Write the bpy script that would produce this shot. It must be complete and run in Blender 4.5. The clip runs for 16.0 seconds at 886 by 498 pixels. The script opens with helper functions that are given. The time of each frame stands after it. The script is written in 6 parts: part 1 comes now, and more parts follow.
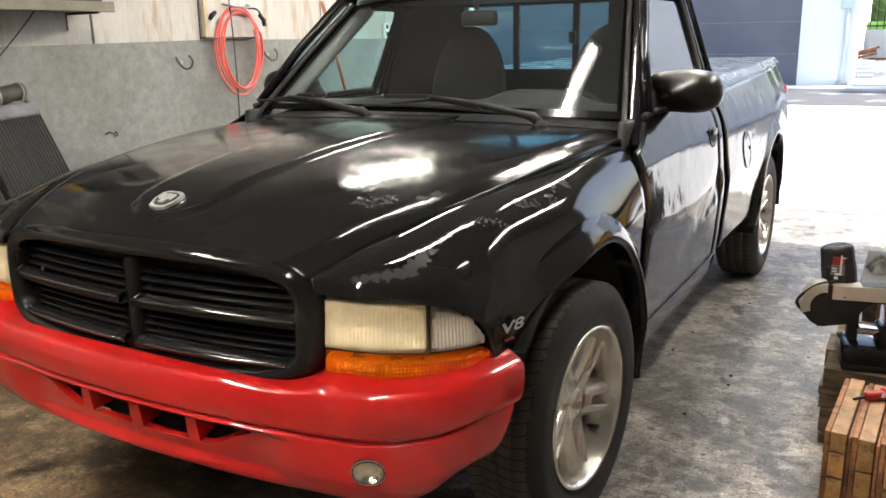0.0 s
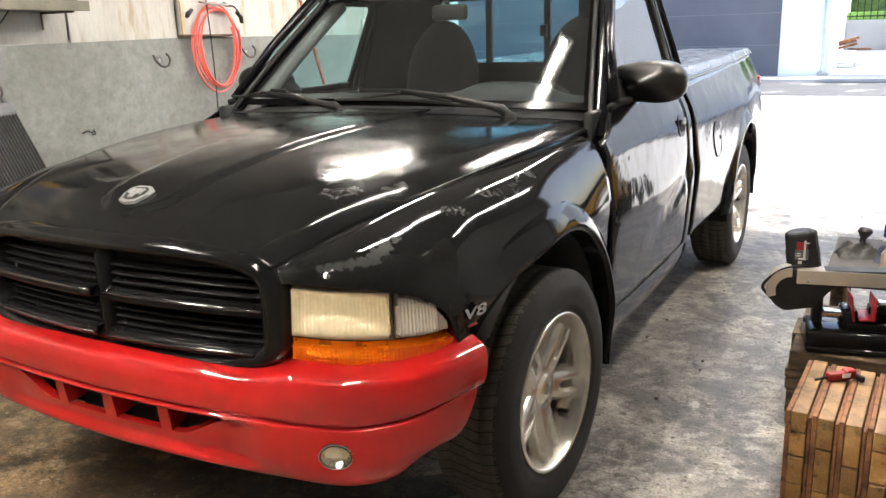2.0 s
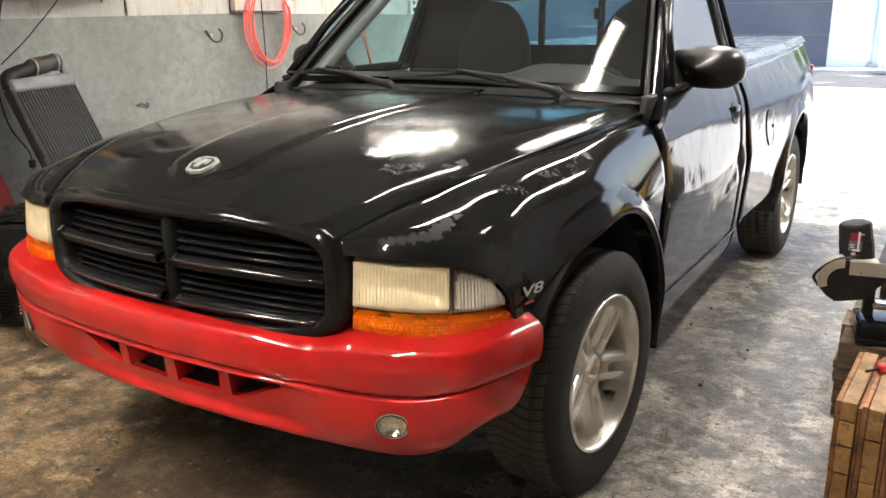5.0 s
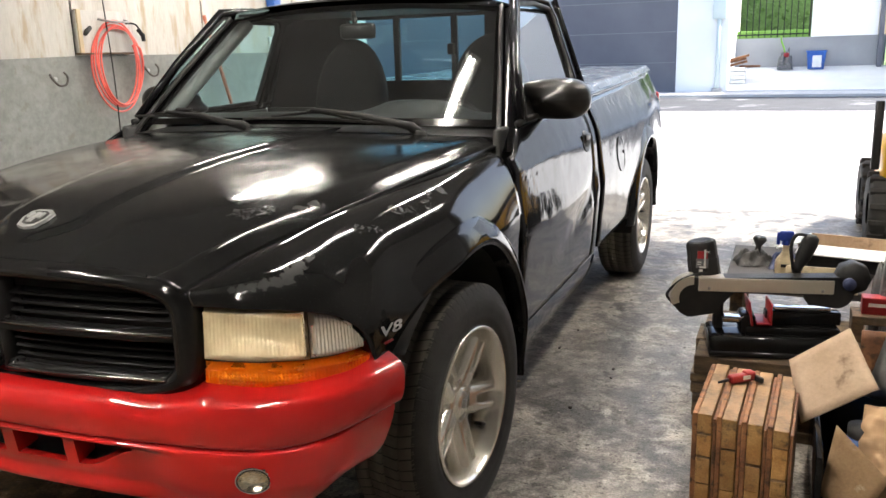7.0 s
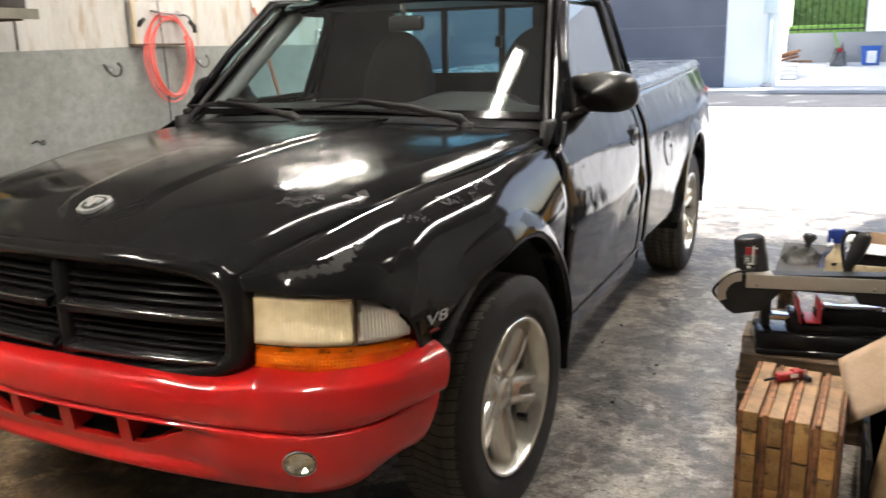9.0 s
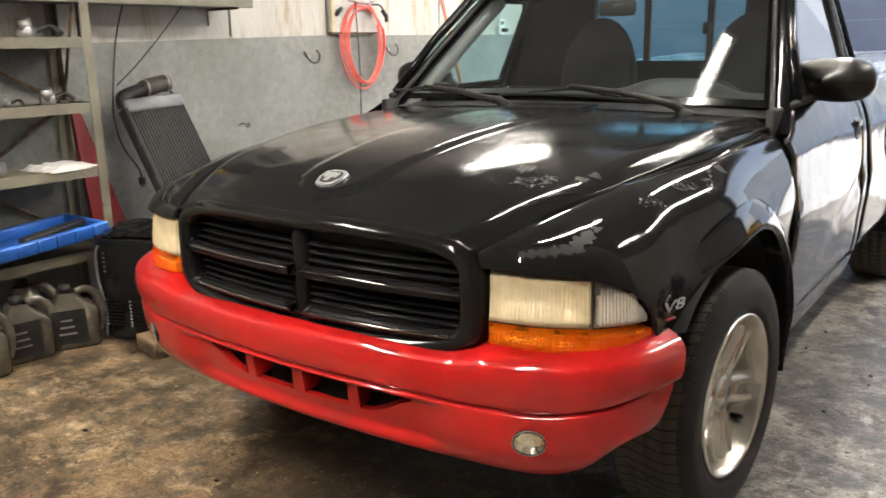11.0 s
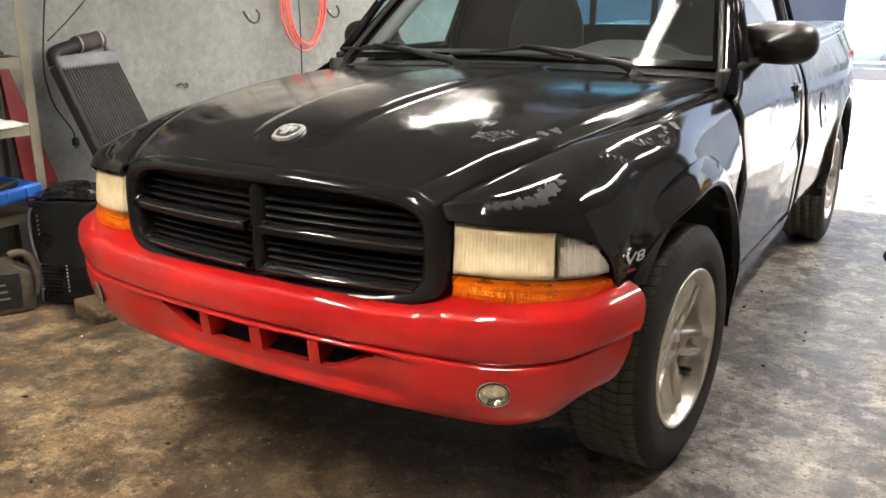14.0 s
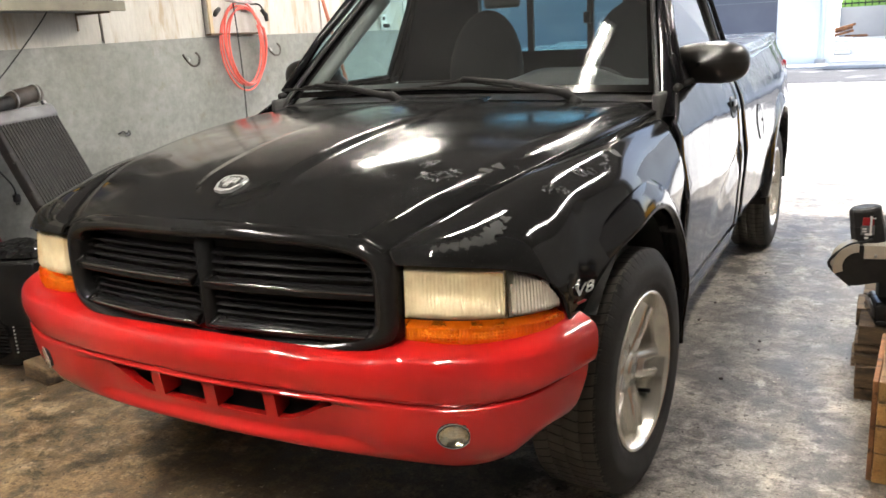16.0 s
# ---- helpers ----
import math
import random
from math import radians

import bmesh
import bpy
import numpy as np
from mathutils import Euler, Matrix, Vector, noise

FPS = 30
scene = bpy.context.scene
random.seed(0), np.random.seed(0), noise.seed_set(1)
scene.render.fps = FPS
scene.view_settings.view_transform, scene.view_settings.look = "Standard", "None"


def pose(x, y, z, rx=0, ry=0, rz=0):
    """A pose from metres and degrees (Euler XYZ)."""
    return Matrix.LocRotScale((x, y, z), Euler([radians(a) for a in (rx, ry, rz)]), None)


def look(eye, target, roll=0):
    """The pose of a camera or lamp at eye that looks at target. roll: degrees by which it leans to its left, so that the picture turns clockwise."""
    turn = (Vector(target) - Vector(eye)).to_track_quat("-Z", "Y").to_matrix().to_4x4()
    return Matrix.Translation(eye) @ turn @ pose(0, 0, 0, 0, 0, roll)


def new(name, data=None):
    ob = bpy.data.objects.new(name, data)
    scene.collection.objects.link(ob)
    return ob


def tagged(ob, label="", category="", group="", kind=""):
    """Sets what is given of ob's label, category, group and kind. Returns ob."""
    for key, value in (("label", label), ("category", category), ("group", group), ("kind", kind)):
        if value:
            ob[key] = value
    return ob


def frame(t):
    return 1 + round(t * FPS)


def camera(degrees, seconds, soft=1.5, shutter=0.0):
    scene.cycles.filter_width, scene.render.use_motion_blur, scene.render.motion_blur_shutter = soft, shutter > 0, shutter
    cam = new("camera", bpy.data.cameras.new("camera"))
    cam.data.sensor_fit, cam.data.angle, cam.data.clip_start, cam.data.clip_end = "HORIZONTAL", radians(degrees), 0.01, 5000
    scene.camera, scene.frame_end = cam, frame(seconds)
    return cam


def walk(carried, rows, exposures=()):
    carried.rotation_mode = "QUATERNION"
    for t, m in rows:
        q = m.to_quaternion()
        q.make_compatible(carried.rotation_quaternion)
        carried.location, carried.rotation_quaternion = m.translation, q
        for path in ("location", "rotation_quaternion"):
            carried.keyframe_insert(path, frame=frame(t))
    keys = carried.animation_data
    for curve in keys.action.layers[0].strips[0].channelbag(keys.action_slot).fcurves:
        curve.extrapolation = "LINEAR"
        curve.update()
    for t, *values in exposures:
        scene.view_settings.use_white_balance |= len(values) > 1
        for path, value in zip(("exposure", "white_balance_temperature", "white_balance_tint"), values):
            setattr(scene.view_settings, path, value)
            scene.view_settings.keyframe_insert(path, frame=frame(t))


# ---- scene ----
cam = camera(56.2, 16.0, shutter=0.5)
PATH = [
    (0, (1.539, -1.947, 1.289), (0.573, -0.263, 0.808), -1.0),
    (0.5, (1.499, -2.002, 1.279), (0.526, -0.325, 0.79), -0.8),
    (1, (1.468, -2.028, 1.262), (0.487, -0.372, 0.72), -1.1),
    (1.5, (1.532, -2.003, 1.283), (0.553, -0.341, 0.756), -1.7),
    (2, (1.608, -1.959, 1.282), (0.667, -0.264, 0.791), -1.7),
    (2.5, (1.597, -1.95, 1.278), (0.656, -0.262, 0.761), -1.1),
    (3, (1.581, -1.959, 1.276), (0.608, -0.296, 0.74), -1.0),
    (5.3, (1.57, -2.016, 1.277), (0.55, -0.378, 0.751), -0.2),
    (5.5, (1.56, -2.009, 1.279), (0.518, -0.382, 0.761), -0.3),
    (6, (1.576, -1.998, 1.282), (0.585, -0.331, 0.794), -1.1),
    (6.5, (1.607, -1.977, 1.286), (0.778, -0.217, 0.824), -1.6),
    (7, (1.612, -1.971, 1.285), (0.856, -0.176, 0.827), -1.7),
    (7.5, (1.616, -1.969, 1.283), (0.867, -0.173, 0.818), -1.7),
    (8, (1.613, -1.969, 1.281), (0.856, -0.178, 0.812), -1.4),
    (8.5, (1.611, -1.976, 1.283), (0.829, -0.197, 0.81), -1.4),
    (9, (1.606, -1.99, 1.281), (0.761, -0.239, 0.811), -1.4),
    (9.5, (1.544, -2.017, 1.273), (0.481, -0.391, 0.798), -1.1),
    (9.7, (1.505, -2.03, 1.266), (0.341, -0.475, 0.786), -1.5),
    (10.1, (1.472, -2.05, 1.257), (0.222, -0.552, 0.778), -1.4),
    (11.8, (1.421, -2.086, 1.249), (0.391, -0.438, 0.775), -1.1),
    (12, (1.419, -2.084, 1.247), (0.404, -0.427, 0.772), -1.2),
    (12.5, (1.427, -2.085, 1.254), (0.437, -0.416, 0.769), -1.6),
    (13, (1.424, -2.079, 1.245), (0.45, -0.408, 0.736), -1.4),
    (13.5, (1.413, -2.084, 1.238), (0.43, -0.428, 0.698), -0.8),
    (14, (1.386, -2.115, 1.214), (0.378, -0.475, 0.67), -0.1),
    (14.5, (1.384, -2.123, 1.216), (0.353, -0.497, 0.675), -1.3),
    (15, (1.392, -2.111, 1.227), (0.378, -0.472, 0.693), -2.8),
    (15.5, (1.399, -2.103, 1.245), (0.429, -0.431, 0.73), -3.5),
    (16, (1.4, -2.092, 1.254), (0.471, -0.391, 0.76), -3.2),
]
walk(cam, [(t, look(eye, target, roll)) for t, eye, target, roll in PATH],
     [(0, 1.68), (1.0, 1.83), (1.5, 1.93), (2.0, 1.88), (2.6, 1.79), (3.2, 1.76), (5.5, 1.92), (6.1, 1.94), (7.0, 1.60), (9.0, 1.60), (9.5, 1.68), (12.0, 1.92), (14.5, 1.94), (15.5, 1.94), (16, 1.86)])

# ---- light ----
world = bpy.data.worlds.new("daylight")
scene.world = world
world.use_nodes = True
wn = world.node_tree
sky = wn.nodes.new("ShaderNodeTexSky")
sky.sky_type, sky.sun_disc = "NISHITA", False
sky.sun_elevation, sky.sun_rotation = radians(51), radians(59)
sky.dust_density, sky.air_density = 3.0, 1.0
wn.nodes["Background"].inputs["Strength"].default_value = 0.15
wn.links.new(sky.outputs[0], wn.nodes["Background"].inputs["Color"])
sun_data = bpy.data.lights.new("sun", "SUN")
sun_data.energy, sun_data.angle, sun_data.color = 5.0, radians(2), (1.0, 0.975, 0.94)
sun = new("sun", sun_data)
sun.matrix_world = look((7, 4.2, 10), (0, 0, 0))
scene.view_settings.exposure = 1.5

# ---- materials ----
def node(nt, kind, **kw):
    n = nt.nodes.new(kind)
    for k, v in kw.items():
        n.inputs[k].default_value = v
    return n


def noise_tex(nt, co, scale, detail=4.0, rough=0.55, stretch=None, distort=0.0):
    if stretch:
        m = node(nt, "ShaderNodeMapping")
        m.inputs["Scale"].default_value = stretch
        nt.links.new(co, m.inputs["Vector"])
        co = m.outputs[0]
    n = node(nt, "ShaderNodeTexNoise", Scale=scale, Detail=detail, Roughness=rough, Distortion=distort)
    nt.links.new(co, n.inputs["Vector"])
    return n.outputs["Fac"]


def ramp(nt, fac, stops):
    r = nt.nodes.new("ShaderNodeValToRGB")
    el = r.color_ramp.elements
    while len(el) < len(stops):
        el.new(0.5)
    for e, (p, c) in zip(el, stops):
        e.position = p
        e.color = (c, c, c, 1) if isinstance(c, (int, float)) else (*c, 1)
    nt.links.new(fac, r.inputs[0])
    return r.outputs[0]


def mix(nt, fac, a, b, mode="MIX"):
    m = nt.nodes.new("ShaderNodeMix")
    m.data_type, m.blend_type = "RGBA", mode
    for k, v in ((0, fac), (6, a), (7, b)):
        sock = m.inputs[k]
        if hasattr(v, "links"):
            nt.links.new(v, sock)
        elif isinstance(v, (int, float)):
            sock.default_value = v if k == 0 else (v, v, v, 1)
        else:
            sock.default_value = (*v, 1)
    return m.outputs[2]


def blank(name):
    m = bpy.data.materials.new(name)
    m.use_nodes = True
    nt = m.node_tree
    co = nt.nodes.new("ShaderNodeTexCoord").outputs["Object"]
    return m, nt, nt.nodes["Principled BSDF"], co


def surf(name, c1, c2=None, scale=8.0, rough=0.5, rough2=None, metal=0.0, coat=0.0, bump=0.0, bscale=60.0,
         stretch=None, spots=None, spot_scale=3.0, spot_cut=0.6, rand=0.0, ior=1.5, fine=0.0, spot_stretch=None, dust=None):
    """A plain worn surface: two colours by coarse noise, stains by a second noise, grain in the bump."""
    m, nt, p, co = blank(name)
    c2 = c2 or tuple(0.75 * v for v in c1)
    f = noise_tex(nt, co, scale, 6, 0.6, stretch)
    col = mix(nt, ramp(nt, f, [(0.35, 0.0), (0.65, 1.0)]), c1, c2)
    if fine:
        g = noise_tex(nt, co, scale * 14, 3, 0.7, stretch)
        col = mix(nt, fine, col, ramp(nt, g, [(0.3, 0.25), (0.7, 1.0)]), "MULTIPLY")
    if spots:
        s = noise_tex(nt, co, spot_scale, 7, 0.65, spot_stretch, 0.0 if spot_stretch else 0.2)
        col = mix(nt, ramp(nt, s, [(spot_cut - 0.06, 0.0), (spot_cut + 0.06, 0.9)]), col, spots)
    if rand:
        oi = nt.nodes.new("ShaderNodeObjectInfo")
        col = mix(nt, rand, col, ramp(nt, oi.outputs["Random"], [(0.0, 0.35), (1.0, 1.0)]), "MULTIPLY")
    if dust:
        # pale dust and scuffs on the faces that lie upwards
        ge = nt.nodes.new("ShaderNodeNewGeometry")
        sx = nt.nodes.new("ShaderNodeSeparateXYZ")
        nt.links.new(ge.outputs["True Normal"], sx.inputs[0])
        up = ramp(nt, sx.outputs["Z"], [(0.5, 0.0), (0.8, 1.0)])
        worn = mix(nt, ramp(nt, noise_tex(nt, co, 16, 6, 0.7), [(0.44, 0.0), (0.60, 1.0)]), dust, tuple(0.35 * v for v in dust))
        col = mix(nt, mix(nt, up, 0.0, 0.8), col, worn)
    nt.links.new(col, p.inputs["Base Color"])
    if rough2 is not None:
        r = noise_tex(nt, co, scale * 0.7, 5, 0.6)
        nt.links.new(ramp(nt, r, [(0.3, rough), (0.7, rough2)]), p.inputs["Roughness"])
    else:
        p.inputs["Roughness"].default_value = rough
    p.inputs["Metallic"].default_value = metal
    p.inputs["Coat Weight"].default_value = coat
    p.inputs["Coat Roughness"].default_value = 0.04
    p.inputs["IOR"].default_value = ior
    if bump:
        b = node(nt, "ShaderNodeBump", Strength=bump, Distance=0.003)
        nt.links.new(noise_tex(nt, co, bscale, 5, 0.6, stretch), b.inputs["Height"])
        nt.links.new(b.outputs[0], p.inputs["Normal"])
    return m


def near(nt, co, place, radius, wobble, scale=14.0):
    """1 inside an uneven blot round a place, 0 outside."""
    d = nt.nodes.new("ShaderNodeVectorMath")
    d.operation = "DISTANCE"
    nt.links.new(co, d.inputs[0])
    d.inputs[1].default_value = place
    n = noise_tex(nt, co, scale, 6, 0.7)
    a = nt.nodes.new("ShaderNodeMath")
    a.operation = "MULTIPLY_ADD"
    nt.links.new(n, a.inputs[0])
    a.inputs[1].default_value, a.inputs[2].default_value = -wobble, wobble * 0.5 - radius
    b = nt.nodes.new("ShaderNodeMath")
    b.operation = "ADD"
    nt.links.new(d.outputs["Value"], b.inputs[0])
    nt.links.new(a.outputs[0], b.inputs[1])
    c = nt.nodes.new("ShaderNodeMath")
    c.operation = "LESS_THAN"
    nt.links.new(b.outputs[0], c.inputs[0])
    c.inputs[1].default_value = 0.0
    return c.outputs[0]


# where the clear coat has peeled off the bonnet and the wing: place, radius
PEELS = [((0.578, -0.359, 0.943), 0.018), ((0.590, -0.320, 0.949), 0.020), ((0.70, -0.530, 0.876), 0.014), ((0.694, -0.556, 0.870), 0.020), ((0.691, -0.578, 0.863), 0.023), ((0.688, -0.598, 0.854), 0.023),
         ((0.673, -0.616, 0.847), 0.019), ((0.655, -0.628, 0.844), 0.017), ((0.634, -0.641, 0.842), 0.016), ((0.615, -0.652, 0.839), 0.014), ((0.597, -0.661, 0.836), 0.011),
         ((0.768, -0.070, 0.928), 0.022), ((0.777, -0.012, 0.930), 0.028), ((0.790, 0.006, 0.920), 0.020), ((0.780, -0.347, 0.874), 0.008), ((0.607, 0.302, 1.025), 0.012)]
# thinner, broken peeling
CRUMBS = [((0.480, -0.430, 0.944), 0.034), ((0.512, -0.405, 0.947), 0.026), ((0.430, -0.362, 0.962), 0.024), ((0.735, -0.362, 0.907), 0.018), ((0.755, -0.337, 0.899), 0.016),
          ((0.752, -0.215, 0.920), 0.020), ((0.770, -0.180, 0.911), 0.022), ((0.782, -0.115, 0.909), 0.024)]


def paint(name, colour, peels=(), dull=0.0, rough=0.06, coat_weight=0.7, ior=1.5, wave=0.05, patch=0.0, worn=0.0):
    m, nt, p, co = blank(name)
    n1 = noise_tex(nt, co, 2.3, 6, 0.6)
    n2 = noise_tex(nt, co, 55, 4, 0.7)
    n3 = noise_tex(nt, co, 260, 3, 0.6)
    col = mix(nt, ramp(nt, n1, [(0.4, 0.0), (0.75, 0.6)]), colour, tuple(c * 0.7 + 0.006 for c in colour))
    col = mix(nt, ramp(nt, n3, [(0.66, 0.0), (0.74, 0.5)]), col, (0.08, 0.075, 0.07))
    r = ramp(nt, noise_tex(nt, co, patch, 5, 0.65) if patch else n1, [(0.44, rough), (0.58, rough + dull)] if patch else [(0.35, rough), (0.65, rough + dull)])
    r = mix(nt, 0.35, r, ramp(nt, n2, [(0.35, 0.6), (0.75, 1.6)]), "MULTIPLY")
    if worn:
        # the flat top has lost its shine to the sun
        sz = nt.nodes.new("ShaderNodeSeparateXYZ")
        nt.links.new(co, sz.inputs[0])
        flat = ramp(nt, sz.outputs["Z"], [(0.955, 0.0), (1.02, worn)])
        r = mix(nt, 1.0, r, mix(nt, ramp(nt, n1, [(0.35, 0.4), (0.65, 1.0)]), 0.0, flat), "ADD")
    gone = None
    for place, radius in peels:
        k = near(nt, co, place, radius * 0.74, radius * 2.6, 1.1 / radius)
        gone = k if gone is None else mix(nt, k, gone, 1.0)
    if peels:
        grit = ramp(nt, noise_tex(nt, co, 120, 5, 0.75), [(0.52, 0.0), (0.56, 1.0)])
        for place, radius in CRUMBS:
            k = near(nt, co, place, radius, radius * 3.0, 0.9 / radius)
            gone = mix(nt, mix(nt, k, 0.0, grit), gone, 1.0)
    p.inputs["Coat Roughness"].default_value = 0.03
    p.inputs["IOR"].default_value = ior
    if gone is None:
        p.inputs["Coat Weight"].default_value = coat_weight
    else:
        col = mix(nt, gone, col, mix(nt, n2, (0.008, 0.008, 0.008), (0.022, 0.022, 0.0215)))
        r = mix(nt, gone, r, 0.62)
        nt.links.new(mix(nt, gone, coat_weight, 0.0), p.inputs["Coat Weight"])
    nt.links.new(col, p.inputs["Base Color"])
    nt.links.new(r, p.inputs["Roughness"])
    b = node(nt, "ShaderNodeBump", Strength=wave, Distance=0.01)
    nt.links.new(noise_tex(nt, co, 5, 3, 0.5), b.inputs["Height"])
    nt.links.new(b.outputs[0], p.inputs["Normal"])
    return m


def pane(name, tint, haze=0.0):
    m, nt, p, co = blank(name)
    out = nt.nodes["Material Output"]
    tr = node(nt, "ShaderNodeBsdfTransparent", Color=(*tint, 1))
    gl = node(nt, "ShaderNodeBsdfGlossy", Roughness=0.015)
    # the gloss of both faces of the pane, rising towards grazing
    lw = node(nt, "ShaderNodeLayerWeight", Blend=0.5)
    pw = nt.nodes.new("ShaderNodeMath")
    pw.operation = "POWER"
    nt.links.new(lw.outputs["Facing"], pw.inputs[0])
    pw.inputs[1].default_value = 3.2
    ma = nt.nodes.new("ShaderNodeMath")
    ma.operation = "MULTIPLY_ADD"
    nt.links.new(pw.outputs[0], ma.inputs[0])
    ma.inputs[1].default_value, ma.inputs[2].default_value = 0.85, 0.07
    ms = nt.nodes.new("ShaderNodeMixShader")
    nt.links.new(ma.outputs[0], ms.inputs[0])
    nt.links.new(tr.outputs[0], ms.inputs[1])
    nt.links.new(gl.outputs[0], ms.inputs[2])
    last = ms.outputs[0]
    if haze:
        df = node(nt, "ShaderNodeBsdfDiffuse", Color=(0.5, 0.5, 0.5, 1))
        m2 = nt.nodes.new("ShaderNodeMixShader")
        nt.links.new(ramp(nt, noise_tex(nt, co, 5, 5, 0.6), [(0.3, haze * 0.4), (0.8, haze)]), m2.inputs[0])
        nt.links.new(last, m2.inputs[1])
        nt.links.new(df.outputs[0], m2.inputs[2])
        last = m2.outputs[0]
    nt.links.new(last, out.inputs["Surface"])
    return m


def lens_shell(name, tint, body, cover, vary=0.15):
    """A coloured lens: partly clear, partly clouded plastic, with a gloss."""
    m, nt, p, co = blank(name)
    out = nt.nodes["Material Output"]
    n = noise_tex(nt, co, 14, 4, 0.6)
    nt.links.new(mix(nt, n, body, tuple(0.85 * c for c in body)), p.inputs["Base Color"])
    p.inputs["Roughness"].default_value = 0.12
    p.inputs["Coat Weight"].default_value = 0.6
    tr = node(nt, "ShaderNodeBsdfTransparent", Color=(*tint, 1))
    ms = nt.nodes.new("ShaderNodeMixShader")
    nt.links.new(ramp(nt, n, [(0.3, cover - vary), (0.7, cover + vary)]), ms.inputs[0])
    nt.links.new(tr.outputs[0], ms.inputs[1])
    nt.links.new(p.outputs[0], ms.inputs[2])
    nt.links.new(ms.outputs[0], out.inputs["Surface"])
    return m


def glow(name, colour, strength):
    m, nt, p, co = blank(name)
    p.inputs["Emission Color"].default_value = (*colour, 1)
    p.inputs["Emission Strength"].default_value = strength
    p.inputs["Base Color"].default_value = (0.8, 0.8, 0.8, 1)
    return m


def concrete_floor():
    m, nt, p, co = blank("stained_concrete")
    big = noise_tex(nt, co, 1.1, 10, 0.62, None, 0.5)
    mid = noise_tex(nt, co, 3.6, 10, 0.66, None, 0.5)
    stain = noise_tex(nt, co, 6.5, 10, 0.68, None, 0.4)
    scuff = noise_tex(nt, co, 9.0, 10, 0.70, None, 0.3)
    small = noise_tex(nt, co, 26, 8, 0.70)
    fine = noise_tex(nt, co, 120, 5, 0.7)
    speck = noise_tex(nt, co, 48, 3, 0.55)
    col = mix(nt, ramp(nt, mid, [(0.40, 0.0), (0.60, 1.0)]), (0.20, 0.190, 0.173), (0.50, 0.470, 0.415))
    col = mix(nt, ramp(nt, big, [(0.44, 0.0), (0.58, 0.55)]), col, (0.16, 0.150, 0.138))
    col = mix(nt, ramp(nt, scuff, [(0.50, 0.0), (0.68, 0.8)]), col, (0.66, 0.625, 0.565))
    col = mix(nt, ramp(nt, stain, [(0.48, 0.0), (0.60, 0.9)]), col, (0.075, 0.068, 0.060))
    # brown oily earth trodden in by the truck's nose
    soil = mix(nt, 0.5, near(nt, co, (-1.2, -1.6, 0.0), 1.75, 2.4, 1.3), near(nt, co, (-1.2, -1.6, 0.0), 2.25, 2.8, 2.1))
    soil = mix(nt, 0.34, soil, near(nt, co, (-1.2, -1.6, 0.0), 1.95, 2.6, 4.5))
    brown = mix(nt, ramp(nt, mid, [(0.40, 0.0), (0.62, 1.0)]), (0.115, 0.070, 0.031), (0.37, 0.240, 0.108))
    brown = mix(nt, ramp(nt, stain, [(0.43, 0.0), (0.61, 0.93)]), brown, (0.040, 0.026, 0.014))
    brown = mix(nt, ramp(nt, scuff, [(0.51, 0.0), (0.70, 0.8)]), brown, (0.62, 0.46, 0.26))
    col = mix(nt, mix(nt, soil, 0.20, 0.88), col, brown)
    # oil soaked into the floor under the nose
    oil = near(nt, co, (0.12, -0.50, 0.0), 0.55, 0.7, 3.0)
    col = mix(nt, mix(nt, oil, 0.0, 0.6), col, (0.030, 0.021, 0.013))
    # a second, weaker and greyer dark blot beside the sill
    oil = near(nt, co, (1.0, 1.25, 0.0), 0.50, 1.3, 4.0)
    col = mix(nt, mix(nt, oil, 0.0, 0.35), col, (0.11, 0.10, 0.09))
    # small sharp spills and chipped pale spots
    spill = noise_tex(nt, co, 17, 9, 0.72, (1.0, 1.5, 1.0), 0.3)
    col = mix(nt, ramp(nt, spill, [(0.555, 0.0), (0.60, 0.65)]), col, (0.055, 0.045, 0.036))
    chip = noise_tex(nt, co, 34, 7, 0.7)
    col = mix(nt, ramp(nt, chip, [(0.62, 0.0), (0.66, 0.6)]), col, (0.60, 0.53, 0.43))
    col = mix(nt, 0.50, col, ramp(nt, small, [(0.36, 0.42), (0.62, 1.36)]), "MULTIPLY")
    col = mix(nt, 0.70, col, ramp(nt, fine, [(0.36, 0.4), (0.62, 1.4)]), "MULTIPLY")
    col = mix(nt, ramp(nt, speck, [(0.645, 0.0), (0.665, 0.85)]), col, (0.04, 0.026, 0.022))
    nt.links.new(col, p.inputs["Base Color"])
    nt.links.new(ramp(nt, stain, [(0.42, 0.58), (0.6, 0.32)]), p.inputs["Roughness"])
    b = node(nt, "ShaderNodeBump", Strength=0.5, Distance=0.004)
    nt.links.new(small, b.inputs["Height"])
    b2 = node(nt, "ShaderNodeBump", Strength=0.4, Distance=0.002)
    nt.links.new(fine, b2.inputs["Height"])
    nt.links.new(b.outputs[0], b2.inputs["Normal"])
    nt.links.new(b2.outputs[0], p.inputs["Normal"])
    return m


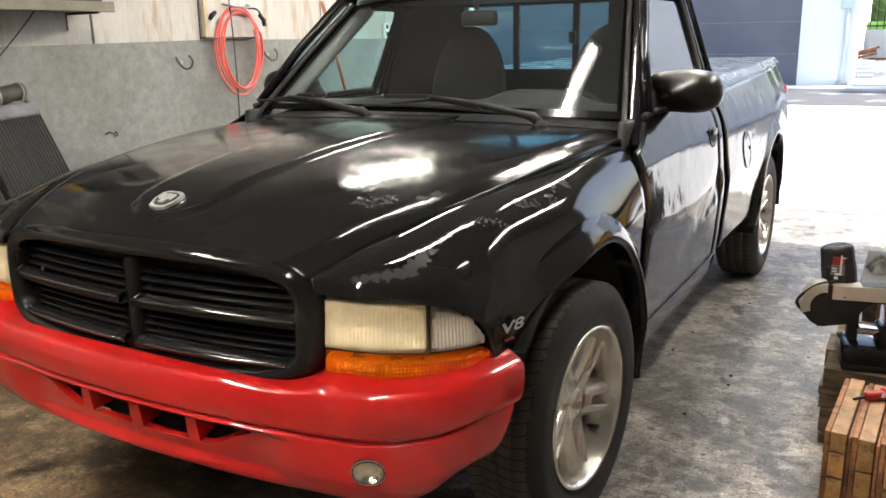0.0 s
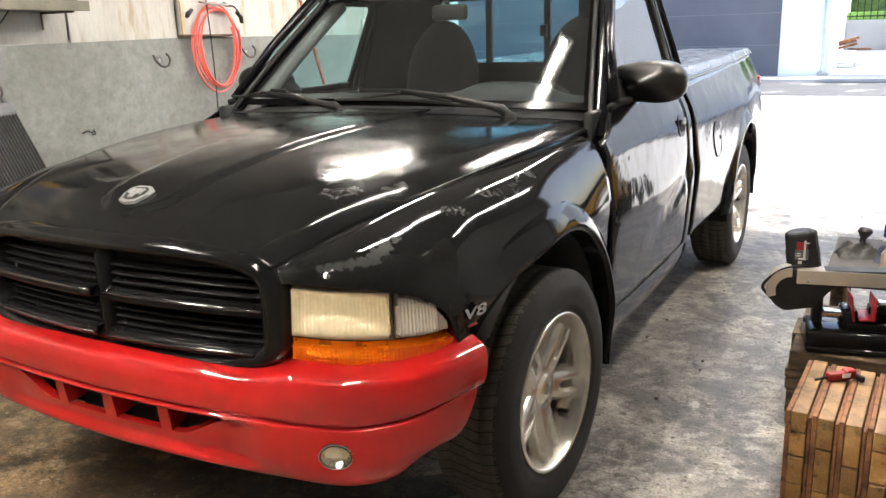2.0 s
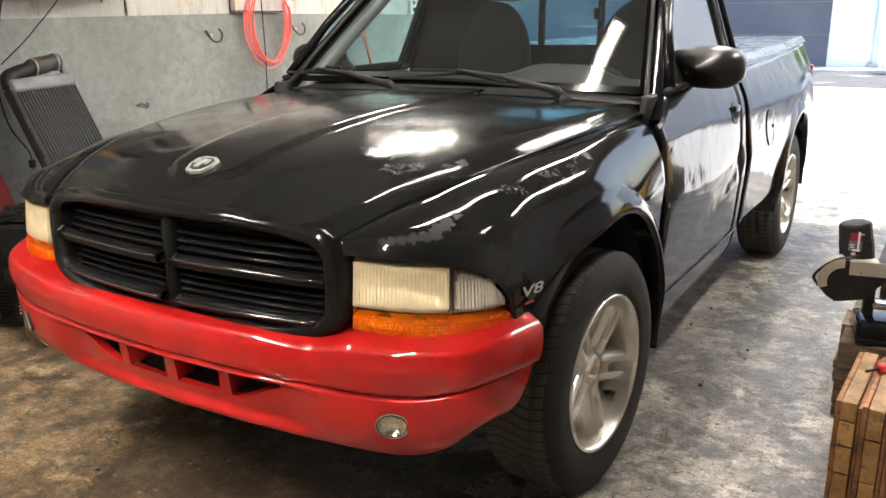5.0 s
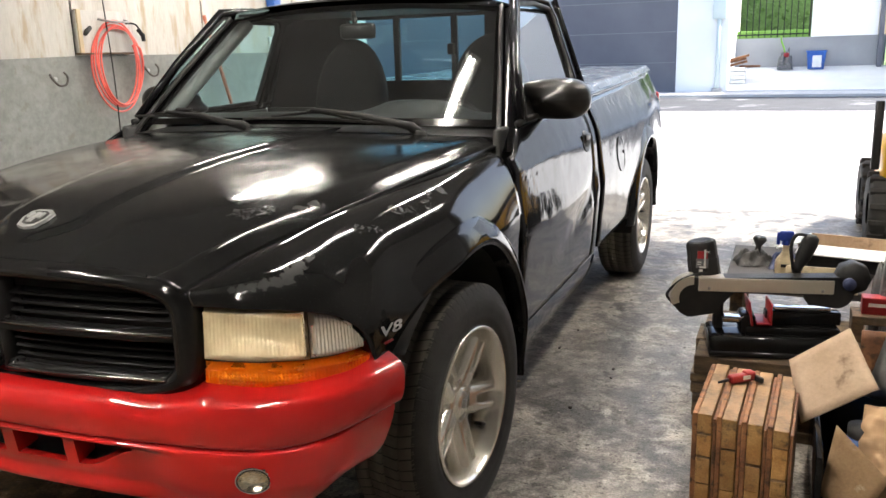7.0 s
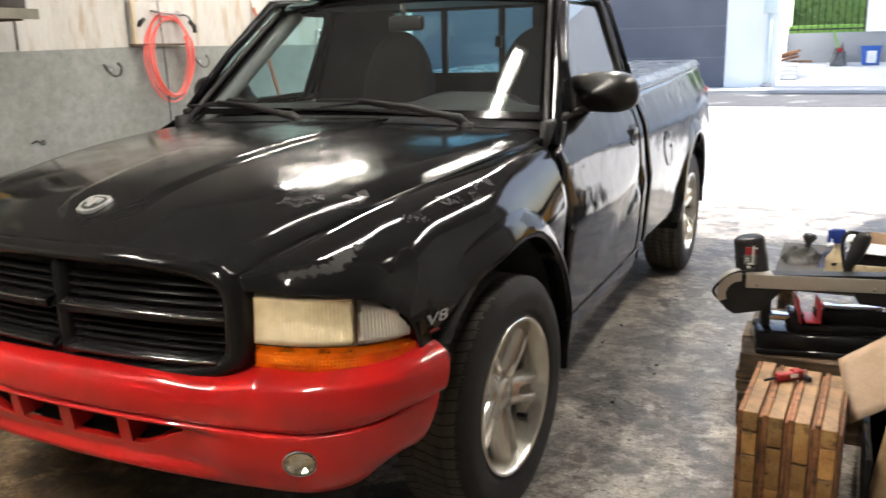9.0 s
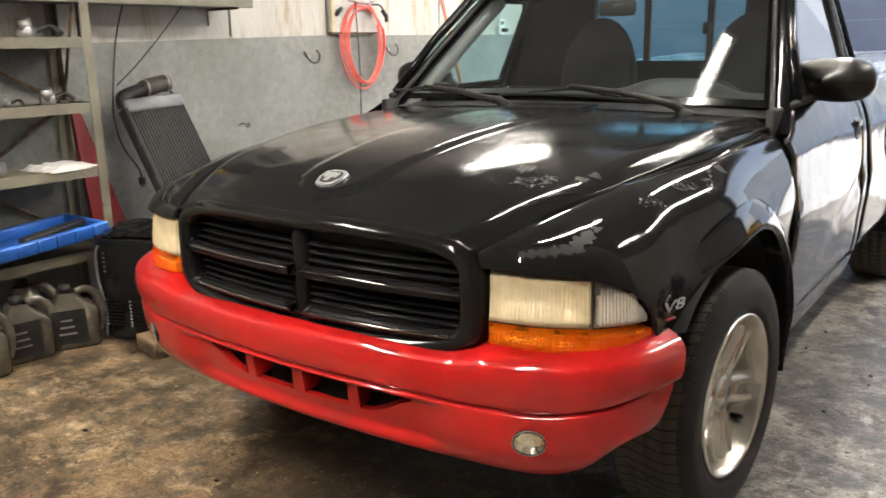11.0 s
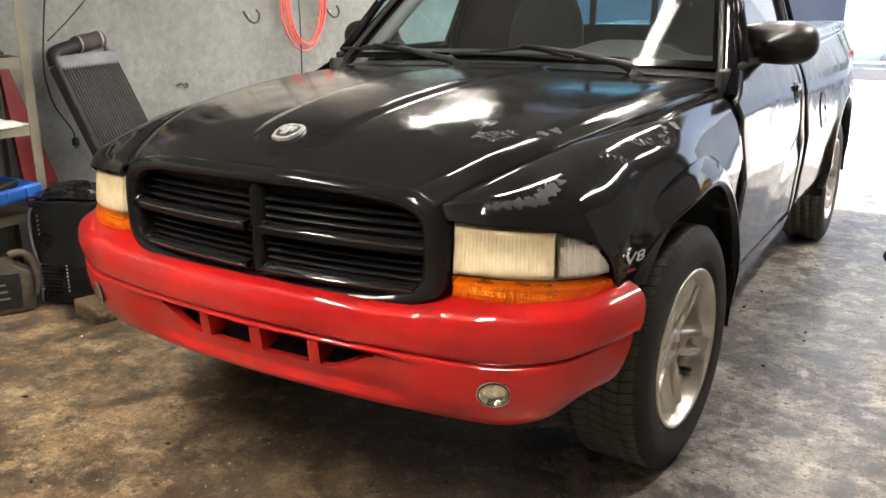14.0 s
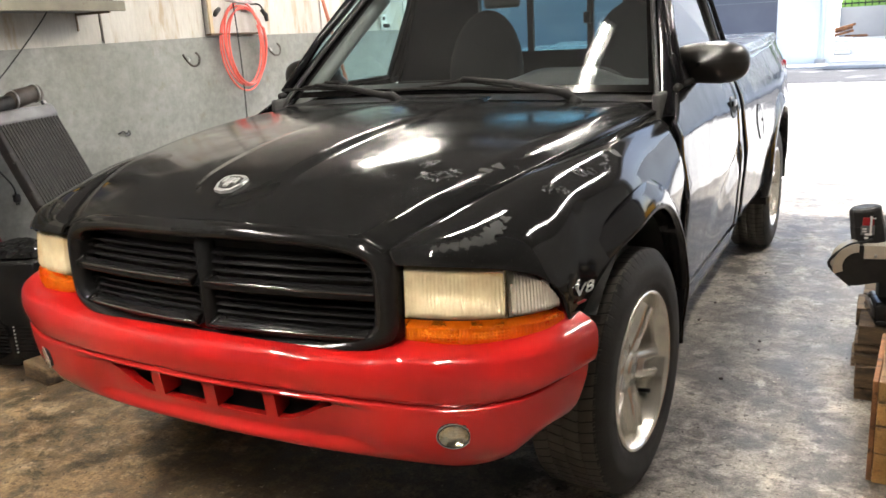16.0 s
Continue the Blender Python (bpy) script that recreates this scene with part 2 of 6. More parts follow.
M = {
    "black": paint("black_paint", (0.006, 0.006, 0.007), dull=0.05, rough=0.07, wave=0.34, coat_weight=0.0, ior=1.32),
    "hood": paint("worn_black_bonnet", (0.009, 0.009, 0.009), PEELS, dull=0.09, rough=0.06, coat_weight=0.04, ior=1.25, patch=6.0, worn=0.085),
    "wing": paint("worn_black_paint", (0.009, 0.009, 0.009), PEELS, dull=0.05, rough=0.05, coat_weight=0.12, ior=1.30),
    "red": surf("red_paint", (0.53, 0.011, 0.010), (0.46, 0.009, 0.009), 2.5, 0.34, 0.42, coat=1.0, ior=1.2, bump=0.02, bscale=9, spots=(0.36, 0.012, 0.010), spot_scale=30, spot_cut=0.75),
    "trim": surf("black_plastic", (0.012, 0.012, 0.012), (0.022, 0.021, 0.02), 20, 0.42, 0.6, bump=0.25, bscale=400, ior=1.36),
    "gloss": surf("gloss_black_plastic", (0.008, 0.008, 0.008), (0.011, 0.011, 0.011), 9, 0.07, 0.14, ior=1.33),
    "slat": surf("dull_black_slat", (0.009, 0.009, 0.009), (0.012, 0.012, 0.012), 9, 0.14, 0.22, ior=1.17),
    "bright_edge": surf("polished_black_edge", (0.01, 0.01, 0.01), (0.02, 0.02, 0.02), 20, 0.10, ior=2.1),
    "dark": surf("dark_underbody", (0.008, 0.008, 0.008), (0.02, 0.018, 0.016), 12, 0.8, bump=0.5),
    "rubber": surf("tyre_rubber", (0.014, 0.0135, 0.013), (0.028, 0.026, 0.023), 7, 0.72, 0.85, bump=0.35, bscale=120),
    "tread": surf("dusty_tread", (0.075, 0.068, 0.057), (0.10, 0.090, 0.075), 14, 0.85, bump=0.5, bscale=150),
    "alloy": surf("silver_wheel_paint", (0.78, 0.75, 0.68), (0.72, 0.69, 0.62), 6, 0.22, metal=0.75, coat=0.3),
    # grey for the inner barrel, with the shade behind the spokes in its colour
    "grime": surf("brake_dust_grey", (0.16, 0.145, 0.12), (0.10, 0.09, 0.075), 9, 0.6, metal=0.3),
    "mirror_bowl": surf("bright_lamp_bowl", (0.90, 0.80, 0.60), (0.94, 0.90, 0.80), 60, 0.06, metal=1.0, bump=0.6, bscale=45),
    "chrome": surf("chrome", (0.78, 0.78, 0.78), (0.7, 0.7, 0.7), 10, 0.08, metal=1.0),
    "steel": surf("bare_steel", (0.42, 0.42, 0.41), (0.3, 0.29, 0.27), 15, 0.32, 0.5, metal=0.9, bump=0.1),
    "lens": lens_shell("yellowed_lens", (1.0, 0.91, 0.67), (0.98, 0.84, 0.55), 0.48, 0.14),
    "clear": lens_shell("clear_lens", (1.0, 0.97, 0.90), (0.95, 0.90, 0.77), 0.46, 0.10),
    "amber": lens_shell("amber_lens", (1.0, 0.30, 0.012), (0.95, 0.21, 0.007), 0.40),
    "taillamp": surf("red_lens", (0.5, 0.01, 0.02), (0.4, 0.01, 0.01), 20, 0.15, coat=1.0),
    "glass": pane("windscreen_glass", (0.84, 0.95, 0.95), 0.030),
    "clearglass": pane("lamp_glass", (0.95, 0.95, 0.93)),
    "reflector": surf("lamp_reflector", (0.92, 0.91, 0.87), (0.72, 0.70, 0.66), 40, 0.2, metal=0.3, bump=0.8, bscale=60),
    "sideglass": pane("side_glass", (0.68, 0.93, 0.96), 0.012),
    "satin": surf("satin_black_plastic", (0.010, 0.0095, 0.009), (0.018, 0.016, 0.014), 12, 0.28, 0.38, ior=1.45),
    "frit": surf("black_glass_border", (0.003, 0.003, 0.003), (0.004, 0.004, 0.004), 12, 0.10, ior=1.3),
    "cover": surf("satin_grey_cover", (0.13, 0.135, 0.145), (0.10, 0.105, 0.11), 5, 0.22, 0.32),
    "trim_grey": surf("grey_interior_trim", (0.17, 0.18, 0.17), (0.14, 0.15, 0.14), 10, 0.6, bump=0.2, bscale=200),
    "cloth": surf("dark_seat_cloth", (0.009, 0.009, 0.010), (0.016, 0.016, 0.016), 40, 0.9, bump=0.6, bscale=500),
    "dash": surf("grey_dashboard", (0.017, 0.018, 0.018), (0.012, 0.013, 0.013), 12, 0.55, bump=0.3, bscale=300),
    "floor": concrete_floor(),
    "ground": surf("pale_concrete_yard", (0.64, 0.63, 0.61), (0.52, 0.51, 0.50), 1.3, 0.85, bump=0.3, bscale=30, spots=(0.3, 0.29, 0.28), spot_scale=0.6, spot_cut=0.66, fine=0.3),
    "asphalt": surf("asphalt", (0.07, 0.07, 0.075), (0.045, 0.045, 0.05), 2.0, 0.85, bump=0.5, bscale=80, spots=(0.3, 0.3, 0.3), spot_scale=0.8, spot_cut=0.63),
    "wall_low": surf("grey_painted_wall", (0.262, 0.266, 0.248), (0.185, 0.186, 0.162), 1.6, 0.55, 0.7, bump=0.5, bscale=35, spots=(0.15, 0.135, 0.105), spot_scale=11, spot_cut=0.67, fine=0.42),
    "wall_high": surf("dirty_white_board", (0.56, 0.54, 0.495), (0.45, 0.42, 0.37), 2.2, 0.6, stretch=(1, 2.5, 0.5), bump=0.15, bscale=50, spots=(0.34, 0.26, 0.16), spot_scale=9.0, spot_cut=0.58, fine=0.2, spot_stretch=(1, 1, 0.2)),
    "limewash": surf("whitewashed_board", (0.60, 0.59, 0.56), (0.48, 0.46, 0.42), 3.0, 0.7, bump=0.3, bscale=60, stretch=(1, 4, 0.6), spots=(0.30, 0.24, 0.17), spot_scale=12, spot_cut=0.66, fine=0.2),
    "wall_plain": surf("plain_painted_wall", (0.26, 0.25, 0.24), (0.2, 0.195, 0.19), 1.2, 0.7, bump=0.2),
    "ceiling": surf("dark_ceiling_board", (0.125, 0.118, 0.108), (0.09, 0.084, 0.076), 1.0, 0.8, bump=0.2),
    "block": surf("dark_painted_block", (0.145, 0.15, 0.175), (0.115, 0.12, 0.145), 0.8, 0.7, bump=0.3, bscale=20),
    "white_wall": surf("white_render", (0.93, 0.93, 0.92), (0.87, 0.87, 0.87), 0.8, 0.8, bump=0.2, bscale=30),
    "grey_wall": surf("grey_render", (0.36, 0.365, 0.37), (0.31, 0.315, 0.32), 1.0, 0.8, bump=0.3, bscale=25),
    "wood": surf("sawn_timber", (0.82, 0.48, 0.165), (0.54, 0.26, 0.07), 14, 0.62, bump=0.7, bscale=45, spots=(0.11, 0.06, 0.028), spot_scale=24, spot_cut=0.60, rand=0.8, fine=0.4, dust=(0.35, 0.215, 0.11)),
    "wood_dark": surf("weathered_timber", (0.30, 0.20, 0.105), (0.085, 0.055, 0.032), 8, 0.8, fine=0.5, bump=0.8, bscale=50, stretch=(1, 5, 5), rand=0.55, spots=(0.035, 0.024, 0.016), spot_scale=15, spot_cut=0.60),
    "ply": surf("reddish_plywood", (0.46, 0.20, 0.075), (0.20, 0.08, 0.035), 9, 0.7, bump=0.4, rand=0.5, spots=(0.05, 0.028, 0.016), spot_scale=22, spot_cut=0.57, fine=0.4),
    "offcut": surf("scuffed_brown_plywood", (0.42, 0.27, 0.14), (0.33, 0.20, 0.095), 8, 0.7, bump=0.3, spots=(0.72, 0.62, 0.48), spot_scale=14, spot_cut=0.70, fine=0.3),
    "card": surf("cardboard", (0.55, 0.41, 0.285), (0.48, 0.345, 0.23), 6, 0.85, bump=0.2, bscale=90, spots=(0.14, 0.085, 0.05), spot_scale=9, spot_cut=0.66, fine=0.2),
    "paper": surf("kraft_paper", (0.50, 0.33, 0.18), (0.44, 0.28, 0.15), 5, 0.8, bump=0.4, bscale=25),
    "hose": surf("red_hose", (0.84, 0.15, 0.115), (0.74, 0.11, 0.085), 12, 0.35),
    "blue": surf("blue_plastic", (0.017, 0.105, 0.42), (0.014, 0.08, 0.32), 8, 0.4),
    "wedge": surf("dull_dark_red_plastic", (0.20, 0.010, 0.012), (0.13, 0.008, 0.010), 6, 0.5),
    "redplastic": surf("red_plastic", (0.36, 0.014, 0.017), (0.26, 0.010, 0.014), 8, 0.4),
    "yellow": surf("yellow_machine_paint", (0.80, 0.42, 0.01), (0.7, 0.35, 0.01), 4, 0.35, coat=0.3),
    "olive": surf("olive_grey_steel_paint", (0.19, 0.175, 0.125), (0.14, 0.125, 0.09), 9, 0.55, spots=(0.1, 0.07, 0.05), spot_scale=12, spot_cut=0.68),
    "white": surf("white_plastic", (0.78, 0.77, 0.74), (0.7, 0.69, 0.66), 8, 0.45),
    "silver": surf("silver_plastic", (0.22, 0.20, 0.165), (0.11, 0.10, 0.08), 10, 0.26, metal=0.6),
    "handlewood": surf("red_brown_handle", (0.40, 0.12, 0.06), (0.30, 0.09, 0.05), 15, 0.5),
    "grass": surf("grass_green", (0.22, 0.42, 0.09), (0.16, 0.33, 0.06), 10, 0.9),
    "leaf": surf("hedge_leaf", (0.10, 0.17, 0.05), (0.06, 0.11, 0.03), 12, 0.7),
    "core": surf("radiator_core", (0.035, 0.035, 0.035), (0.06, 0.057, 0.053), 30, 0.5, metal=0.5, spots=(0.3, 0.25, 0.16), spot_scale=60, spot_cut=0.74),
    "dark_board": surf("dark_unpainted_board", (0.055, 0.047, 0.04), (0.03, 0.026, 0.022), 2.0, 0.8, bump=0.2),
    "bench": surf("grimy_bench_top", (0.115, 0.105, 0.10), (0.075, 0.068, 0.064), 7, 0.85, bump=0.3, fine=0.3),
    "tank": surf("grey_tank_plastic", (0.16, 0.165, 0.17), (0.10, 0.10, 0.105), 9, 0.5),
    "pipe": surf("brown_rubber_pipe", (0.06, 0.045, 0.035), (0.035, 0.028, 0.022), 18, 0.6, bump=0.2),
    "tube": glow("fluorescent_tube", (1.0, 0.925, 0.835), 80.0),
    "guard": surf("bare_guard_metal", (0.62, 0.57, 0.47), (0.55, 0.50, 0.42), 10, 0.35, 0.5, metal=0.6, bump=0.05),
    "navy": surf("dark_blue_plastic", (0.02, 0.03, 0.08), (0.03, 0.04, 0.10), 14, 0.6, bump=0.3),
    "cream": surf("stained_cream_plastic", (0.55, 0.45, 0.28), (0.45, 0.36, 0.22), 14, 0.5, spots=(0.2, 0.14, 0.08), spot_scale=18, spot_cut=0.62),
    "rust": surf("rusty_leaf", (0.30, 0.08, 0.03), (0.2, 0.05, 0.02), 30, 0.8),
    "orange": surf("orange_print", (0.75, 0.14, 0.05), (0.65, 0.1, 0.04), 10, 0.6),
    "sack": surf("grey_plastic_sack", (0.14, 0.14, 0.14), (0.07, 0.07, 0.07), 12, 0.3, 0.5, bump=0.5, bscale=40, spots=(0.4, 0.4, 0.4), spot_scale=14, spot_cut=0.63),
    "meter": surf("pale_green_paint", (0.66, 0.74, 0.72), (0.60, 0.68, 0.66), 3, 0.6),
    "drive_joint": surf("pale_block_joint", (0.24, 0.245, 0.26), (0.2, 0.205, 0.22), 2.0, 0.8),
    "ink_blue": surf("dark_blue_trigger_plastic", (0.015, 0.04, 0.26), (0.012, 0.03, 0.2), 8, 0.35),
    "drive": surf("smooth_grey_concrete", (0.74, 0.74, 0.73), (0.66, 0.66, 0.65), 1.0, 0.8, bump=0.2),
    "led": surf("badge_silver", (0.85, 0.85, 0.84), (0.75, 0.75, 0.74), 20, 0.25, metal=0.6),
}

# ---- mesh tools ----
def part(name, bm, material, parent=None, label="", smooth=True):
    """Links a bmesh (or vertices and faces) as one mesh object, under a thing or a part."""
    me = bpy.data.meshes.new(name)
    if isinstance(bm, tuple):
        me.from_pydata([tuple(v) for v in bm[0]], [], bm[1])
    else:
        bm.to_mesh(me)
        bm.free()
    mats = material if isinstance(material, (list, tuple)) else [material]
    for m in mats:
        me.materials.append(M[m] if isinstance(m, str) else m)
    if smooth:
        me.polygons.foreach_set("use_smooth", [True] * len(me.polygons))
    me.update()
    ob = new(name, me)
    if parent is not None:
        ob.parent = parent
    if label:
        ob["label"] = label
    return ob


def sharp(ob, degrees=35):
    """Splits the shading at edges sharper than that."""
    ob.data.set_sharp_from_angle(angle=radians(degrees))
    return ob


def thing(name, label, category, place=None, group="", kind=""):
    ob = new(name)
    if place is not None:
        ob.matrix_world = place
    return tagged(ob, label, category, group, kind)


def box(bm, c, s, bevel=0.0, m=None, seg=2):
    g = bmesh.ops.create_cube(bm, size=1.0, matrix=(m or Matrix()) @ Matrix.Translation(c) @ Matrix.Diagonal((*s, 1)))
    if bevel:
        es = list({e for v in g["verts"] for e in v.link_edges})
        bmesh.ops.bevel(bm, geom=es, offset=bevel, segments=seg, affect="EDGES", profile=0.5)


def boxes(*items, bevel=0.0, m=None):
    bm = bmesh.new()
    for c, s in items:
        box(bm, c, s, bevel, m)
    return bm


def lathe(profile, n=48, closed=False):
    """Turns (x, r) pairs round the x axis."""
    verts, faces = [], []
    k = len(profile)
    for i in range(n):
        a = 2 * math.pi * i / n
        verts += [(x, r * math.cos(a), r * math.sin(a)) for x, r in profile]
    for i in range(n):
        j = (i + 1) % n
        for q in range(k if closed else k - 1):
            w = (q + 1) % k
            faces.append((i * k + q, j * k + q, j * k + w, i * k + w))
    return verts, faces


def tube(path, radius, n=8, cap=True):
    """A round bar along a path; radius may be a list."""
    path = [Vector(p) for p in path]
    rs = radius if isinstance(radius, (list, tuple)) else [radius] * len(path)
    verts, faces = [], []
    up = Vector((0.13, 0.31, 0.94))
    for i, p in enumerate(path):
        d = (path[min(i + 1, len(path) - 1)] - path[max(i - 1, 0)]).normalized()
        a = d.cross(up)
        if a.length < 1e-3:
            a = d.cross(Vector((1, 0, 0)))
        a.normalize()
        b = d.cross(a)
        up = b * -1 if (b * -1).dot(up) > 0 else b
        for j in range(n):
            t = 2 * math.pi * j / n
            verts.append(p + rs[i] * (math.cos(t) * a + math.sin(t) * d.cross(a)))
    for i in range(len(path) - 1):
        for j in range(n):
            k = (j + 1) % n
            faces.append((i * n + j, i * n + k, (i + 1) * n + k, (i + 1) * n + j))
    if cap:
        faces.append(tuple(range(n))[::-1])
        faces.append(tuple(range((len(path) - 1) * n, len(path) * n)))
    return verts, faces


def join(*pieces):
    verts, faces = [], []
    for v, f in pieces:
        o = len(verts)
        verts += [tuple(p) for p in v]
        faces += [tuple(i + o for i in q) for q in f]
    return verts, faces


def moved(piece, m):
    return [m @ Vector(v) for v in piece[0]], piece[1]


def boxp(c, s, bevel=0.0, m=None):
    bm = boxes((c, s), bevel=bevel, m=m)
    bm.verts.index_update()
    out = [v.co.copy() for v in bm.verts], [tuple(v.index for v in f.verts) for f in bm.faces]
    bm.free()
    return out


def sheet(fn, us, vs, skip=None):
    """A grid of fn(u, v) over the two lists."""
    verts = [fn(u, v) for u in us for v in vs]
    n = len(vs)
    faces = [(i * n + j, i * n + j + 1, (i + 1) * n + j + 1, (i + 1) * n + j) for i in range(len(us) - 1) for j in range(n - 1)
             if not (skip and skip(0.5 * (us[i] + us[i + 1]), 0.5 * (vs[j] + vs[j + 1])))]
    return verts, faces


def slab(outline, depth, axis=(0, 0, 1)):
    """A flat polygon with thickness along the axis."""
    d = Vector(axis) * depth
    n = len(outline)
    verts = [Vector(p) for p in outline] + [Vector(p) + d for p in outline]
    return verts, [tuple(range(n))[::-1], tuple(range(n, 2 * n))] + [(i, (i + 1) % n, n + (i + 1) % n, n + i) for i in range(n)]


def span(a, b, n):
    return [a + (b - a) * i / n for i in range(n + 1)]


def table(rows, x):
    """Smooth interpolation in rows of (x, value...)."""
    xs = [r[0] for r in rows]
    if x <= xs[0]:
        return np.array(rows[0][1:], float)
    if x >= xs[-1]:
        return np.array(rows[-1][1:], float)
    i = max(k for k in range(len(xs) - 1) if xs[k] <= x)
    t = (x - xs[i]) / (xs[i + 1] - xs[i])
    p1, p2 = np.array(rows[i][1:], float), np.array(rows[i + 1][1:], float)
    h = xs[i + 1] - xs[i]
    m1 = (p2 - np.array(rows[i - 1][1:], float)) / (xs[i + 1] - xs[i - 1]) * h if i else p2 - p1
    m2 = (np.array(rows[i + 2][1:], float) - p1) / (xs[i + 2] - xs[i]) * h if i + 2 < len(xs) else p2 - p1
    return (2 * t**3 - 3 * t**2 + 1) * p1 + (t**3 - 2 * t**2 + t) * m1 + (-2 * t**3 + 3 * t**2) * p2 + (t**3 - t**2) * m2


def smooth01(a, b, x):
    t = min(1.0, max(0.0, (x - a) / (b - a)))
    return t * t * (3 - 2 * t)


def flip(piece):
    """The mirror image across x = 0."""
    return [(-v[0], v[1], v[2]) for v in piece[0]], [f[::-1] for f in piece[1]]


def thick(ob, t, offset=-1.0):
    m = ob.modifiers.new("thickness", "SOLIDIFY")
    m.thickness, m.offset = t, offset
    return ob


def inward(ob, t):
    """Gives a body panel thickness towards the truck's middle, whatever way its faces turn."""
    q = sum(p.area * p.normal.dot(p.center - Vector((0, p.center.y * 0.8 + 0.3, 0.55))) for p in ob.data.polygons)
    return thick(ob, t, -1.0 if q > 0 else 1.0)

# ---- the pickup truck: its nose towards -y, front axle over y = 0 ----
truck = thing("pickup_truck", "black pickup truck with red front bumper and peeling paint", "pickup truck")
AXLE = 0.352
HUB = 0.3385
REAR = 2.843

SEAM = [(-0.70, 0.470, 0.820), (-0.66, 0.505, 0.837), (-0.62, 0.528, 0.855), (-0.57, 0.553, 0.873), (-0.50, 0.585, 0.893), (-0.45, 0.606, 0.905), (-0.372, 0.633, 0.922), (-0.17, 0.678, 0.949), (0.091, 0.715, 0.973), (0.515, 0.755, 0.994), (0.62, 0.762, 0.998)]
CROWN = [(-0.72, 0.864), (-0.705, 0.873), (-0.66, 0.892), (-0.60, 0.916), (-0.5, 0.950), (-0.3, 0.986), (-0.05, 1.014), (0.25, 1.031), (0.64, 1.038)]


def hood_at(u, v):
    """u from the lip to the cowl, v from -1 to 1 across."""
    y = (-0.705 + 0.022 * v * v) * (1 - u) + (0.63 - 0.06 * v * v) * u
    w, zs = table(SEAM, y)
    zc = table(CROWN, y - 0.02 * v * v * (1 - u))[0]
    a = abs(v)
    # nearly level across, with a rounded shoulder that falls to the seam
    drop = max(0.0, zc - zs)
    level = 0.55 - 0.10 * smooth01(0.2, 0.9, u)
    z = zc - drop * (level * a * a + (1 - level) * smooth01(0.87, 1.06, a) ** 1.2 / smooth01(0.87, 1.06, 1.0) ** 1.2)
    x = w * v
    # the raised middle, whose two creases run out from round the emblem
    half = 0.125 + 0.075 * u
    front = smooth01(-0.665, -0.55, y) ** 0.5
    dx = abs(x) - half * front
    z += 0.010 * (1 - smooth01(-0.030, 0.004, dx)) * smooth01(-0.675, -0.62, y)
    return (x, y, z)


us = sorted(set(span(0, 0.12, 14) + span(0.12, 1, 44)))
hood = inward(part("hood", sheet(hood_at, us, span(-1, 1, 120)), "hood", truck, "black bonnet with a raised middle and peeled patches"), 0.012)

# wing: cubic rows from the bonnet's seam to the wing's lower edge
WING = [
    (0.0, 0.497, -0.672, 0.832, 0.502, -0.682, 0.832, 0.510, -0.688, 0.818, 0.514, -0.684, 0.802),
    (0.14, 0.530, -0.617, 0.857, 0.560, -0.642, 0.862, 0.605, -0.672, 0.842, 0.615, -0.669, 0.802),
    (0.27, 0.580, -0.512, 0.891, 0.635, -0.55, 0.897, 0.715, -0.628, 0.853, 0.722, -0.621, 0.795),
    (0.36, 0.606, -0.455, 0.905, 0.67, -0.48, 0.912, 0.772, -0.58, 0.858, 0.781, -0.570, 0.772),
    (0.44, 0.628, -0.390, 0.919, 0.70, -0.40, 0.928, 0.806, -0.525, 0.858, 0.811, -0.526, 0.732),
    (0.52, 0.650, -0.300, 0.934, 0.725, -0.31, 0.940, 0.838, -0.45, 0.885, 0.826, -0.478, 0.690),
    (0.60, 0.670, -0.205, 0.945, 0.745, -0.21, 0.948, 0.838, -0.33, 0.900, 0.840, -0.40, 0.690),
    (0.72, 0.698, -0.030, 0.961, 0.780, -0.03, 0.961, 0.838, -0.06, 0.918, 0.868, -0.12, 0.806),
    (0.86, 0.728, 0.20, 0.978, 0.808, 0.20, 0.977, 0.838, 0.19, 0.928, 0.876, 0.18, 0.798),
    (1.0, 0.750, 0.420, 0.990, 0.822, 0.420, 0.984, 0.848, 0.420, 0.946, 0.8685, 0.420, 0.800),
]


def arch(y, centre=0.0, front=0.57, back=0.425, top=0.448):
    """The height of the wheel opening's edge."""
    d = y - centre
    q = d / (front if d < 0 else back)
    return AXLE + top * math.sqrt(max(0.0, 1 - q * q)) if abs(q) < 1 else AXLE


SIDE = [(0.28, 0.80), (0.36, 0.840), (0.45, 0.857), (0.56, 0.866), (0.66, 0.874), (0.735, 0.8765), (0.80, 0.868), (0.86, 0.860), (0.92, 0.853), (0.97, 0.841), (1.03, 0.815), (1.09, 0.785), (1.2, 0.745)]


def side(y, z):
    # drawn in above the crease that runs on from the wing into the door
    shoulder = 0.004 * (max(0.0, z - 0.80) / 0.1475) ** 1.6 * smooth01(1.20, 0.42, y)
    return float(table(SIDE, z)[0]) - shoulder - 0.045 * smooth01(-0.10, -0.48, y) - 0.062 * smooth01(2.9, 3.85, y)


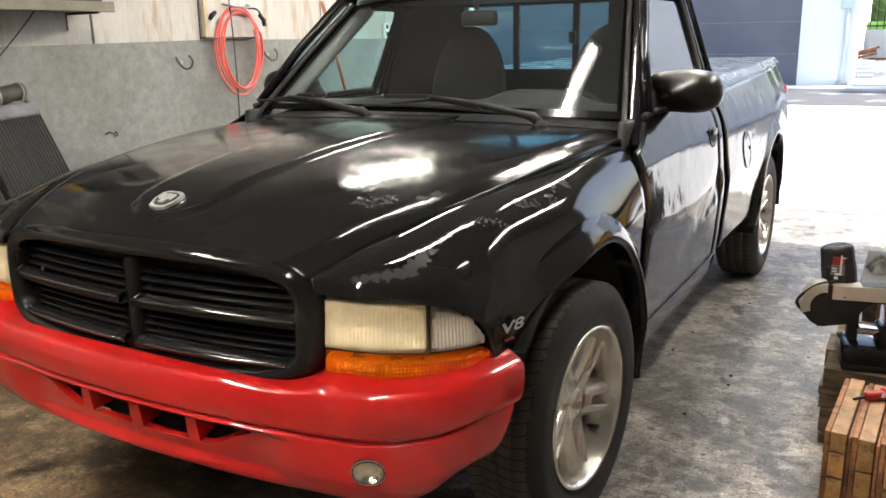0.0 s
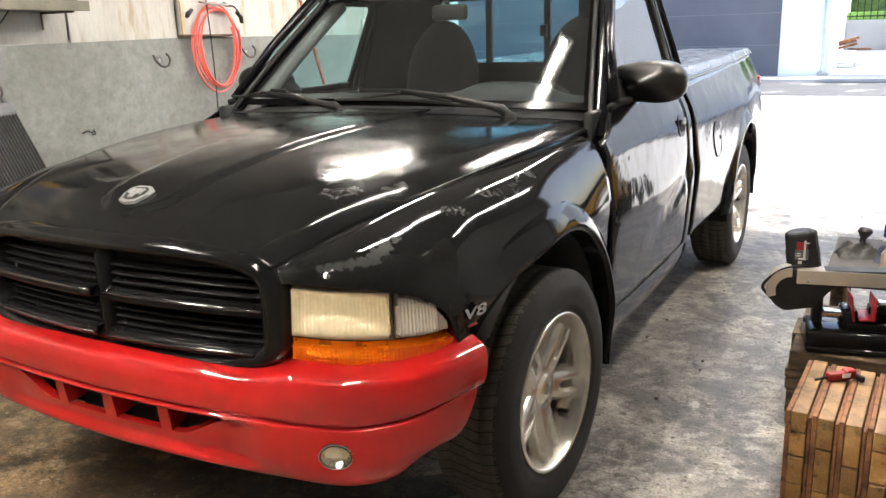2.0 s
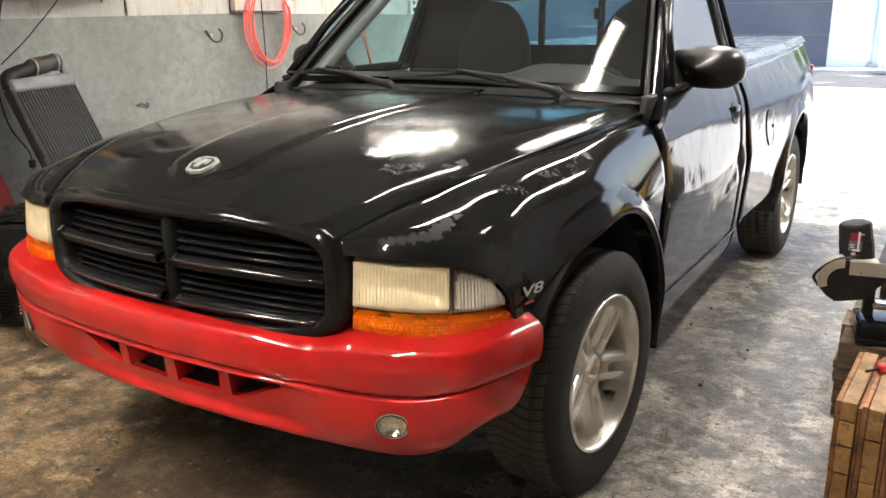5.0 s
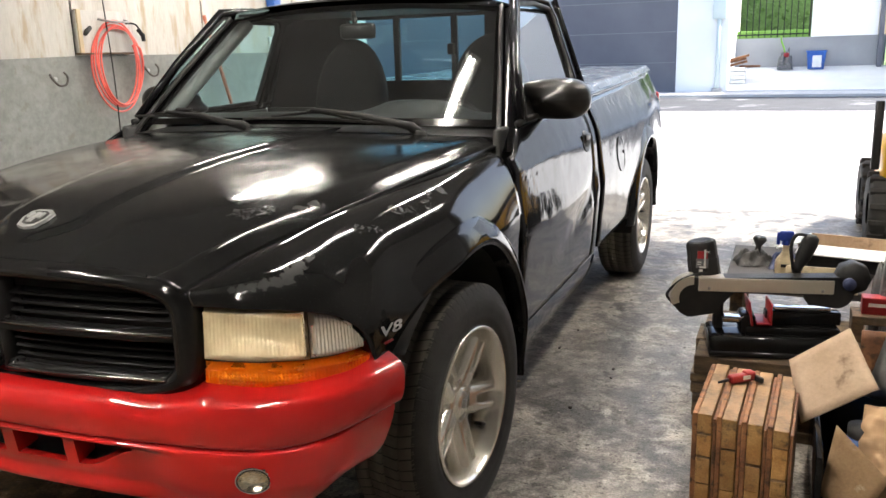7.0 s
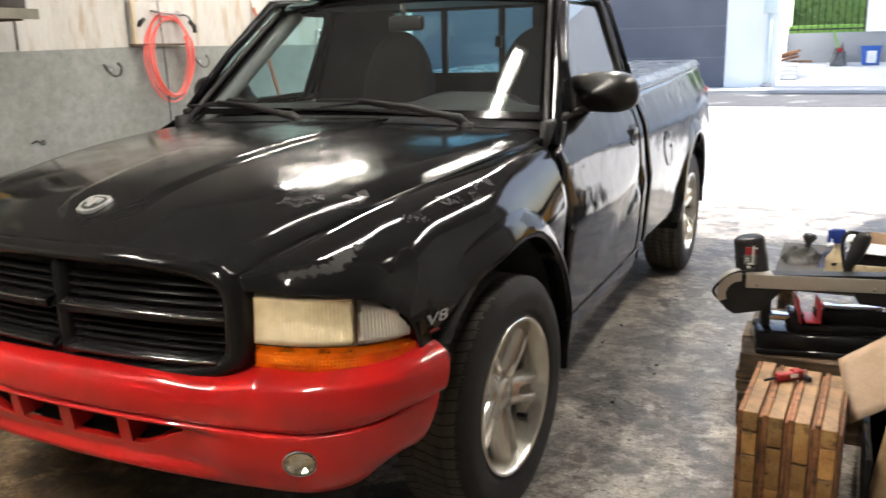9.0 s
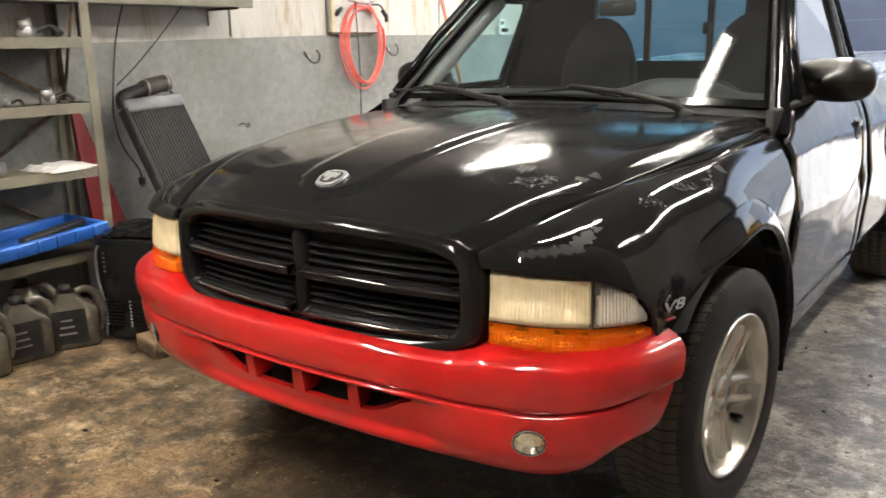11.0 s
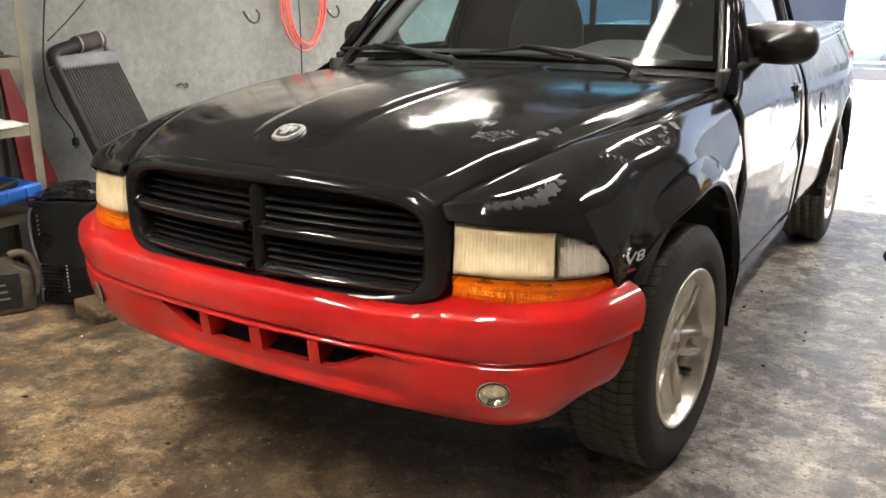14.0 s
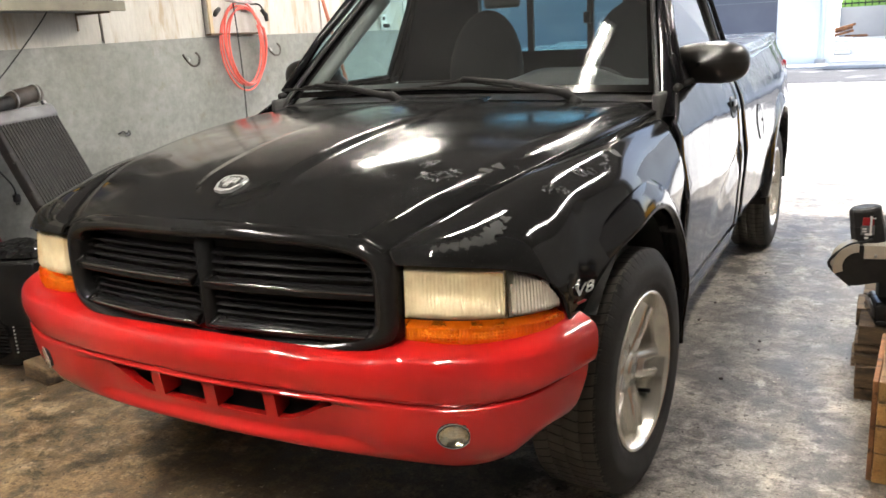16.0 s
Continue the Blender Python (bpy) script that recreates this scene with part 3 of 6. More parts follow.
def wing_at(t, s):
    r = table(WING, t)
    p0, p1, p2, p3 = r[0:3], r[3:6], r[6:9], r[9:12]
    if s <= 1:
        q = (1 - s) ** 3 * p0 + 3 * s * (1 - s) ** 2 * p1 + 3 * s * s * (1 - s) * p2 + s**3 * p3
        # the front edge is rolled outwards into a narrow lip over the lamp
        lip = smooth01(0.80, 0.97, s) * (1 - smooth01(0.28, 0.44, t)) * smooth01(0.08, 0.30, t)
        return tuple(q + 0.0065 * lip * np.array((0.30 + 0.5 * t, -0.95 + 0.9 * t, -0.2)))
    k = s - 1
    y = p3[1]
    zb = max(arch(y, 0, 0.57, 0.425, 0.44), 0.645 if y < -0.36 else 0.36)
    tip = np.array((p3[0] - 0.015, p3[1] + 0.03, p3[2] - 0.012))
    low = np.array((side(y, zb), y, min(zb, p3[2] - 0.005)))
    mixed = smooth01(-0.535, -0.485, y)
    low = tip * (1 - mixed) + low * mixed
    return tuple(p3 * (1 - k) + low * k)


wing_mesh = sheet(wing_at, span(0, 1, 90), span(0, 0.82, 18) + span(0.84, 1, 12) + [1.2, 1.4, 1.6, 1.8, 2.0])


def flare_strip(centre, a0, a1, front, back, top, n=48, ease=None):
    """The raised lip round a wheel opening."""
    prof = [(0.0, -0.035), (0.0, 0.014), (0.004, 0.023), (0.011, 0.027), (0.022, 0.025), (0.040, 0.018), (0.058, 0.010), (0.072, 0.0), (0.08, -0.008)]
    verts, faces = [], []
    for i in range(n + 1):
        a = radians(a0 + (a1 - a0) * i / n)
        cy, sz = math.cos(a), math.sin(a)
        ry = front if cy < 0 else back
        p = Vector((0, centre + ry * cy, AXLE + top * sz))
        nrm = Vector((0, cy / ry, sz / top)).normalized()
        lift = 0.25 + 0.75 * smooth01(ease[0], ease[1], a0 + (a1 - a0) * i / n) if ease else 1.0
        for r, out in prof:
            out = out * lift if out > 0 else out
            q = p + nrm * (r - 0.006)
            verts.append((side(q.y, 0.8) - 0.004 + out - 0.02 * smooth01(0.5, 0.30, q.z), q.y, q.z))
    k = len(prof)
    for i in range(n):
        for j in range(k - 1):
            faces.append((i * k + j, (i + 1) * k + j, (i + 1) * k + j + 1, i * k + j + 1))
    return verts, faces


def liner(centre, front, back, top, last=184):
    """The dark wheel housing behind an opening."""
    def at(a, x):
        cy, sz = math.cos(radians(a)), math.sin(radians(a))
        return (x, centre + (front if cy < 0 else back) * cy, AXLE + top * sz)
    ring = sheet(at, span(-4, last, 32), [0.45, 0.80, 0.862])
    fan = [(0.45, centre, AXLE)] + [at(a, 0.45) for a in span(-4, last, 32)]
    return join(ring, (fan, [(0, i, i + 1) for i in range(1, len(fan) - 1)]))


for mirror in (False, True):
    f = flip if mirror else (lambda p: p)
    fender = inward(part("front_fender", f(wing_mesh), "wing", truck, "black front wing with peeled clear coat"), 0.010)
    part("flare", f(flare_strip(0.0, 129, -10, 0.57, 0.425, 0.44, ease=(129, 100))), "black", fender)
    part("wheel_housing", f(liner(0.0, 0.57, 0.425, 0.44, 138)), "dark", fender)

# doors, sills, cab corners and bed sides share one side line
def side_sheet(y0, y1, low, high, n=24, m=28, curl=0.005):
    ys = span(y0, y1, n)
    def at(u, v):
        z = low(u) + (high(u) - low(u)) * v
        x = side(u, z)
        # the scallop above the sill, deepest towards the rear of the door
        e = curl * (smooth01(0.018, 0.0, u - y0) + smooth01(0.018, 0.0, y1 - u))
        # the long hollow that runs up to the rear of the door
        along = (u - 1.02) * 0.955 + (z - 0.60) * 0.30
        across = (z - 0.60) * 0.955 - (u - 1.02) * 0.30
        x -= 0.016 * math.exp(-((across / 0.055) ** 2)) * smooth01(-0.25, 0.30, along) * smooth01(1.60, 1.40, u)
        # a soft crease carried on from the wing
        x += 0.006 * math.exp(-(((z - 0.925 - 0.03 * (u - 0.42)) / 0.018) ** 2)) * smooth01(1.25, 0.6, u)
        return (x - e, u, z)
    return sheet(at, sorted(set(ys + [y0 + 0.006, y0 + 0.014, y1 - 0.014, y1 - 0.006])), span(0, 1, m))


BELT = lambda y: 1.055 + 0.02 * (y - 0.42) - 0.080 * smooth01(0.66, 0.424, y)
door_mesh = side_sheet(0.424, 1.452, lambda y: 0.425, BELT)
corner_mesh = side_sheet(1.460, 1.545, lambda y: 0.425, BELT, 4)
sill_mesh = side_sheet(0.40, 1.545, lambda y: 0.285, lambda y: 0.418, 12, 8, 0.004)
RAIL = lambda y: 1.078 + 0.024 * (y - 1.6)
bed_mesh = side_sheet(1.60, 3.80, lambda y: max(arch(y, REAR, 0.43, 0.43, 0.44), 0.43 if y < REAR else 0.46), RAIL, 60, 26)
for mirror in (False, True):
    f = flip if mirror else (lambda p: p)
    door = part("door", f(door_mesh), "black", truck, "glossy black side door")
    inward(door, 0.010)
    part("cab_corner", f(corner_mesh), "black", truck)
    part("sill", f(sill_mesh), "black", truck)
    bedside = inward(part("bed_side", f(bed_mesh), "black", truck, "glossy black cargo bed side"), 0.010)
    part("flare", f(flare_strip(REAR, 178, 2, 0.43, 0.43, 0.44)), "black", bedside)
    part("wheel_housing", f(liner(REAR, 0.43, 0.43, 0.44)), "dark", bedside)
    # door handle: a recess with a pull over it
    hy, hz = 1.36, 0.925
    hx = side(hy, hz)
    def oval(a, b, out, n=28):
        return [(side(hy, hz + b * math.sin(t)) + out, hy + a * math.cos(t), hz + b * math.sin(t)) for t in span(0, 2 * math.pi, n)[:-1]]
    handle = part("door_handle", f(join(slab(oval(0.058, 0.043, -0.004), 0.0065, (1, 0, 0)), boxp((hx + 0.004, hy + 0.002, hz + 0.016), (0.010, 0.084, 0.024), 0.004))), "satin", door, "black plastic door handle")
    part("handle_recess", f(slab(oval(0.046, 0.024, 0.0030), 0.0015, (1, 0, 0))), "dark", door, "", False)
    sharp(handle)
    # door mirror: a sail at the pillar, an arm and a rounded shell
    def shell(u, v):
        a = 2 * math.pi * v
        k = (1 - abs(2 * u - 1) ** 2.6) ** 0.5
        ca, sa = math.cos(a), math.sin(a)
        # taller outboard, drawn in towards the arm
        w = (0.105 if mirror else 0.158) * k
        h = (0.069 + 0.014 * ca) * k
        foot = 0.075 * max(0.0, -ca) * max(0.0, -sa) ** 0.5 * k
        return ((0.815 if mirror else 0.824) + w * math.copysign(abs(ca) ** 0.8, ca) - foot, 0.885 + 0.085 * (2 * u - 1) - 0.03 * ca, 1.122 + h * math.copysign(abs(sa) ** 0.8, sa) - (0.012 if sa < 0 else 0.004) * max(0, -ca))
    mirror_part = part("door_mirror", f(join(sheet(shell, span(0.002, 0.86, 14), span(0, 1, 36)), tube([(0.755, 0.86, 1.085), (0.80, 0.885, 1.092), (0.85, 0.90, 1.105)], [0.028, 0.030, 0.034], 14), slab([(0.785, 0.66, 1.062), (0.785, 0.86, 1.066), (0.735, 0.90, 1.16)], 0.018, (1, 0, 0)))), "satin", door, "black plastic door mirror")
    part("mirror_glass", f(sheet(lambda u, v: (0.848 + 0.105 * math.cos(2 * math.pi * v) * u, 0.942, 1.12 + 0.056 * math.sin(2 * math.pi * v) * u), [0.01, 1.0], span(0, 1, 24))), "chrome", door)
    sharp(mirror_part, 50)

# fuel flap on the driver's bed side
fy, fz = 2.02, 0.795
ring = [(side(fy, fz + 0.082 * math.sin(a)) + 0.002, fy + 0.08 * math.cos(a), fz + 0.082 * math.sin(a)) for a in span(0, 2 * math.pi, 32)]
bed_left = bpy.data.objects["bed_side"]
part("fuel_flap", slab([(p[0], p[1], p[2]) for p in ring[:-1]], 0.001, (1, 0, 0)), "black", bed_left, "round black fuel flap", False)
part("flap_gap", tube([(p[0] + 0.002, p[1], p[2]) for p in ring], 0.0006, 6, False), "trim", bed_left)
part("flap_knob", boxp((side(fy, fz) + 0.004, fy + 0.055, fz + 0.005), (0.005, 0.012, 0.018), 0.002), "dark", bed_left)

# cargo bed: tonneau, rails, tailgate, lamps
def tonneau_at(u, v):
    y = 1.59 + 2.22 * u
    x = (0.775 - 0.045 * smooth01(0.5, 1.0, u)) * (2 * v - 1)
    edge = max(abs(2 * v - 1), 0)
    return (x, y, RAIL(y) + 0.012 + 0.032 * (1 - smooth01(0.955, 1.0, edge) ** 2) - 0.02 * smooth01(0.985, 1.0, u))


tonneau = part("tonneau_cover", sheet(tonneau_at, span(0, 1, 24), sorted(set(span(0, 1, 20) + [0.005, 0.01, 0.015, 0.02, 0.98, 0.985, 0.99, 0.995]))), "cover", truck, "smooth grey hard cover over the cargo bed")
for sgn in (-1, 1):
    part("tonneau_edge", tube([(sgn * (side(y, RAIL(y)) - 0.012), y, RAIL(y) + 0.006) for y in span(1.60, 3.80, 16)], 0.013, 8), "gloss", tonneau)
part("tailgate", boxp((0, 3.80, 0.80), (1.44, 0.05, 0.62), 0.015), "black", truck)
part("rear_bumper", boxp((0, 3.86, 0.50), (1.46, 0.14, 0.12), 0.03), "chrome", truck)
for s in (-1, 1):
    part("tail_lamp", boxp((s * 0.742, 3.80, 0.87), (0.09, 0.05, 0.26), 0.02), "taillamp", truck, "red tail lamp")
part("underbody", join(boxp((0, 1.9, 0.42), (1.30, 4.0, 0.20), 0.03), boxp((0, 0.1, 0.55), (0.9, 1.2, 0.3), 0.05), boxp((0, 2.7, 0.72), (1.40, 2.1, 0.5)), boxp((0, 1.0, 0.40), (1.58, 1.0, 0.12)), boxp((0, 1.55, 0.75), (1.55, 0.06, 0.6))), "dark", truck)

# ---- cab above the belt ----
def glasshouse(y, z):
    return 0.795 - 0.36 * (z - 1.06)


def screen_at(u, v, grow=0.0):
    """Windscreen: u from cowl to roof, v from -1 to 1."""
    w = (0.735 + grow) * (1 - u) + (0.60 + grow) * u
    bow = v * v
    y = (0.535 + 0.085 * bow) * (1 - u) + (0.995 + 0.075 * bow) * u
    z = (1.058 - 0.012 * bow) * (1 - u) + (1.478 - 0.03 * bow) * u + 0.006 * math.sin(math.pi * u)
    return (w * v, y, z)


windscreen = part("windscreen", sheet(screen_at, span(0.0, 1, 12), span(-1, 1, 32)), "glass", truck, "dusty windscreen glass")
windscreen.visible_shadow = False
# black border of the screen, laid 4 mm over it
def border(u, v):
    p = screen_at(u, v)
    return (p[0], p[1] - 0.004, p[2] + 0.002)


part("screen_border", join(sheet(border, span(0, 1, 12), [-1.0, -0.965]), sheet(border, span(0, 1, 12), [0.965, 1.0]), sheet(border, [0.95, 1.0], span(-1, 1, 32)), sheet(border, [0.0, 0.05], span(-1, 1, 32))), "frit", windscreen)
for mirror in (False, True):
    f = flip if mirror else (lambda p: p)
    path = [Vector(screen_at(u, 1.0, 0.022)) + Vector((0, 0.012, 0.0)) for u in span(-0.15, 1.0, 14)]
    def pillar(i, a):
        p = path[i]
        c, s = math.cos(a), math.sin(a)
        return (p.x + 0.034 * math.copysign(abs(c) ** 0.8, c), p.y + 0.034 * math.copysign(abs(s) ** 0.8, s) + 0.01, p.z + 0.006 * s)
    part("windscreen_pillar", f(sheet(lambda i, a: pillar(int(i), a), list(range(15)), span(0, 2 * math.pi, 20))), "black", truck)
    if mirror:
        part("pillar_trim", f(tube([p + Vector((-0.042, 0.050, -0.012)) for p in path], 0.031, 12)), "trim_grey", truck, "grey inner pillar trim")
    # drip moulding along the pillar
    part("pillar_moulding", f(tube([p + Vector((-0.020, -0.030, 0.006)) for p in path], 0.009, 8)), "trim", truck)
    # side glass and its frame
    loop = [(0.68, 1.066), (1.0, 1.072), (1.46, 1.08), (1.485, 1.26), (1.50, 1.41), (1.48, 1.452), (1.28, 1.466), (1.065, 1.458), (0.835, 1.265)]
    glass = part("side_window", f(([(glasshouse(y, z), y, z) for y, z in loop], [tuple(range(len(loop)))])), "sideglass", truck, "tinted side window", False)
    glass.visible_shadow = False
    part("window_seal", f(tube([(glasshouse(y, z) + 0.006, y, z) for y, z in loop + loop[:1]], 0.011, 8)), "trim", truck)
    part("door_top_frame", f(tube([(glasshouse(y, z) + 0.004, y, z) for y, z in [(1.478, 1.06), (1.502, 1.26), (1.518, 1.42), (1.48, 1.482), (1.26, 1.492), (1.045, 1.480), (0.82, 1.27), (0.65, 1.07)]], 0.017, 10)), "black", truck)
    quad = lambda y, z: (glasshouse(y, z) + 0.012, y, z)
    part("rear_pillar", f(sheet(lambda u, v: quad(1.488 + 0.030 * u + (0.092 - 0.012 * u) * v, 1.05 + 0.44 * u), span(0, 1, 10), span(0, 1, 4))), "black", truck)
    part("rear_pillar_edge", f(tube([quad(1.582 + 0.018 * u, 1.05 + 0.44 * u) for u in span(0, 1, 8)], 0.016, 8)), "black", truck)
    part("sill_rubber", f(tube([(side(y, BELT(y)) + 0.0, y, BELT(y) + 0.004) for y in span(0.62, 1.45, 10)], 0.012, 8)), "trim", truck)


def roof_at(u, v):
    y = (1.0 + 0.075 * v * v) * (1 - u) + 1.61 * u
    return (0.668 * v, y, 1.487 - 0.02 * v**4 + 0.045 * math.sin(math.pi * min(1.0, 0.08 + 0.85 * u)) * (1 - v * v) ** 0.5 - 0.03 * abs(v) ** 8)


part("roof", sheet(roof_at, span(0, 1, 12), span(-1, 1, 24)), "black", truck)
# back wall of the cab with its three-part sliding window
BACK = 1.60
part("cab_back", join(boxp((0, BACK, 1.08), (1.46, 0.04, 0.18)), boxp((0, BACK, 1.478), (1.2, 0.04, 0.06)), *[slab([(s_ * 0.345, BACK - 0.02, 0.98), (s_ * 0.80, BACK - 0.02, 0.98), (s_ * 0.785, BACK - 0.02, 1.10), (s_ * 0.675, BACK - 0.02, 1.46), (s_ * 0.345, BACK - 0.02, 1.46)], 0.04, (0, 1, 0)) for s_ in (-1, 1)]), "cloth", truck, "", False)
rear_glass = part("rear_window", boxp((0, BACK, 1.31), (0.70, 0.005, 0.29)), "sideglass", truck, "tinted sliding rear window", False)
rear_glass.visible_shadow = False
for x_, w_ in ((-0.085, 0.03), (0.20, 0.03)):
    part("window_bar", boxp((x_, BACK - 0.012, 1.31), (w_, 0.02, 0.29), 0.003), "trim", rear_glass, "", False)
part("window_catch", boxp((0.19, BACK - 0.03, 1.305), (0.03, 0.03, 0.05), 0.004), "trim", rear_glass, "", False)

# cowl and wipers
part("cowl", sheet(lambda u, v: (0.75 * v, 0.50 + 0.075 * v * v + 0.13 * u, 1.040 - 0.022 * v * v + 0.012 * u), span(0, 1, 6), span(-1, 1, 24)), "trim", truck, "black plastic cowl under the windscreen")
for hub_at, knee, reach, tip_out, tip_in in (((0.487, 0.535, 1.030), (0.43, 0.525, 1.062), (0.085, 0.530, 1.112), (0.405, 0.535, 1.060), (-0.215, 0.545, 1.078)),
                                            ((-0.175, 0.535, 1.036), (-0.25, 0.535, 1.060), (-0.56, 0.550, 1.103), (-0.24, 0.550, 1.066), (-0.725, 0.565, 1.085))):
    base, knee, reach, tip_out, tip_in = (Vector(p) for p in (hub_at, knee, reach, tip_out, tip_in))
    arm = part("wiper", join(tube([base, base.lerp(knee, 0.5) + Vector((0, -0.004, 0.010)), knee, knee.lerp(reach, 0.45) + Vector((0, -0.004, 0.008)), reach, reach + Vector((-0.02, 0.004, -0.012))], [0.016, 0.017, 0.013, 0.010, 0.007, 0.005], 8),
                             moved(lathe([(-0.03, 0.0), (-0.03, 0.022), (0.012, 0.022), (0.016, 0.0)], 16), pose(base.x, base.y, base.z, 0, -75, 0))), "trim", truck, "black windscreen wiper")
    middle = tip_out.lerp(tip_in, 0.5)
    spine = [tip_out.lerp(tip_in, t) + Vector((0, 0, 0.010 * math.sin(math.pi * t))) for t in span(0, 1, 12)]
    part("wiper_blade", tube(spine, 0.0055, 6), "rubber", arm)
    part("blade_bridge", join(tube([tip_out.lerp(tip_in, 0.22) + Vector((0, 0, 0.012)), middle + Vector((0, -0.004, 0.034)), tip_out.lerp(tip_in, 0.8) + Vector((0, 0, 0.012))], 0.005, 6), boxp(tuple(middle + Vector((0, -0.004, 0.034))), (0.075, 0.014, 0.014), 0.005)), "trim", arm)

# ---- the face ----
def front_y(x, z):
    """The line of the nose: bowed in plan, leaning back above."""
    return -0.715 + 0.19 * x * x + 0.10 * (z - 0.72) ** 2 * 8 * (0.5 if z > 0.72 else 0.1)


def frame_at(a, q):
    """The rounded surround: a round the opening, q across its section."""
    n = 5.5
    c, s = math.cos(a), math.sin(a)
    k = (abs(c) ** n + abs(s) ** n) ** (-1 / n)
    ix, iz = 0.452 * k * c, 0.098 * k * s
    ox, oz = 0.512 * k * c, 0.141 * k * s
    t = q
    x = ix + (ox - ix) * t
    z = 0.724 + iz + (oz - iz) * t + 0.010 * (1 - x * x / 0.26) * (1 if s > 0 else -1.6)
    bulge = 0.026 * math.sin(math.pi * min(1, max(0, t))) ** 0.7 if 0 < t < 1 else 0
    back = 0.05 if t <= 0 else (0.035 if t >= 1 else 0)
    return (x, front_y(x, z) - bulge + back, z)


us = span(0, 2 * math.pi, 120)
grille = part("grille", sheet(frame_at, us, [0.0, 0.04, 0.15, 0.3, 0.5, 0.7, 0.85, 0.96, 1.0]), "gloss", truck, "glossy black crosshair grille")
# backing, post, bars and slats
part("grille_back", sheet(lambda u, v: (0.49 * u, front_y(0.49 * u, 0.72) + 0.075, 0.722 + 0.125 * v), span(-1, 1, 12), [-1, 1]), "dark", grille)


def bar(x0, x1, z, h, d, depth, tilt=0.0):
    def at(u, a):
        x = x0 + (x1 - x0) * u
        c, s = math.cos(a), math.sin(a)
        return (x, front_y(x, z) + depth + d * math.copysign(abs(c) ** 0.6, c), z + h * math.copysign(abs(s) ** 0.6, s) + tilt * c)
    v, fc = sheet(at, span(0, 1, 10), span(0, 2 * math.pi, 14))
    return v, fc + [tuple(range(14)), tuple(range(150, 164))]


for s in (-1, 1):
    for x0, x1 in ((0.01, 0.46),):
        for z in (0.757, 0.777, 0.798):
            part("slat", bar(s * x0, s * x1, z, 0.0035, 0.016, 0.03, 0.004), "slat", grille)
        for z in (0.655, 0.674, 0.693):
            part("slat", bar(s * x0, s * x1, z, 0.0035, 0.016, 0.03, 0.004), "slat", grille)
    part("crossbar", bar(s * 0.020, s * 0.465, 0.731, 0.013, 0.018, -0.001, 0.003), "slat", grille)
    part("lower_lip", bar(s * 0.020, s * 0.455, 0.633, 0.012, 0.018, 0.002, 0.003), "slat", grille)
for s in (-1, 1):
    for z0_, x1_ in ((0.737, 0.462), (0.632, 0.435)):
        lo_, hi_ = (0.024, x1_) if s > 0 else (-x1_, -0.024)
        line = lambda k: lo_ + (hi_ - lo_) * k / 10
        pts_ = [(lo_ + 0.022, front_y(lo_, z0_) - 0.010, z0_ + 0.014)]
        pts_ += [(line(k), front_y(line(k), z0_) - 0.018, z0_ + (0.004 if z0_ < 0.7 else -0.002) * (line(k) / x1_) ** 2) for k in range(11)]
        part("bar_edge", tube(pts_, 0.004, 10), "bright_edge", grille)
part("centre_post", join(moved(boxp((0, 0, 0), (0.040, 0.045, 0.225), 0.014), pose(0, -0.694, 0.722))), "slat", grille)

# emblem on the bonnet: a plain shield
ue = min(span(0, 0.3, 300), key=lambda u: abs(hood_at(u, 0.0)[1] + 0.578))
pa, pb = Vector(hood_at(ue - 0.02, 0.0)), Vector(hood_at(ue + 0.02, 0.0))
slope = math.degrees(math.atan2(pb.z - pa.z, pb.y - pa.y))
EM = Matrix.Translation((pa + pb) / 2) @ pose(0, 0, 0.001, slope, 0, 0) @ Matrix.Diagonal((1.0, 1.28, 1.0, 1.0))
part("emblem", moved(slab([(0.0, -0.034, 0), (0.026, -0.028, 0), (0.038, -0.004, 0), (0.036, 0.018, 0), (0.018, 0.026, 0), (-0.018, 0.026, 0), (-0.036, 0.018, 0), (-0.038, -0.004, 0), (-0.026, -0.028, 0)], 0.008), EM), "led", hood, "silver and red shield emblem", False)
part("emblem_field", moved(slab([(0.0, -0.025, 0.008), (0.019, -0.021, 0.008), (0.030, -0.003, 0.008), (0.028, 0.013, 0.008), (0.014, 0.019, 0.008), (-0.014, 0.019, 0.008), (-0.028, 0.013, 0.008), (-0.030, -0.003, 0.008), (-0.019, -0.021, 0.008)], 0.0015), EM), "dark", hood, "", False)
part("emblem_mark", moved(join(boxp((0, -0.004, 0.011), (0.014, 0.032, 0.005), 0.002), boxp((-0.016, 0.002, 0.011), (0.010, 0.018, 0.005), 0.002), boxp((0.016, 0.002, 0.011), (0.010, 0.018, 0.005), 0.002)), EM), "led", hood, "", False)

# headlights, built for the driver's side and mirrored
LAMP = [(0.0, 0.519, -0.680), (0.082, 0.600, -0.668), (0.145, 0.660, -0.650), (0.234, 0.738, -0.607), (0.302, 0.787, -0.560), (0.352, 0.809, -0.515), (0.388, 0.817, -0.480), (0.44, 0.822, -0.430)]


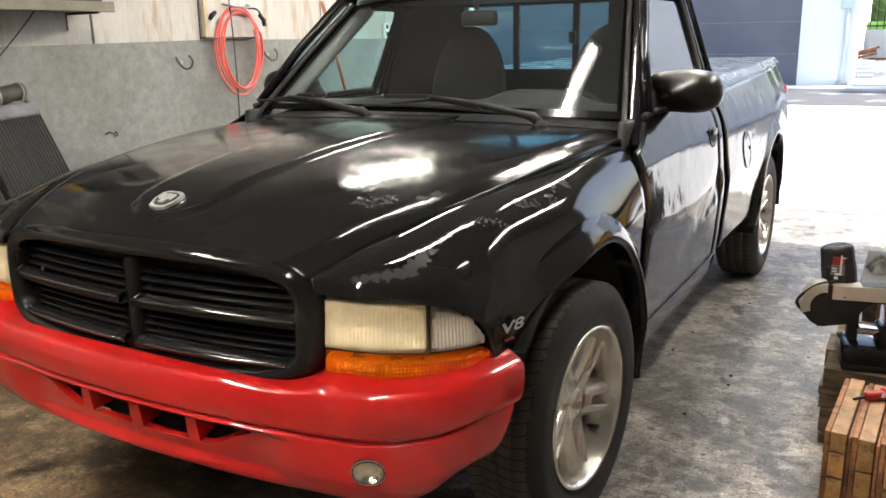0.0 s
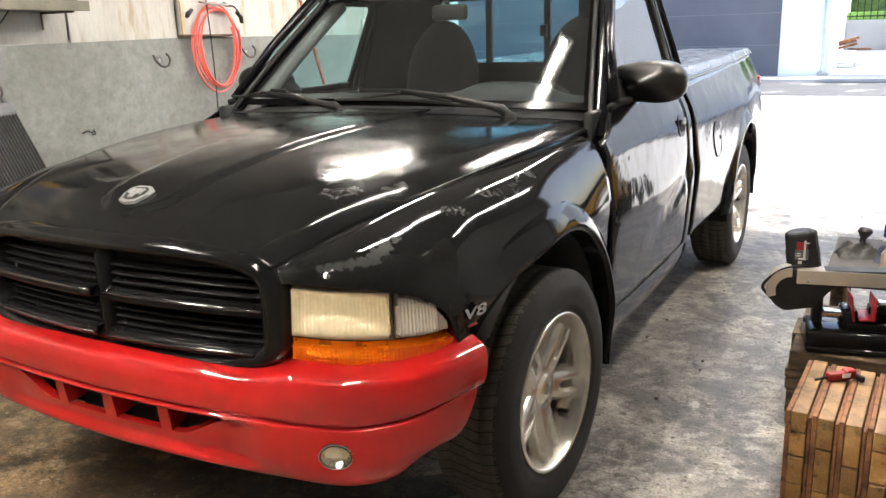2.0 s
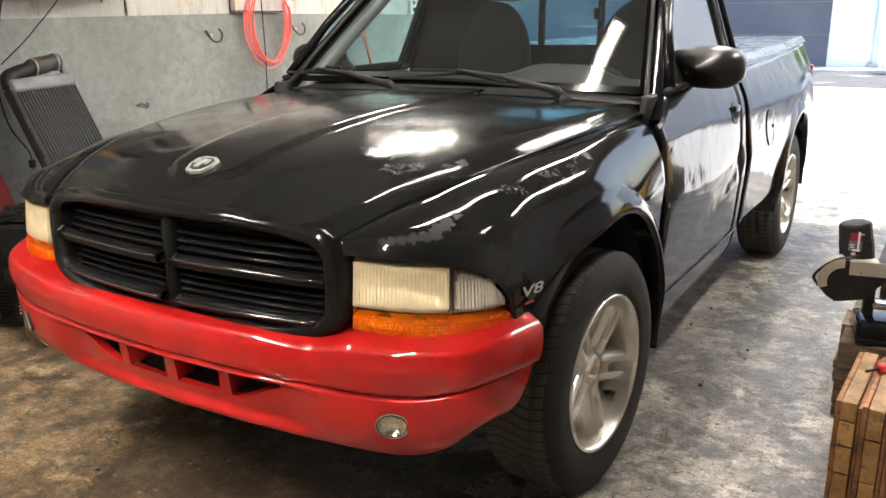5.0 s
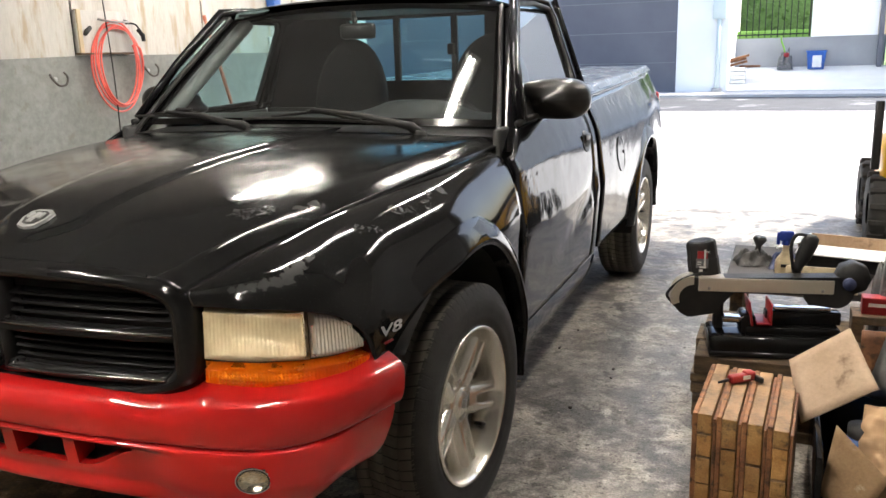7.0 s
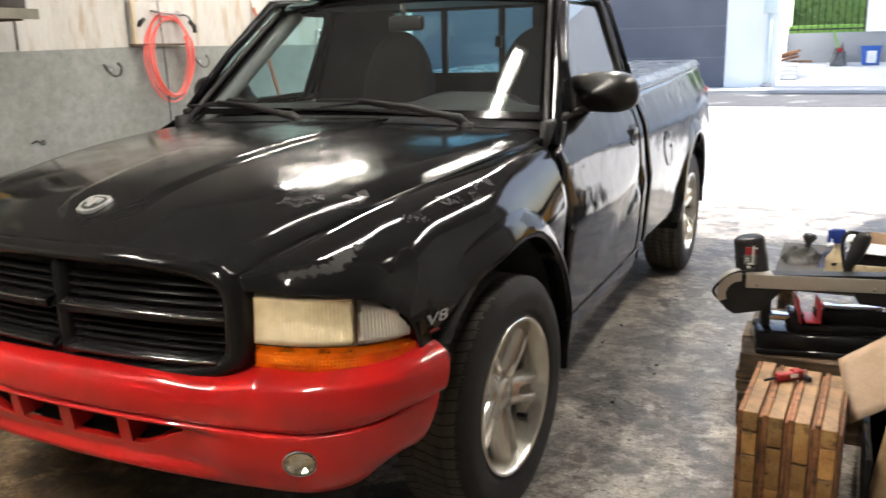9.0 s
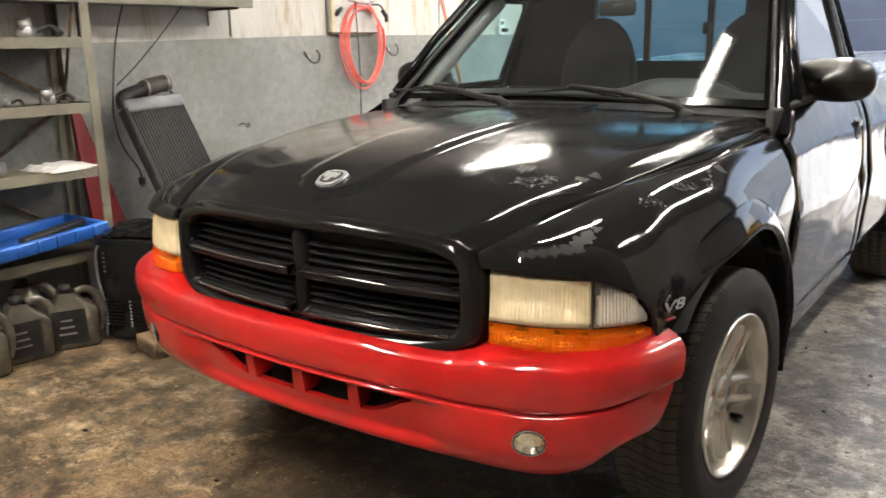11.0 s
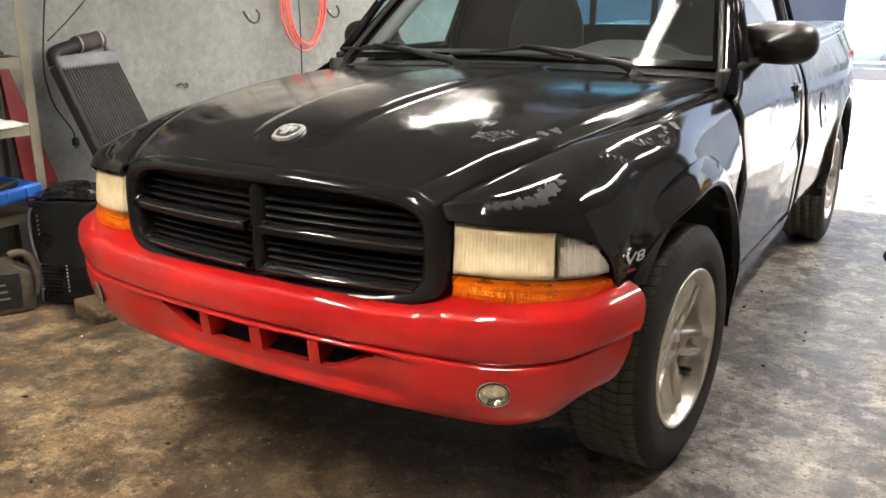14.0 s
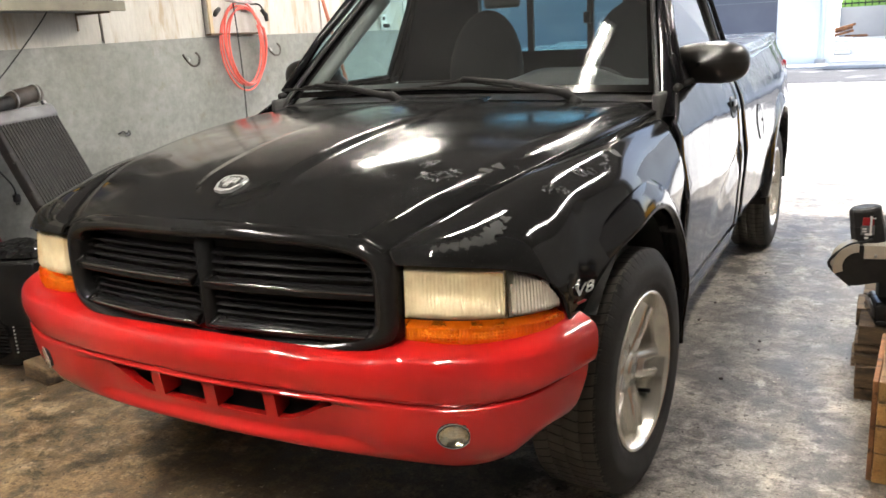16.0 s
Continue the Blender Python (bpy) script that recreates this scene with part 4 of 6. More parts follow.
def fluted(s0, s1, z0, z1, pitch, depth, bulge=0.010, facets=()):
    """Lamp glass along the plan line LAMP, with upright flutes and rounded borders."""
    n = int((s1 - s0) / pitch) * 6
    def at(u, v):
        s = s0 + (s1 - s0) * u
        x, y = table(LAMP, s)
        t = table(LAMP, min(0.44, s + 0.01)) - table(LAMP, max(0, s - 0.01))
        out = np.array((t[1], -t[0])) / np.hypot(*t)
        zb, zt = z0(u), z1(u)
        z = zb + (zt - zb) * v
        e, ev = min(u, 1 - u) * (s1 - s0), min(v, 1 - v) * (zt - zb)
        edge = (1 - smooth01(0, 0.013, e)) + (1 - smooth01(0, 0.011, ev))
        d = bulge - depth * abs(math.sin(math.pi * s / pitch)) * smooth01(0.0, 0.02, ev) - 0.026 * min(1.0, edge) - 0.10 * (z - 0.63)
        if any(a < s < b for a, b in facets):
            d -= 0.0016 * abs(math.sin(math.pi * v * 7)) * smooth01(0.0, 0.01, ev)
        return (x + out[0] * d, y + out[1] * d, z)
    if facets:
        return sheet(at, span(0, 1, n), span(0, 1, 56))
    return sheet(at, span(0, 1, n), [0, 0.02, 0.05, 0.09, 0.14, 0.25, 0.4, 0.55, 0.7, 0.8, 0.86, 0.91, 0.95, 0.98, 1])


lens = fluted(0.0, 0.2335, lambda u: 0.680, lambda u: 0.798 - 0.012 * u**2.5, 0.0085, 0.0011)
corner = fluted(0.2355, 0.366, lambda u: 0.682, lambda u: 0.6825 + 0.1025 * max(0.0, 1 - u**1.9) ** 0.6, 0.0075, 0.0034)
signal = fluted(0.0, 0.378, lambda u: 0.632 - 0.006 * math.sin(math.pi * min(1, 1.4 * u)) + 0.022 * u**4, lambda u: 0.677 + 0.004 * u, 0.0075, 0.0026, facets=((0.045, 0.125), (0.155, 0.235)))
for mirror in (False, True):
    f = flip if mirror else (lambda p: p)
    back = lambda a, d: (float(table(LAMP, a)[0]) - d * (0.25 + 1.3 * a), float(table(LAMP, a)[1]) + d * (1 - 0.9 * a / 0.44))
    lamp = part("headlight", f(sheet(lambda u, v: (*back(0.40 * u, 0.075), 0.622 + 0.172 * v * (1 - 0.60 * smooth01(0.6, 1.0, u))), span(0, 1, 24), span(0, 1, 4))), "trim", truck, "headlight with yellowed lens")
    # bowls behind the three lenses
    def bowl(a0, a1, z0, z1, deep, steps=0):
        def at(u, v):
            e = (1 - (2 * u - 1) ** 2) * (1 - (2 * v - 1) ** 2)
            a = a0 + (a1 - a0) * u
            d = 0.014 + deep * e ** 0.7 + (0.003 * math.sin(u * steps * math.pi) * math.sin(v * 5 * math.pi) if steps else 0)
            return (*back(a, d), z0 + (z1 - z0) * v)
        return sheet(at, span(0, 1, 40 if steps else 24), span(0, 1, 14))
    part("reflector", f(bowl(0.008, 0.228, 0.694, 0.785, 0.05)), "reflector", lamp)
    part("reflector", f(bowl(0.240, 0.335, 0.695, 0.755, 0.03, 16)), "reflector", lamp)
    part("reflector", f(bowl(0.008, 0.36, 0.642, 0.670, 0.02, 40)), "reflector", lamp)
    for n_, mesh_, mat_, lab_ in (("lens", lens, "lens", "yellowed fluted headlight lens"), ("corner_lens", corner, "clear", "clear fluted corner lens"), ("turn_signal", signal, "amber", "amber turn signal lens")):
        part(n_, f(mesh_), mat_, lamp, lab_).visible_shadow = False

def letters(text, size, m, material, parent, name, label, depth=0.002):
    cu = bpy.data.curves.new(name, "FONT")
    cu.offset = size * 0.022
    cu.body, cu.size, cu.extrude, cu.align_x, cu.align_y = text, size, depth, "CENTER", "CENTER"
    tmp = bpy.data.objects.new("tmp", cu)
    me = bpy.data.meshes.new_from_object(tmp)
    bpy.data.objects.remove(tmp)
    bpy.data.curves.remove(cu)
    me.name = name
    me.transform(m)
    me.materials.clear()
    me.materials.append(M[material])
    ob = new(name, me)
    ob.parent = parent
    if label:
        ob["label"] = label
    return ob


fl = bpy.data.objects["front_fender"]
bn = Vector((0.90, -0.42, 0.10)).normalized()
bx = Vector((-bn.y, bn.x, 0)).normalized()
by = bn.cross(bx)
turn = Matrix((bx, by, bn)).transposed().to_4x4()
BADGE = Vector((0.840, -0.444, 0.711))
letters("V8", 0.041, Matrix.Translation(BADGE) @ turn @ Matrix(((1.35, 0.25, 0, 0), (0.16, 0.8, 0, 0), (0, 0, 1, 0), (0, 0, 0, 1))), "chrome", fl, "badge", "silver V8 badge", 0.004)
part("badge_bar", moved(boxp((-0.008, 0, 0), (0.024, 0.005, 0.006), 0.002), Matrix.Translation(BADGE - by * 0.026) @ turn @ pose(0, 0, 0, 0, 0, 8)), "redplastic", fl, "red bar under the badge")

# ---- bumper ----
PLAN = [(0.0, 0.0, -0.782), (0.25, 0.25, -0.772), (0.45, 0.45, -0.752), (0.60, 0.60, -0.728), (0.72, 0.72, -0.690), (0.80, 0.795, -0.645), (0.90, 0.850, -0.565), (1.0, 0.882, -0.455)]
# height, distance in from the plan line
SECTION = [(0.0, 0.640, 0.115), (0.05, 0.634, 0.062), (0.11, 0.627, 0.032), (0.15, 0.619, 0.014), (0.19, 0.607, 0.005), (0.28, 0.575, 0.0), (0.36, 0.545, 0.004), (0.42, 0.522, 0.010), (0.45, 0.513, 0.015), (0.463, 0.510, 0.024), (0.477, 0.506, 0.024), (0.49, 0.503, 0.014),
           (0.56, 0.484, 0.012), (0.66, 0.45, 0.014), (0.76, 0.412, 0.021), (0.86, 0.375, 0.040), (0.93, 0.350, 0.062), (0.97, 0.338, 0.09), (1.0, 0.336, 0.15)]


def bumper_point(s, q):
    a = abs(s)
    e = a - smooth01(0.70, 1.0, a) * (0.025 * smooth01(0.1, 0.5, q) + 0.055 * smooth01(0.45, 1.0, q))
    x, y = table(PLAN, e)
    t = table(PLAN, min(1, e + 0.01)) - table(PLAN, max(0, e - 0.01))
    out = np.array((t[1], -t[0])) / np.hypot(*t)
    z, inset = table(SECTION, q)
    up = smooth01(0.62, 1.0, a)
    top = max(0.0, 1 - q / 0.45)
    z += 0.03 * up * top + 0.055 * up * smooth01(0.3, 0.5, q) * (1 - smooth01(0.5, 0.9, q)) + 0.085 * up * smooth01(0.5, 1.0, q)
    dip = (1 - smooth01(0.44, 0.58, a)) * top
    z -= 0.028 * dip
    inset += 0.020 * dip
    # the scoop in the lower valance
    scoop = (1 - smooth01(0.36, 0.50, a)) * smooth01(0.50, 0.58, q) * (1 - smooth01(0.80, 0.90, q))
    inset += 0.028 * scoop
    x, y = x - out[0] * inset, y - out[1] * inset
    return (-x if s < 0 else x, y, z)


SLOTS = [(-0.352, -0.198), (-0.165, -0.02), (0.02, 0.165), (0.198, 0.352)]
qs = sorted(set([r[0] for r in SECTION] + span(0, 1, 40) + [0.565, 0.735]))
ss = sorted(set(span(-1, 1, 130) + span(-0.70, -0.59, 16) + span(0.59, 0.70, 16) + [v for p in SLOTS for v in p]))
FOG_Q = 0.674
in_fog = lambda s, q: math.hypot((abs(s) - 0.648) * 1.0, (table(SECTION, q)[0] - table(SECTION, FOG_Q)[0]) / 0.84) < 0.0335
in_slot = lambda s, q: in_fog(s, q) or 0.565 < q < 0.735 and any(a < s < b for a, b in SLOTS)


def slot_foot(s):
    """The lower edge of the air slots, rising to a point at their outer ends."""
    return 0.735 - 0.150 * smooth01(0.20, 0.37, abs(s)) ** 1.3 * (1 - smooth01(0.39, 0.53, abs(s)))


def slotted(s, q):
    f_ = slot_foot(s)
    if 0.565 < q <= 0.735:
        q = 0.565 + (q - 0.565) * (f_ - 0.565) / 0.17
    elif 0.735 < q < 0.92:
        q = f_ + (q - 0.735) * (0.92 - f_) / 0.185
    return bumper_point(s, q)


bumper = part("front_bumper", sheet(slotted, ss, qs, in_slot), "red", truck, "glossy red front bumper")
for a, b in SLOTS:
    # slot walls run back and rise to a dark duct
    def wall(s, d):
        p = slotted(s, 0.735)
        return (p[0] * (1 - 0.05 * d), p[1] + 0.020 * d, p[2] + 0.001 * d)
    part("slot_floor", sheet(wall, span(a, b, 4), [0, 0.5, 1]), "red", bumper)
    for e in (a, b):
        lo_, hi_ = slotted(e, 0.735), slotted(e, 0.565)
        part("slot_side", ([lo_, hi_, (hi_[0] * 0.95, hi_[1] + 0.06, hi_[2]), (lo_[0] * 0.95, lo_[1] + 0.06, lo_[2] + 0.008)], [(0, 1, 2, 3)]), "red", bumper)
    part("slot_duct", boxp((0.5 * (a + b) * 0.93, -0.665 + 0.1 * (0.5 * (a + b)) ** 2, 0.455), (b - a + 0.02, 0.03, 0.11)), "dark", bumper)

# fog lamps set in the valance
for s in (-1, 1):
    fx, fyy, fzz = bumper_point(s * 0.648, 0.69)
    m = pose(fx, fyy - 0.006, fzz + 0.006, 0, 0, 0) @ pose(0, 0, 0, 8, 0, s * 27) @ Matrix.Scale(0.88, 4)
    part("fog_lamp", moved(lathe([(0.03, 0.0), (0.03, 0.038), (0.006, 0.041), (0.002, 0.039), (0.002, 0.0365)], 32), m @ pose(0, 0, 0, 0, 0, 90) @ Matrix.Diagonal((1, 1.0, 0.84, 1))), "trim", bumper, "small round clear fog lamp")
    part("fog_reflector", moved(lathe([(0.026, 0.0), (0.022, 0.006), (0.024, 0.012), (0.017, 0.018), (0.019, 0.024), (0.009, 0.030), (0.002, 0.0365)], 12), m @ pose(0, 0, 0, 0, 0, 90) @ Matrix.Diagonal((1, 1.0, 0.84, 1))), "mirror_bowl", bumper)
    part("fog_bezel", moved(tube([(0.003, 0.0405 * math.cos(a), 0.0405 * math.sin(a)) for a in span(0, 2 * math.pi, 32)], 0.0016, 8, False), m @ pose(0, 0, 0, 0, 0, 90) @ Matrix.Diagonal((1, 1.0, 0.84, 1))), "steel", bumper)
    g = part("fog_lens", moved(lathe([(-0.009, 0.0), (-0.008, 0.013), (-0.005, 0.026), (0.001, 0.036)], 24), m @ pose(0, 0, 0, 0, 0, 90) @ Matrix.Diagonal((1, 1.0, 0.84, 1))), "clearglass", bumper)
    g.visible_shadow = False

# ---- wheels ----
def tyre_mesh():
    half = 0.103
    n = 1120
    prof = [(-half + 0.012, 0.218), (-half + 0.003, 0.228), (-half - 0.004, 0.246), (-half - 0.0035, 0.250), (-half - 0.007, 0.268), (-half - 0.006, 0.292), (-half - 0.0045, 0.296), (-half + 0.003, 0.319), (-half + 0.014, 0.3325)]
    tread = []
    for c in (-0.066, -0.022, 0.022, 0.066):
        tread += [(c - 0.0185, 0.338), (c + 0.0185, 0.338), (c + 0.020, 0.333), (c + 0.024, 0.333)]
    prof = prof + tread[:-2] + [(-x, r) for x, r in prof[::-1]]
    verts, faces = [], []
    k = len(prof)
    for i in range(n):
        a = 2 * math.pi * i / n
        for j, (x, r) in enumerate(prof):
            if r >= 0.332 and i % 16 == 0:
                r -= 0.006
            b = a + (0.025 * math.sin(x * 40) if r > 0.32 else 0)
            verts.append((x, r * math.cos(b), r * math.sin(b)))
    for i in range(n):
        for j in range(k - 1):
            faces.append((i * k + j, ((i + 1) % n) * k + j, ((i + 1) % n) * k + j + 1, i * k + j + 1))
    return verts, faces


def rim_mesh():
    """Barrel, flange and hub, the face towards +x."""
    return join(lathe([(0.022, 0.190), (0.05, 0.195), (0.078, 0.203), (0.090, 0.208), (0.101, 0.2115), (0.105, 0.2155), (0.104, 0.220), (0.099, 0.223), (0.088, 0.222)], 72),
                lathe([(0.0, 0.0), (0.0, 0.078), (0.034, 0.086), (0.050, 0.082), (0.058, 0.072), (0.060, 0.045)], 48))


def spoke_mesh():
    """One broad spoke: a round-backed arm that parts into two ribs with a deep slot between them."""
    def at(u, v):
        r = 0.050 + (0.204 - 0.050) * u
        c = 2 * v - 1
        width = 0.049 + 0.005 * smooth01(0.0, 0.7, u) - 0.006 * smooth01(0.80, 1.0, u)
        crown = max(0.0, 1 - abs(c) ** 4.0) ** 0.6
        slot = smooth01(0.22, 0.42, u) * math.exp(-((c / (0.16 + 0.10 * u)) ** 4))
        end = smooth01(0.84, 1.0, u)
        x = 0.012 + 0.024 * u + 0.050 * crown - 0.085 * slot + 0.004 * math.sin(math.pi * u) - 0.030 * end * crown
        return (x, r, width * c)
    return sheet(at, span(0, 1, 26), [0, 0.01, 0.03, 0.06, 0.10, 0.15, 0.2, 0.25, 0.30, 0.34, 0.37, 0.40, 0.43, 0.46, 0.5, 0.54, 0.57, 0.60, 0.63, 0.66, 0.70, 0.75, 0.8, 0.85, 0.90, 0.94, 0.97, 0.99, 1.0])


rim_data = None
for wx, wy, turn in ((0.754, 0.028, 0), (0.752, REAR, 0), (-0.754, 0.028, 180), (-0.752, REAR, 180)):
    m = pose(wx, wy, HUB, -14 if wy < 1 else 25, 0, turn + (-4.0 if wy < 1 else 0))
    if rim_data is None:
        wheel = part("wheel", rim_mesh(), "alloy", truck, "five-spoke silver alloy wheel")
        rim_data = wheel.data
        tyre = part("tyre", tyre_mesh(), ["rubber", "tread"], wheel, "worn low-profile black tyre")
        tyre.data.polygons.foreach_set("material_index", [1 if all(math.hypot(*tyre.data.vertices[v].co[1:]) > 0.3325 for v in p.vertices) else 0 for p in tyre.data.polygons])
        cap = part("centre_cap", lathe([(0.055, 0.046), (0.063, 0.040), (0.068, 0.025), (0.069, 0.0)], 32), "alloy", wheel)
        mark = part("cap_mark", join(boxp((0.069, 0.008, 0), (0.003, 0.010, 0.024), 0.001), boxp((0.069, -0.008, 0), (0.003, 0.010, 0.024), 0.001)), "steel", wheel)
        valve = part("valve", join(tube([(0.04, 0.156, -0.085), (0.075, 0.150, -0.08)], [0.007, 0.005], 8), moved(lathe([(0.0, 0.0), (0.0, 0.008), (0.018, 0.006), (0.018, 0.0)], 10), pose(0.055, 0.153, -0.083))), "trim", wheel)
        disc = part("brake_disc", lathe([(-0.05, 0.0), (-0.05, 0.15), (-0.03, 0.15), (-0.03, 0.05), (-0.06, 0.05), (-0.06, 0.196)], 40), "dark", wheel)
        # deep half of the barrel, coloured dark to stand for shade between the spokes
        inner = part("inner_barrel", lathe([(-0.10, 0.213), (-0.09, 0.200), (0.0, 0.189), (0.021, 0.190)], 72), "grime", wheel, "inner rim, its grey darkened for the shade behind the spokes")
        kids = [tyre, cap, mark, valve, disc, inner]
        one = spoke_mesh()
        for k in range(5):
            kids.append(part("spoke", moved(one, pose(0, 0, 0, 72 * k, 0, 0)), "alloy", wheel))
    else:
        wheel = new("wheel", rim_data)
        wheel["label"] = "five-spoke silver alloy wheel"
        wheel.parent = truck
        for o in kids:
            c = new(o.name.split(".")[0], o.data)
            c.parent = wheel
            if o.get("label"):
                c["label"] = o["label"]
    wheel.matrix_local = m
    wheel.name = "wheel"

# ---- inside the cab ----
part("dashboard", sheet(lambda u, v: (0.70 * v, 0.62 + 0.06 * v * v + 0.30 * u, 1.045 + 0.03 * math.sin(math.pi * u) - 0.05 * smooth01(0.7, 1, u) + 0.012 * (1 - v * v) + 0.045 * math.exp(-(((0.70 * v - 0.36) / 0.17) ** 4)) * smooth01(0.25, 0.6, u)), span(0, 1, 14), span(-1, 1, 40)), "dash", truck, "grey plastic dashboard top")
part("dash_face", boxp((0, 0.93, 0.88), (1.4, 0.04, 0.30), 0.02), "dash", truck)
part("steering_wheel", moved(join(tube([(0, 0.19 * math.cos(a), 0.19 * math.sin(a)) for a in span(0, 2 * math.pi, 36)], 0.014, 8, False), boxp((0.0, 0, 0), (0.04, 0.14, 0.10), 0.02), boxp((0, 0.1, 0), (0.02, 0.17, 0.03), 0.008), boxp((0, -0.1, 0), (0.02, 0.17, 0.03), 0.008)), pose(0.37, 1.0, 0.93, 0, 0, 90) @ pose(0, 0, 0, 0, 25, 0)), "cloth", truck, "black steering wheel")


def seat_back(cx, w):
    def at(u, a):
        c, s = math.cos(a), math.sin(a)
        z = 0.62 + 0.74 * u
        k = 1.0 if u < 0.62 else math.sqrt(max(0.0, 1 - ((u - 0.62) / 0.38) ** 2.0))
        return (cx + w * k * math.copysign(abs(c) ** 0.55, c), 1.30 + 0.10 * u + 0.055 * max(0.3, k) * math.copysign(abs(s) ** 0.6, s), z)
    return sheet(at, span(0, 0.9, 18) + [0.93, 0.955, 0.972, 0.984, 0.992, 0.997, 1.0], span(0, 2 * math.pi, 28))


for cx in (-0.215, 0.44):
    part("seat", join(seat_back(cx, 0.175), boxp((cx, 1.10, 0.62), (0.46, 0.48, 0.16), 0.05)), "cloth", truck, "dark cloth bucket seat")
part("rear_view_mirror", join(boxp((0.065, 0.93, 1.378), (0.15, 0.03, 0.058), 0.014), tube([(0.05, 0.94, 1.40), (0.03, 0.965, 1.45)], 0.010)), "satin", truck, "black rear-view mirror")
part("headliner", boxp((0, 1.32, 1.466), (1.15, 0.5, 0.01)), "dash", truck, "", False)
part("cab_floor", boxp((0, 1.1, 0.50), (1.5, 0.9, 0.04)), "dark", truck)
for s in (-1, 1):
    part("door_card", boxp((s * 0.755, 1.0, 0.80), (0.03, 0.95, 0.50), 0.01), "dash", truck)

# ---- the workshop ----
WALL = -2.337
SPLIT = 1.335
TOP = 3.6
HIGH = 1.98
END = 5.0
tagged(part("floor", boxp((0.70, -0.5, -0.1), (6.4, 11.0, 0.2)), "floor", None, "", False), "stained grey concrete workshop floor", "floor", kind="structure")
tagged(part("ground", boxp((0, 150, -0.156), (700, 700, 0.3)), "ground", None, "", False), "pale sunlit concrete yard", "ground", kind="structure")
tagged(part("wall_west", slab([(WALL, -6.0, 0.0), (WALL, 5.0, 0.0), (WALL, 5.0, SPLIT), (WALL, 1.9, SPLIT), (WALL, -6.0, SPLIT - 0.16)], -0.2, (1, 0, 0)), "wall_low", None, "", False), "lower wall of scuffed grey-blue paint", "wall", kind="structure")
upper = tagged(part("wall_west_upper", boxp((WALL - 0.115, -0.5, (SPLIT + TOP) / 2), (0.2, 11.0, TOP - SPLIT)), "dark_board", None, "", False), "dirty off-white boards under dark bare wall", "wall", kind="structure")
for y0, w in ((-3.4, 1.19), (-2.2, 1.19), (-1.0, 1.19), (0.2, 0.90), (1.11, 0.77), (1.89, 1.19), (3.09, 1.19), (4.29, 0.7)):
    part("panel", boxp((WALL - 0.012, y0 + w / 2, (SPLIT - 0.18 + HIGH) / 2), (0.012, w - 0.006, HIGH - SPLIT + 0.17), 0.002), "wall_high", upper, "", False)
tagged(part("wall_east", boxp((4.0, -0.5, TOP / 2), (0.2, 11.0, TOP)), "wall_plain", None, "", False), "plain painted workshop wall", "wall", kind="structure")
tagged(part("wall_south", boxp((0.7, -6.1, TOP / 2), (6.6, 0.2, TOP)), "wall_plain", None, "", False), "plain painted wall behind the truck's nose", "wall", kind="structure")
tagged(part("wall_north", join(boxp((-2.20, END, TOP / 2), (0.25, 0.2, TOP)), boxp((3.75, END, TOP / 2), (0.5, 0.2, TOP)), boxp((0.7, END, 3.49), (5.7, 0.2, 0.22))), "wall_plain", None, "", False), "wall round the wide open workshop door", "wall", kind="structure")
tagged(part("ceiling", boxp((0.7, -0.5, TOP + 0.1), (6.6, 11.4, 0.2)), "ceiling", None, "", False), "pale boarded ceiling", "ceiling", kind="structure")


def shop_light(x, y, z, turn, length=1.2):
    t = thing("ceiling_light", "white twin-tube fluorescent shop light, switched on", "ceiling light", pose(x, y, z, 0, 0, turn), "ceiling lights")
    part("housing", join(boxp((0, 0, 0.045), (0.11, length + 0.06, 0.05), 0.006), boxp((0, length / 2 + 0.01, 0.01), (0.10, 0.03, 0.05), 0.004), boxp((0, -length / 2 - 0.01, 0.01), (0.10, 0.03, 0.05), 0.004)), "white", t, "", False)
    for s in (-1, 1):
        part("tube", tube([(s * 0.014, -length / 2, 0), (s * 0.014, length / 2, 0)], 0.009, 12), "tube", t)
    for s in (-1, 1):
        part("hanger", tube([(0, s * 0.4, 0.06), (0, s * 0.4, TOP - z)], 0.004, 6), "steel", t)
    return t


for l in ((0.21, 0.42, 2.75, -16, 1.2), (0.50, 2.50, 2.75, 0, 1.2), (-1.66, 2.75, 2.75, 0, 1.2), (1.85, 1.70, 2.75, 0, 1.8), (0.40, -2.70, 2.75, 0, 2.1), (-1.30, -2.1, 2.75, 0, 1.8)):
    shop_light(*l)

# ---- along the west wall ----
def bent(points, n=6):
    """A smooth path through points."""
    rows = [(i, *p) for i, p in enumerate(points)]
    return [tuple(table(rows, t)) for t in span(0, len(points) - 1, n * (len(points) - 1))]


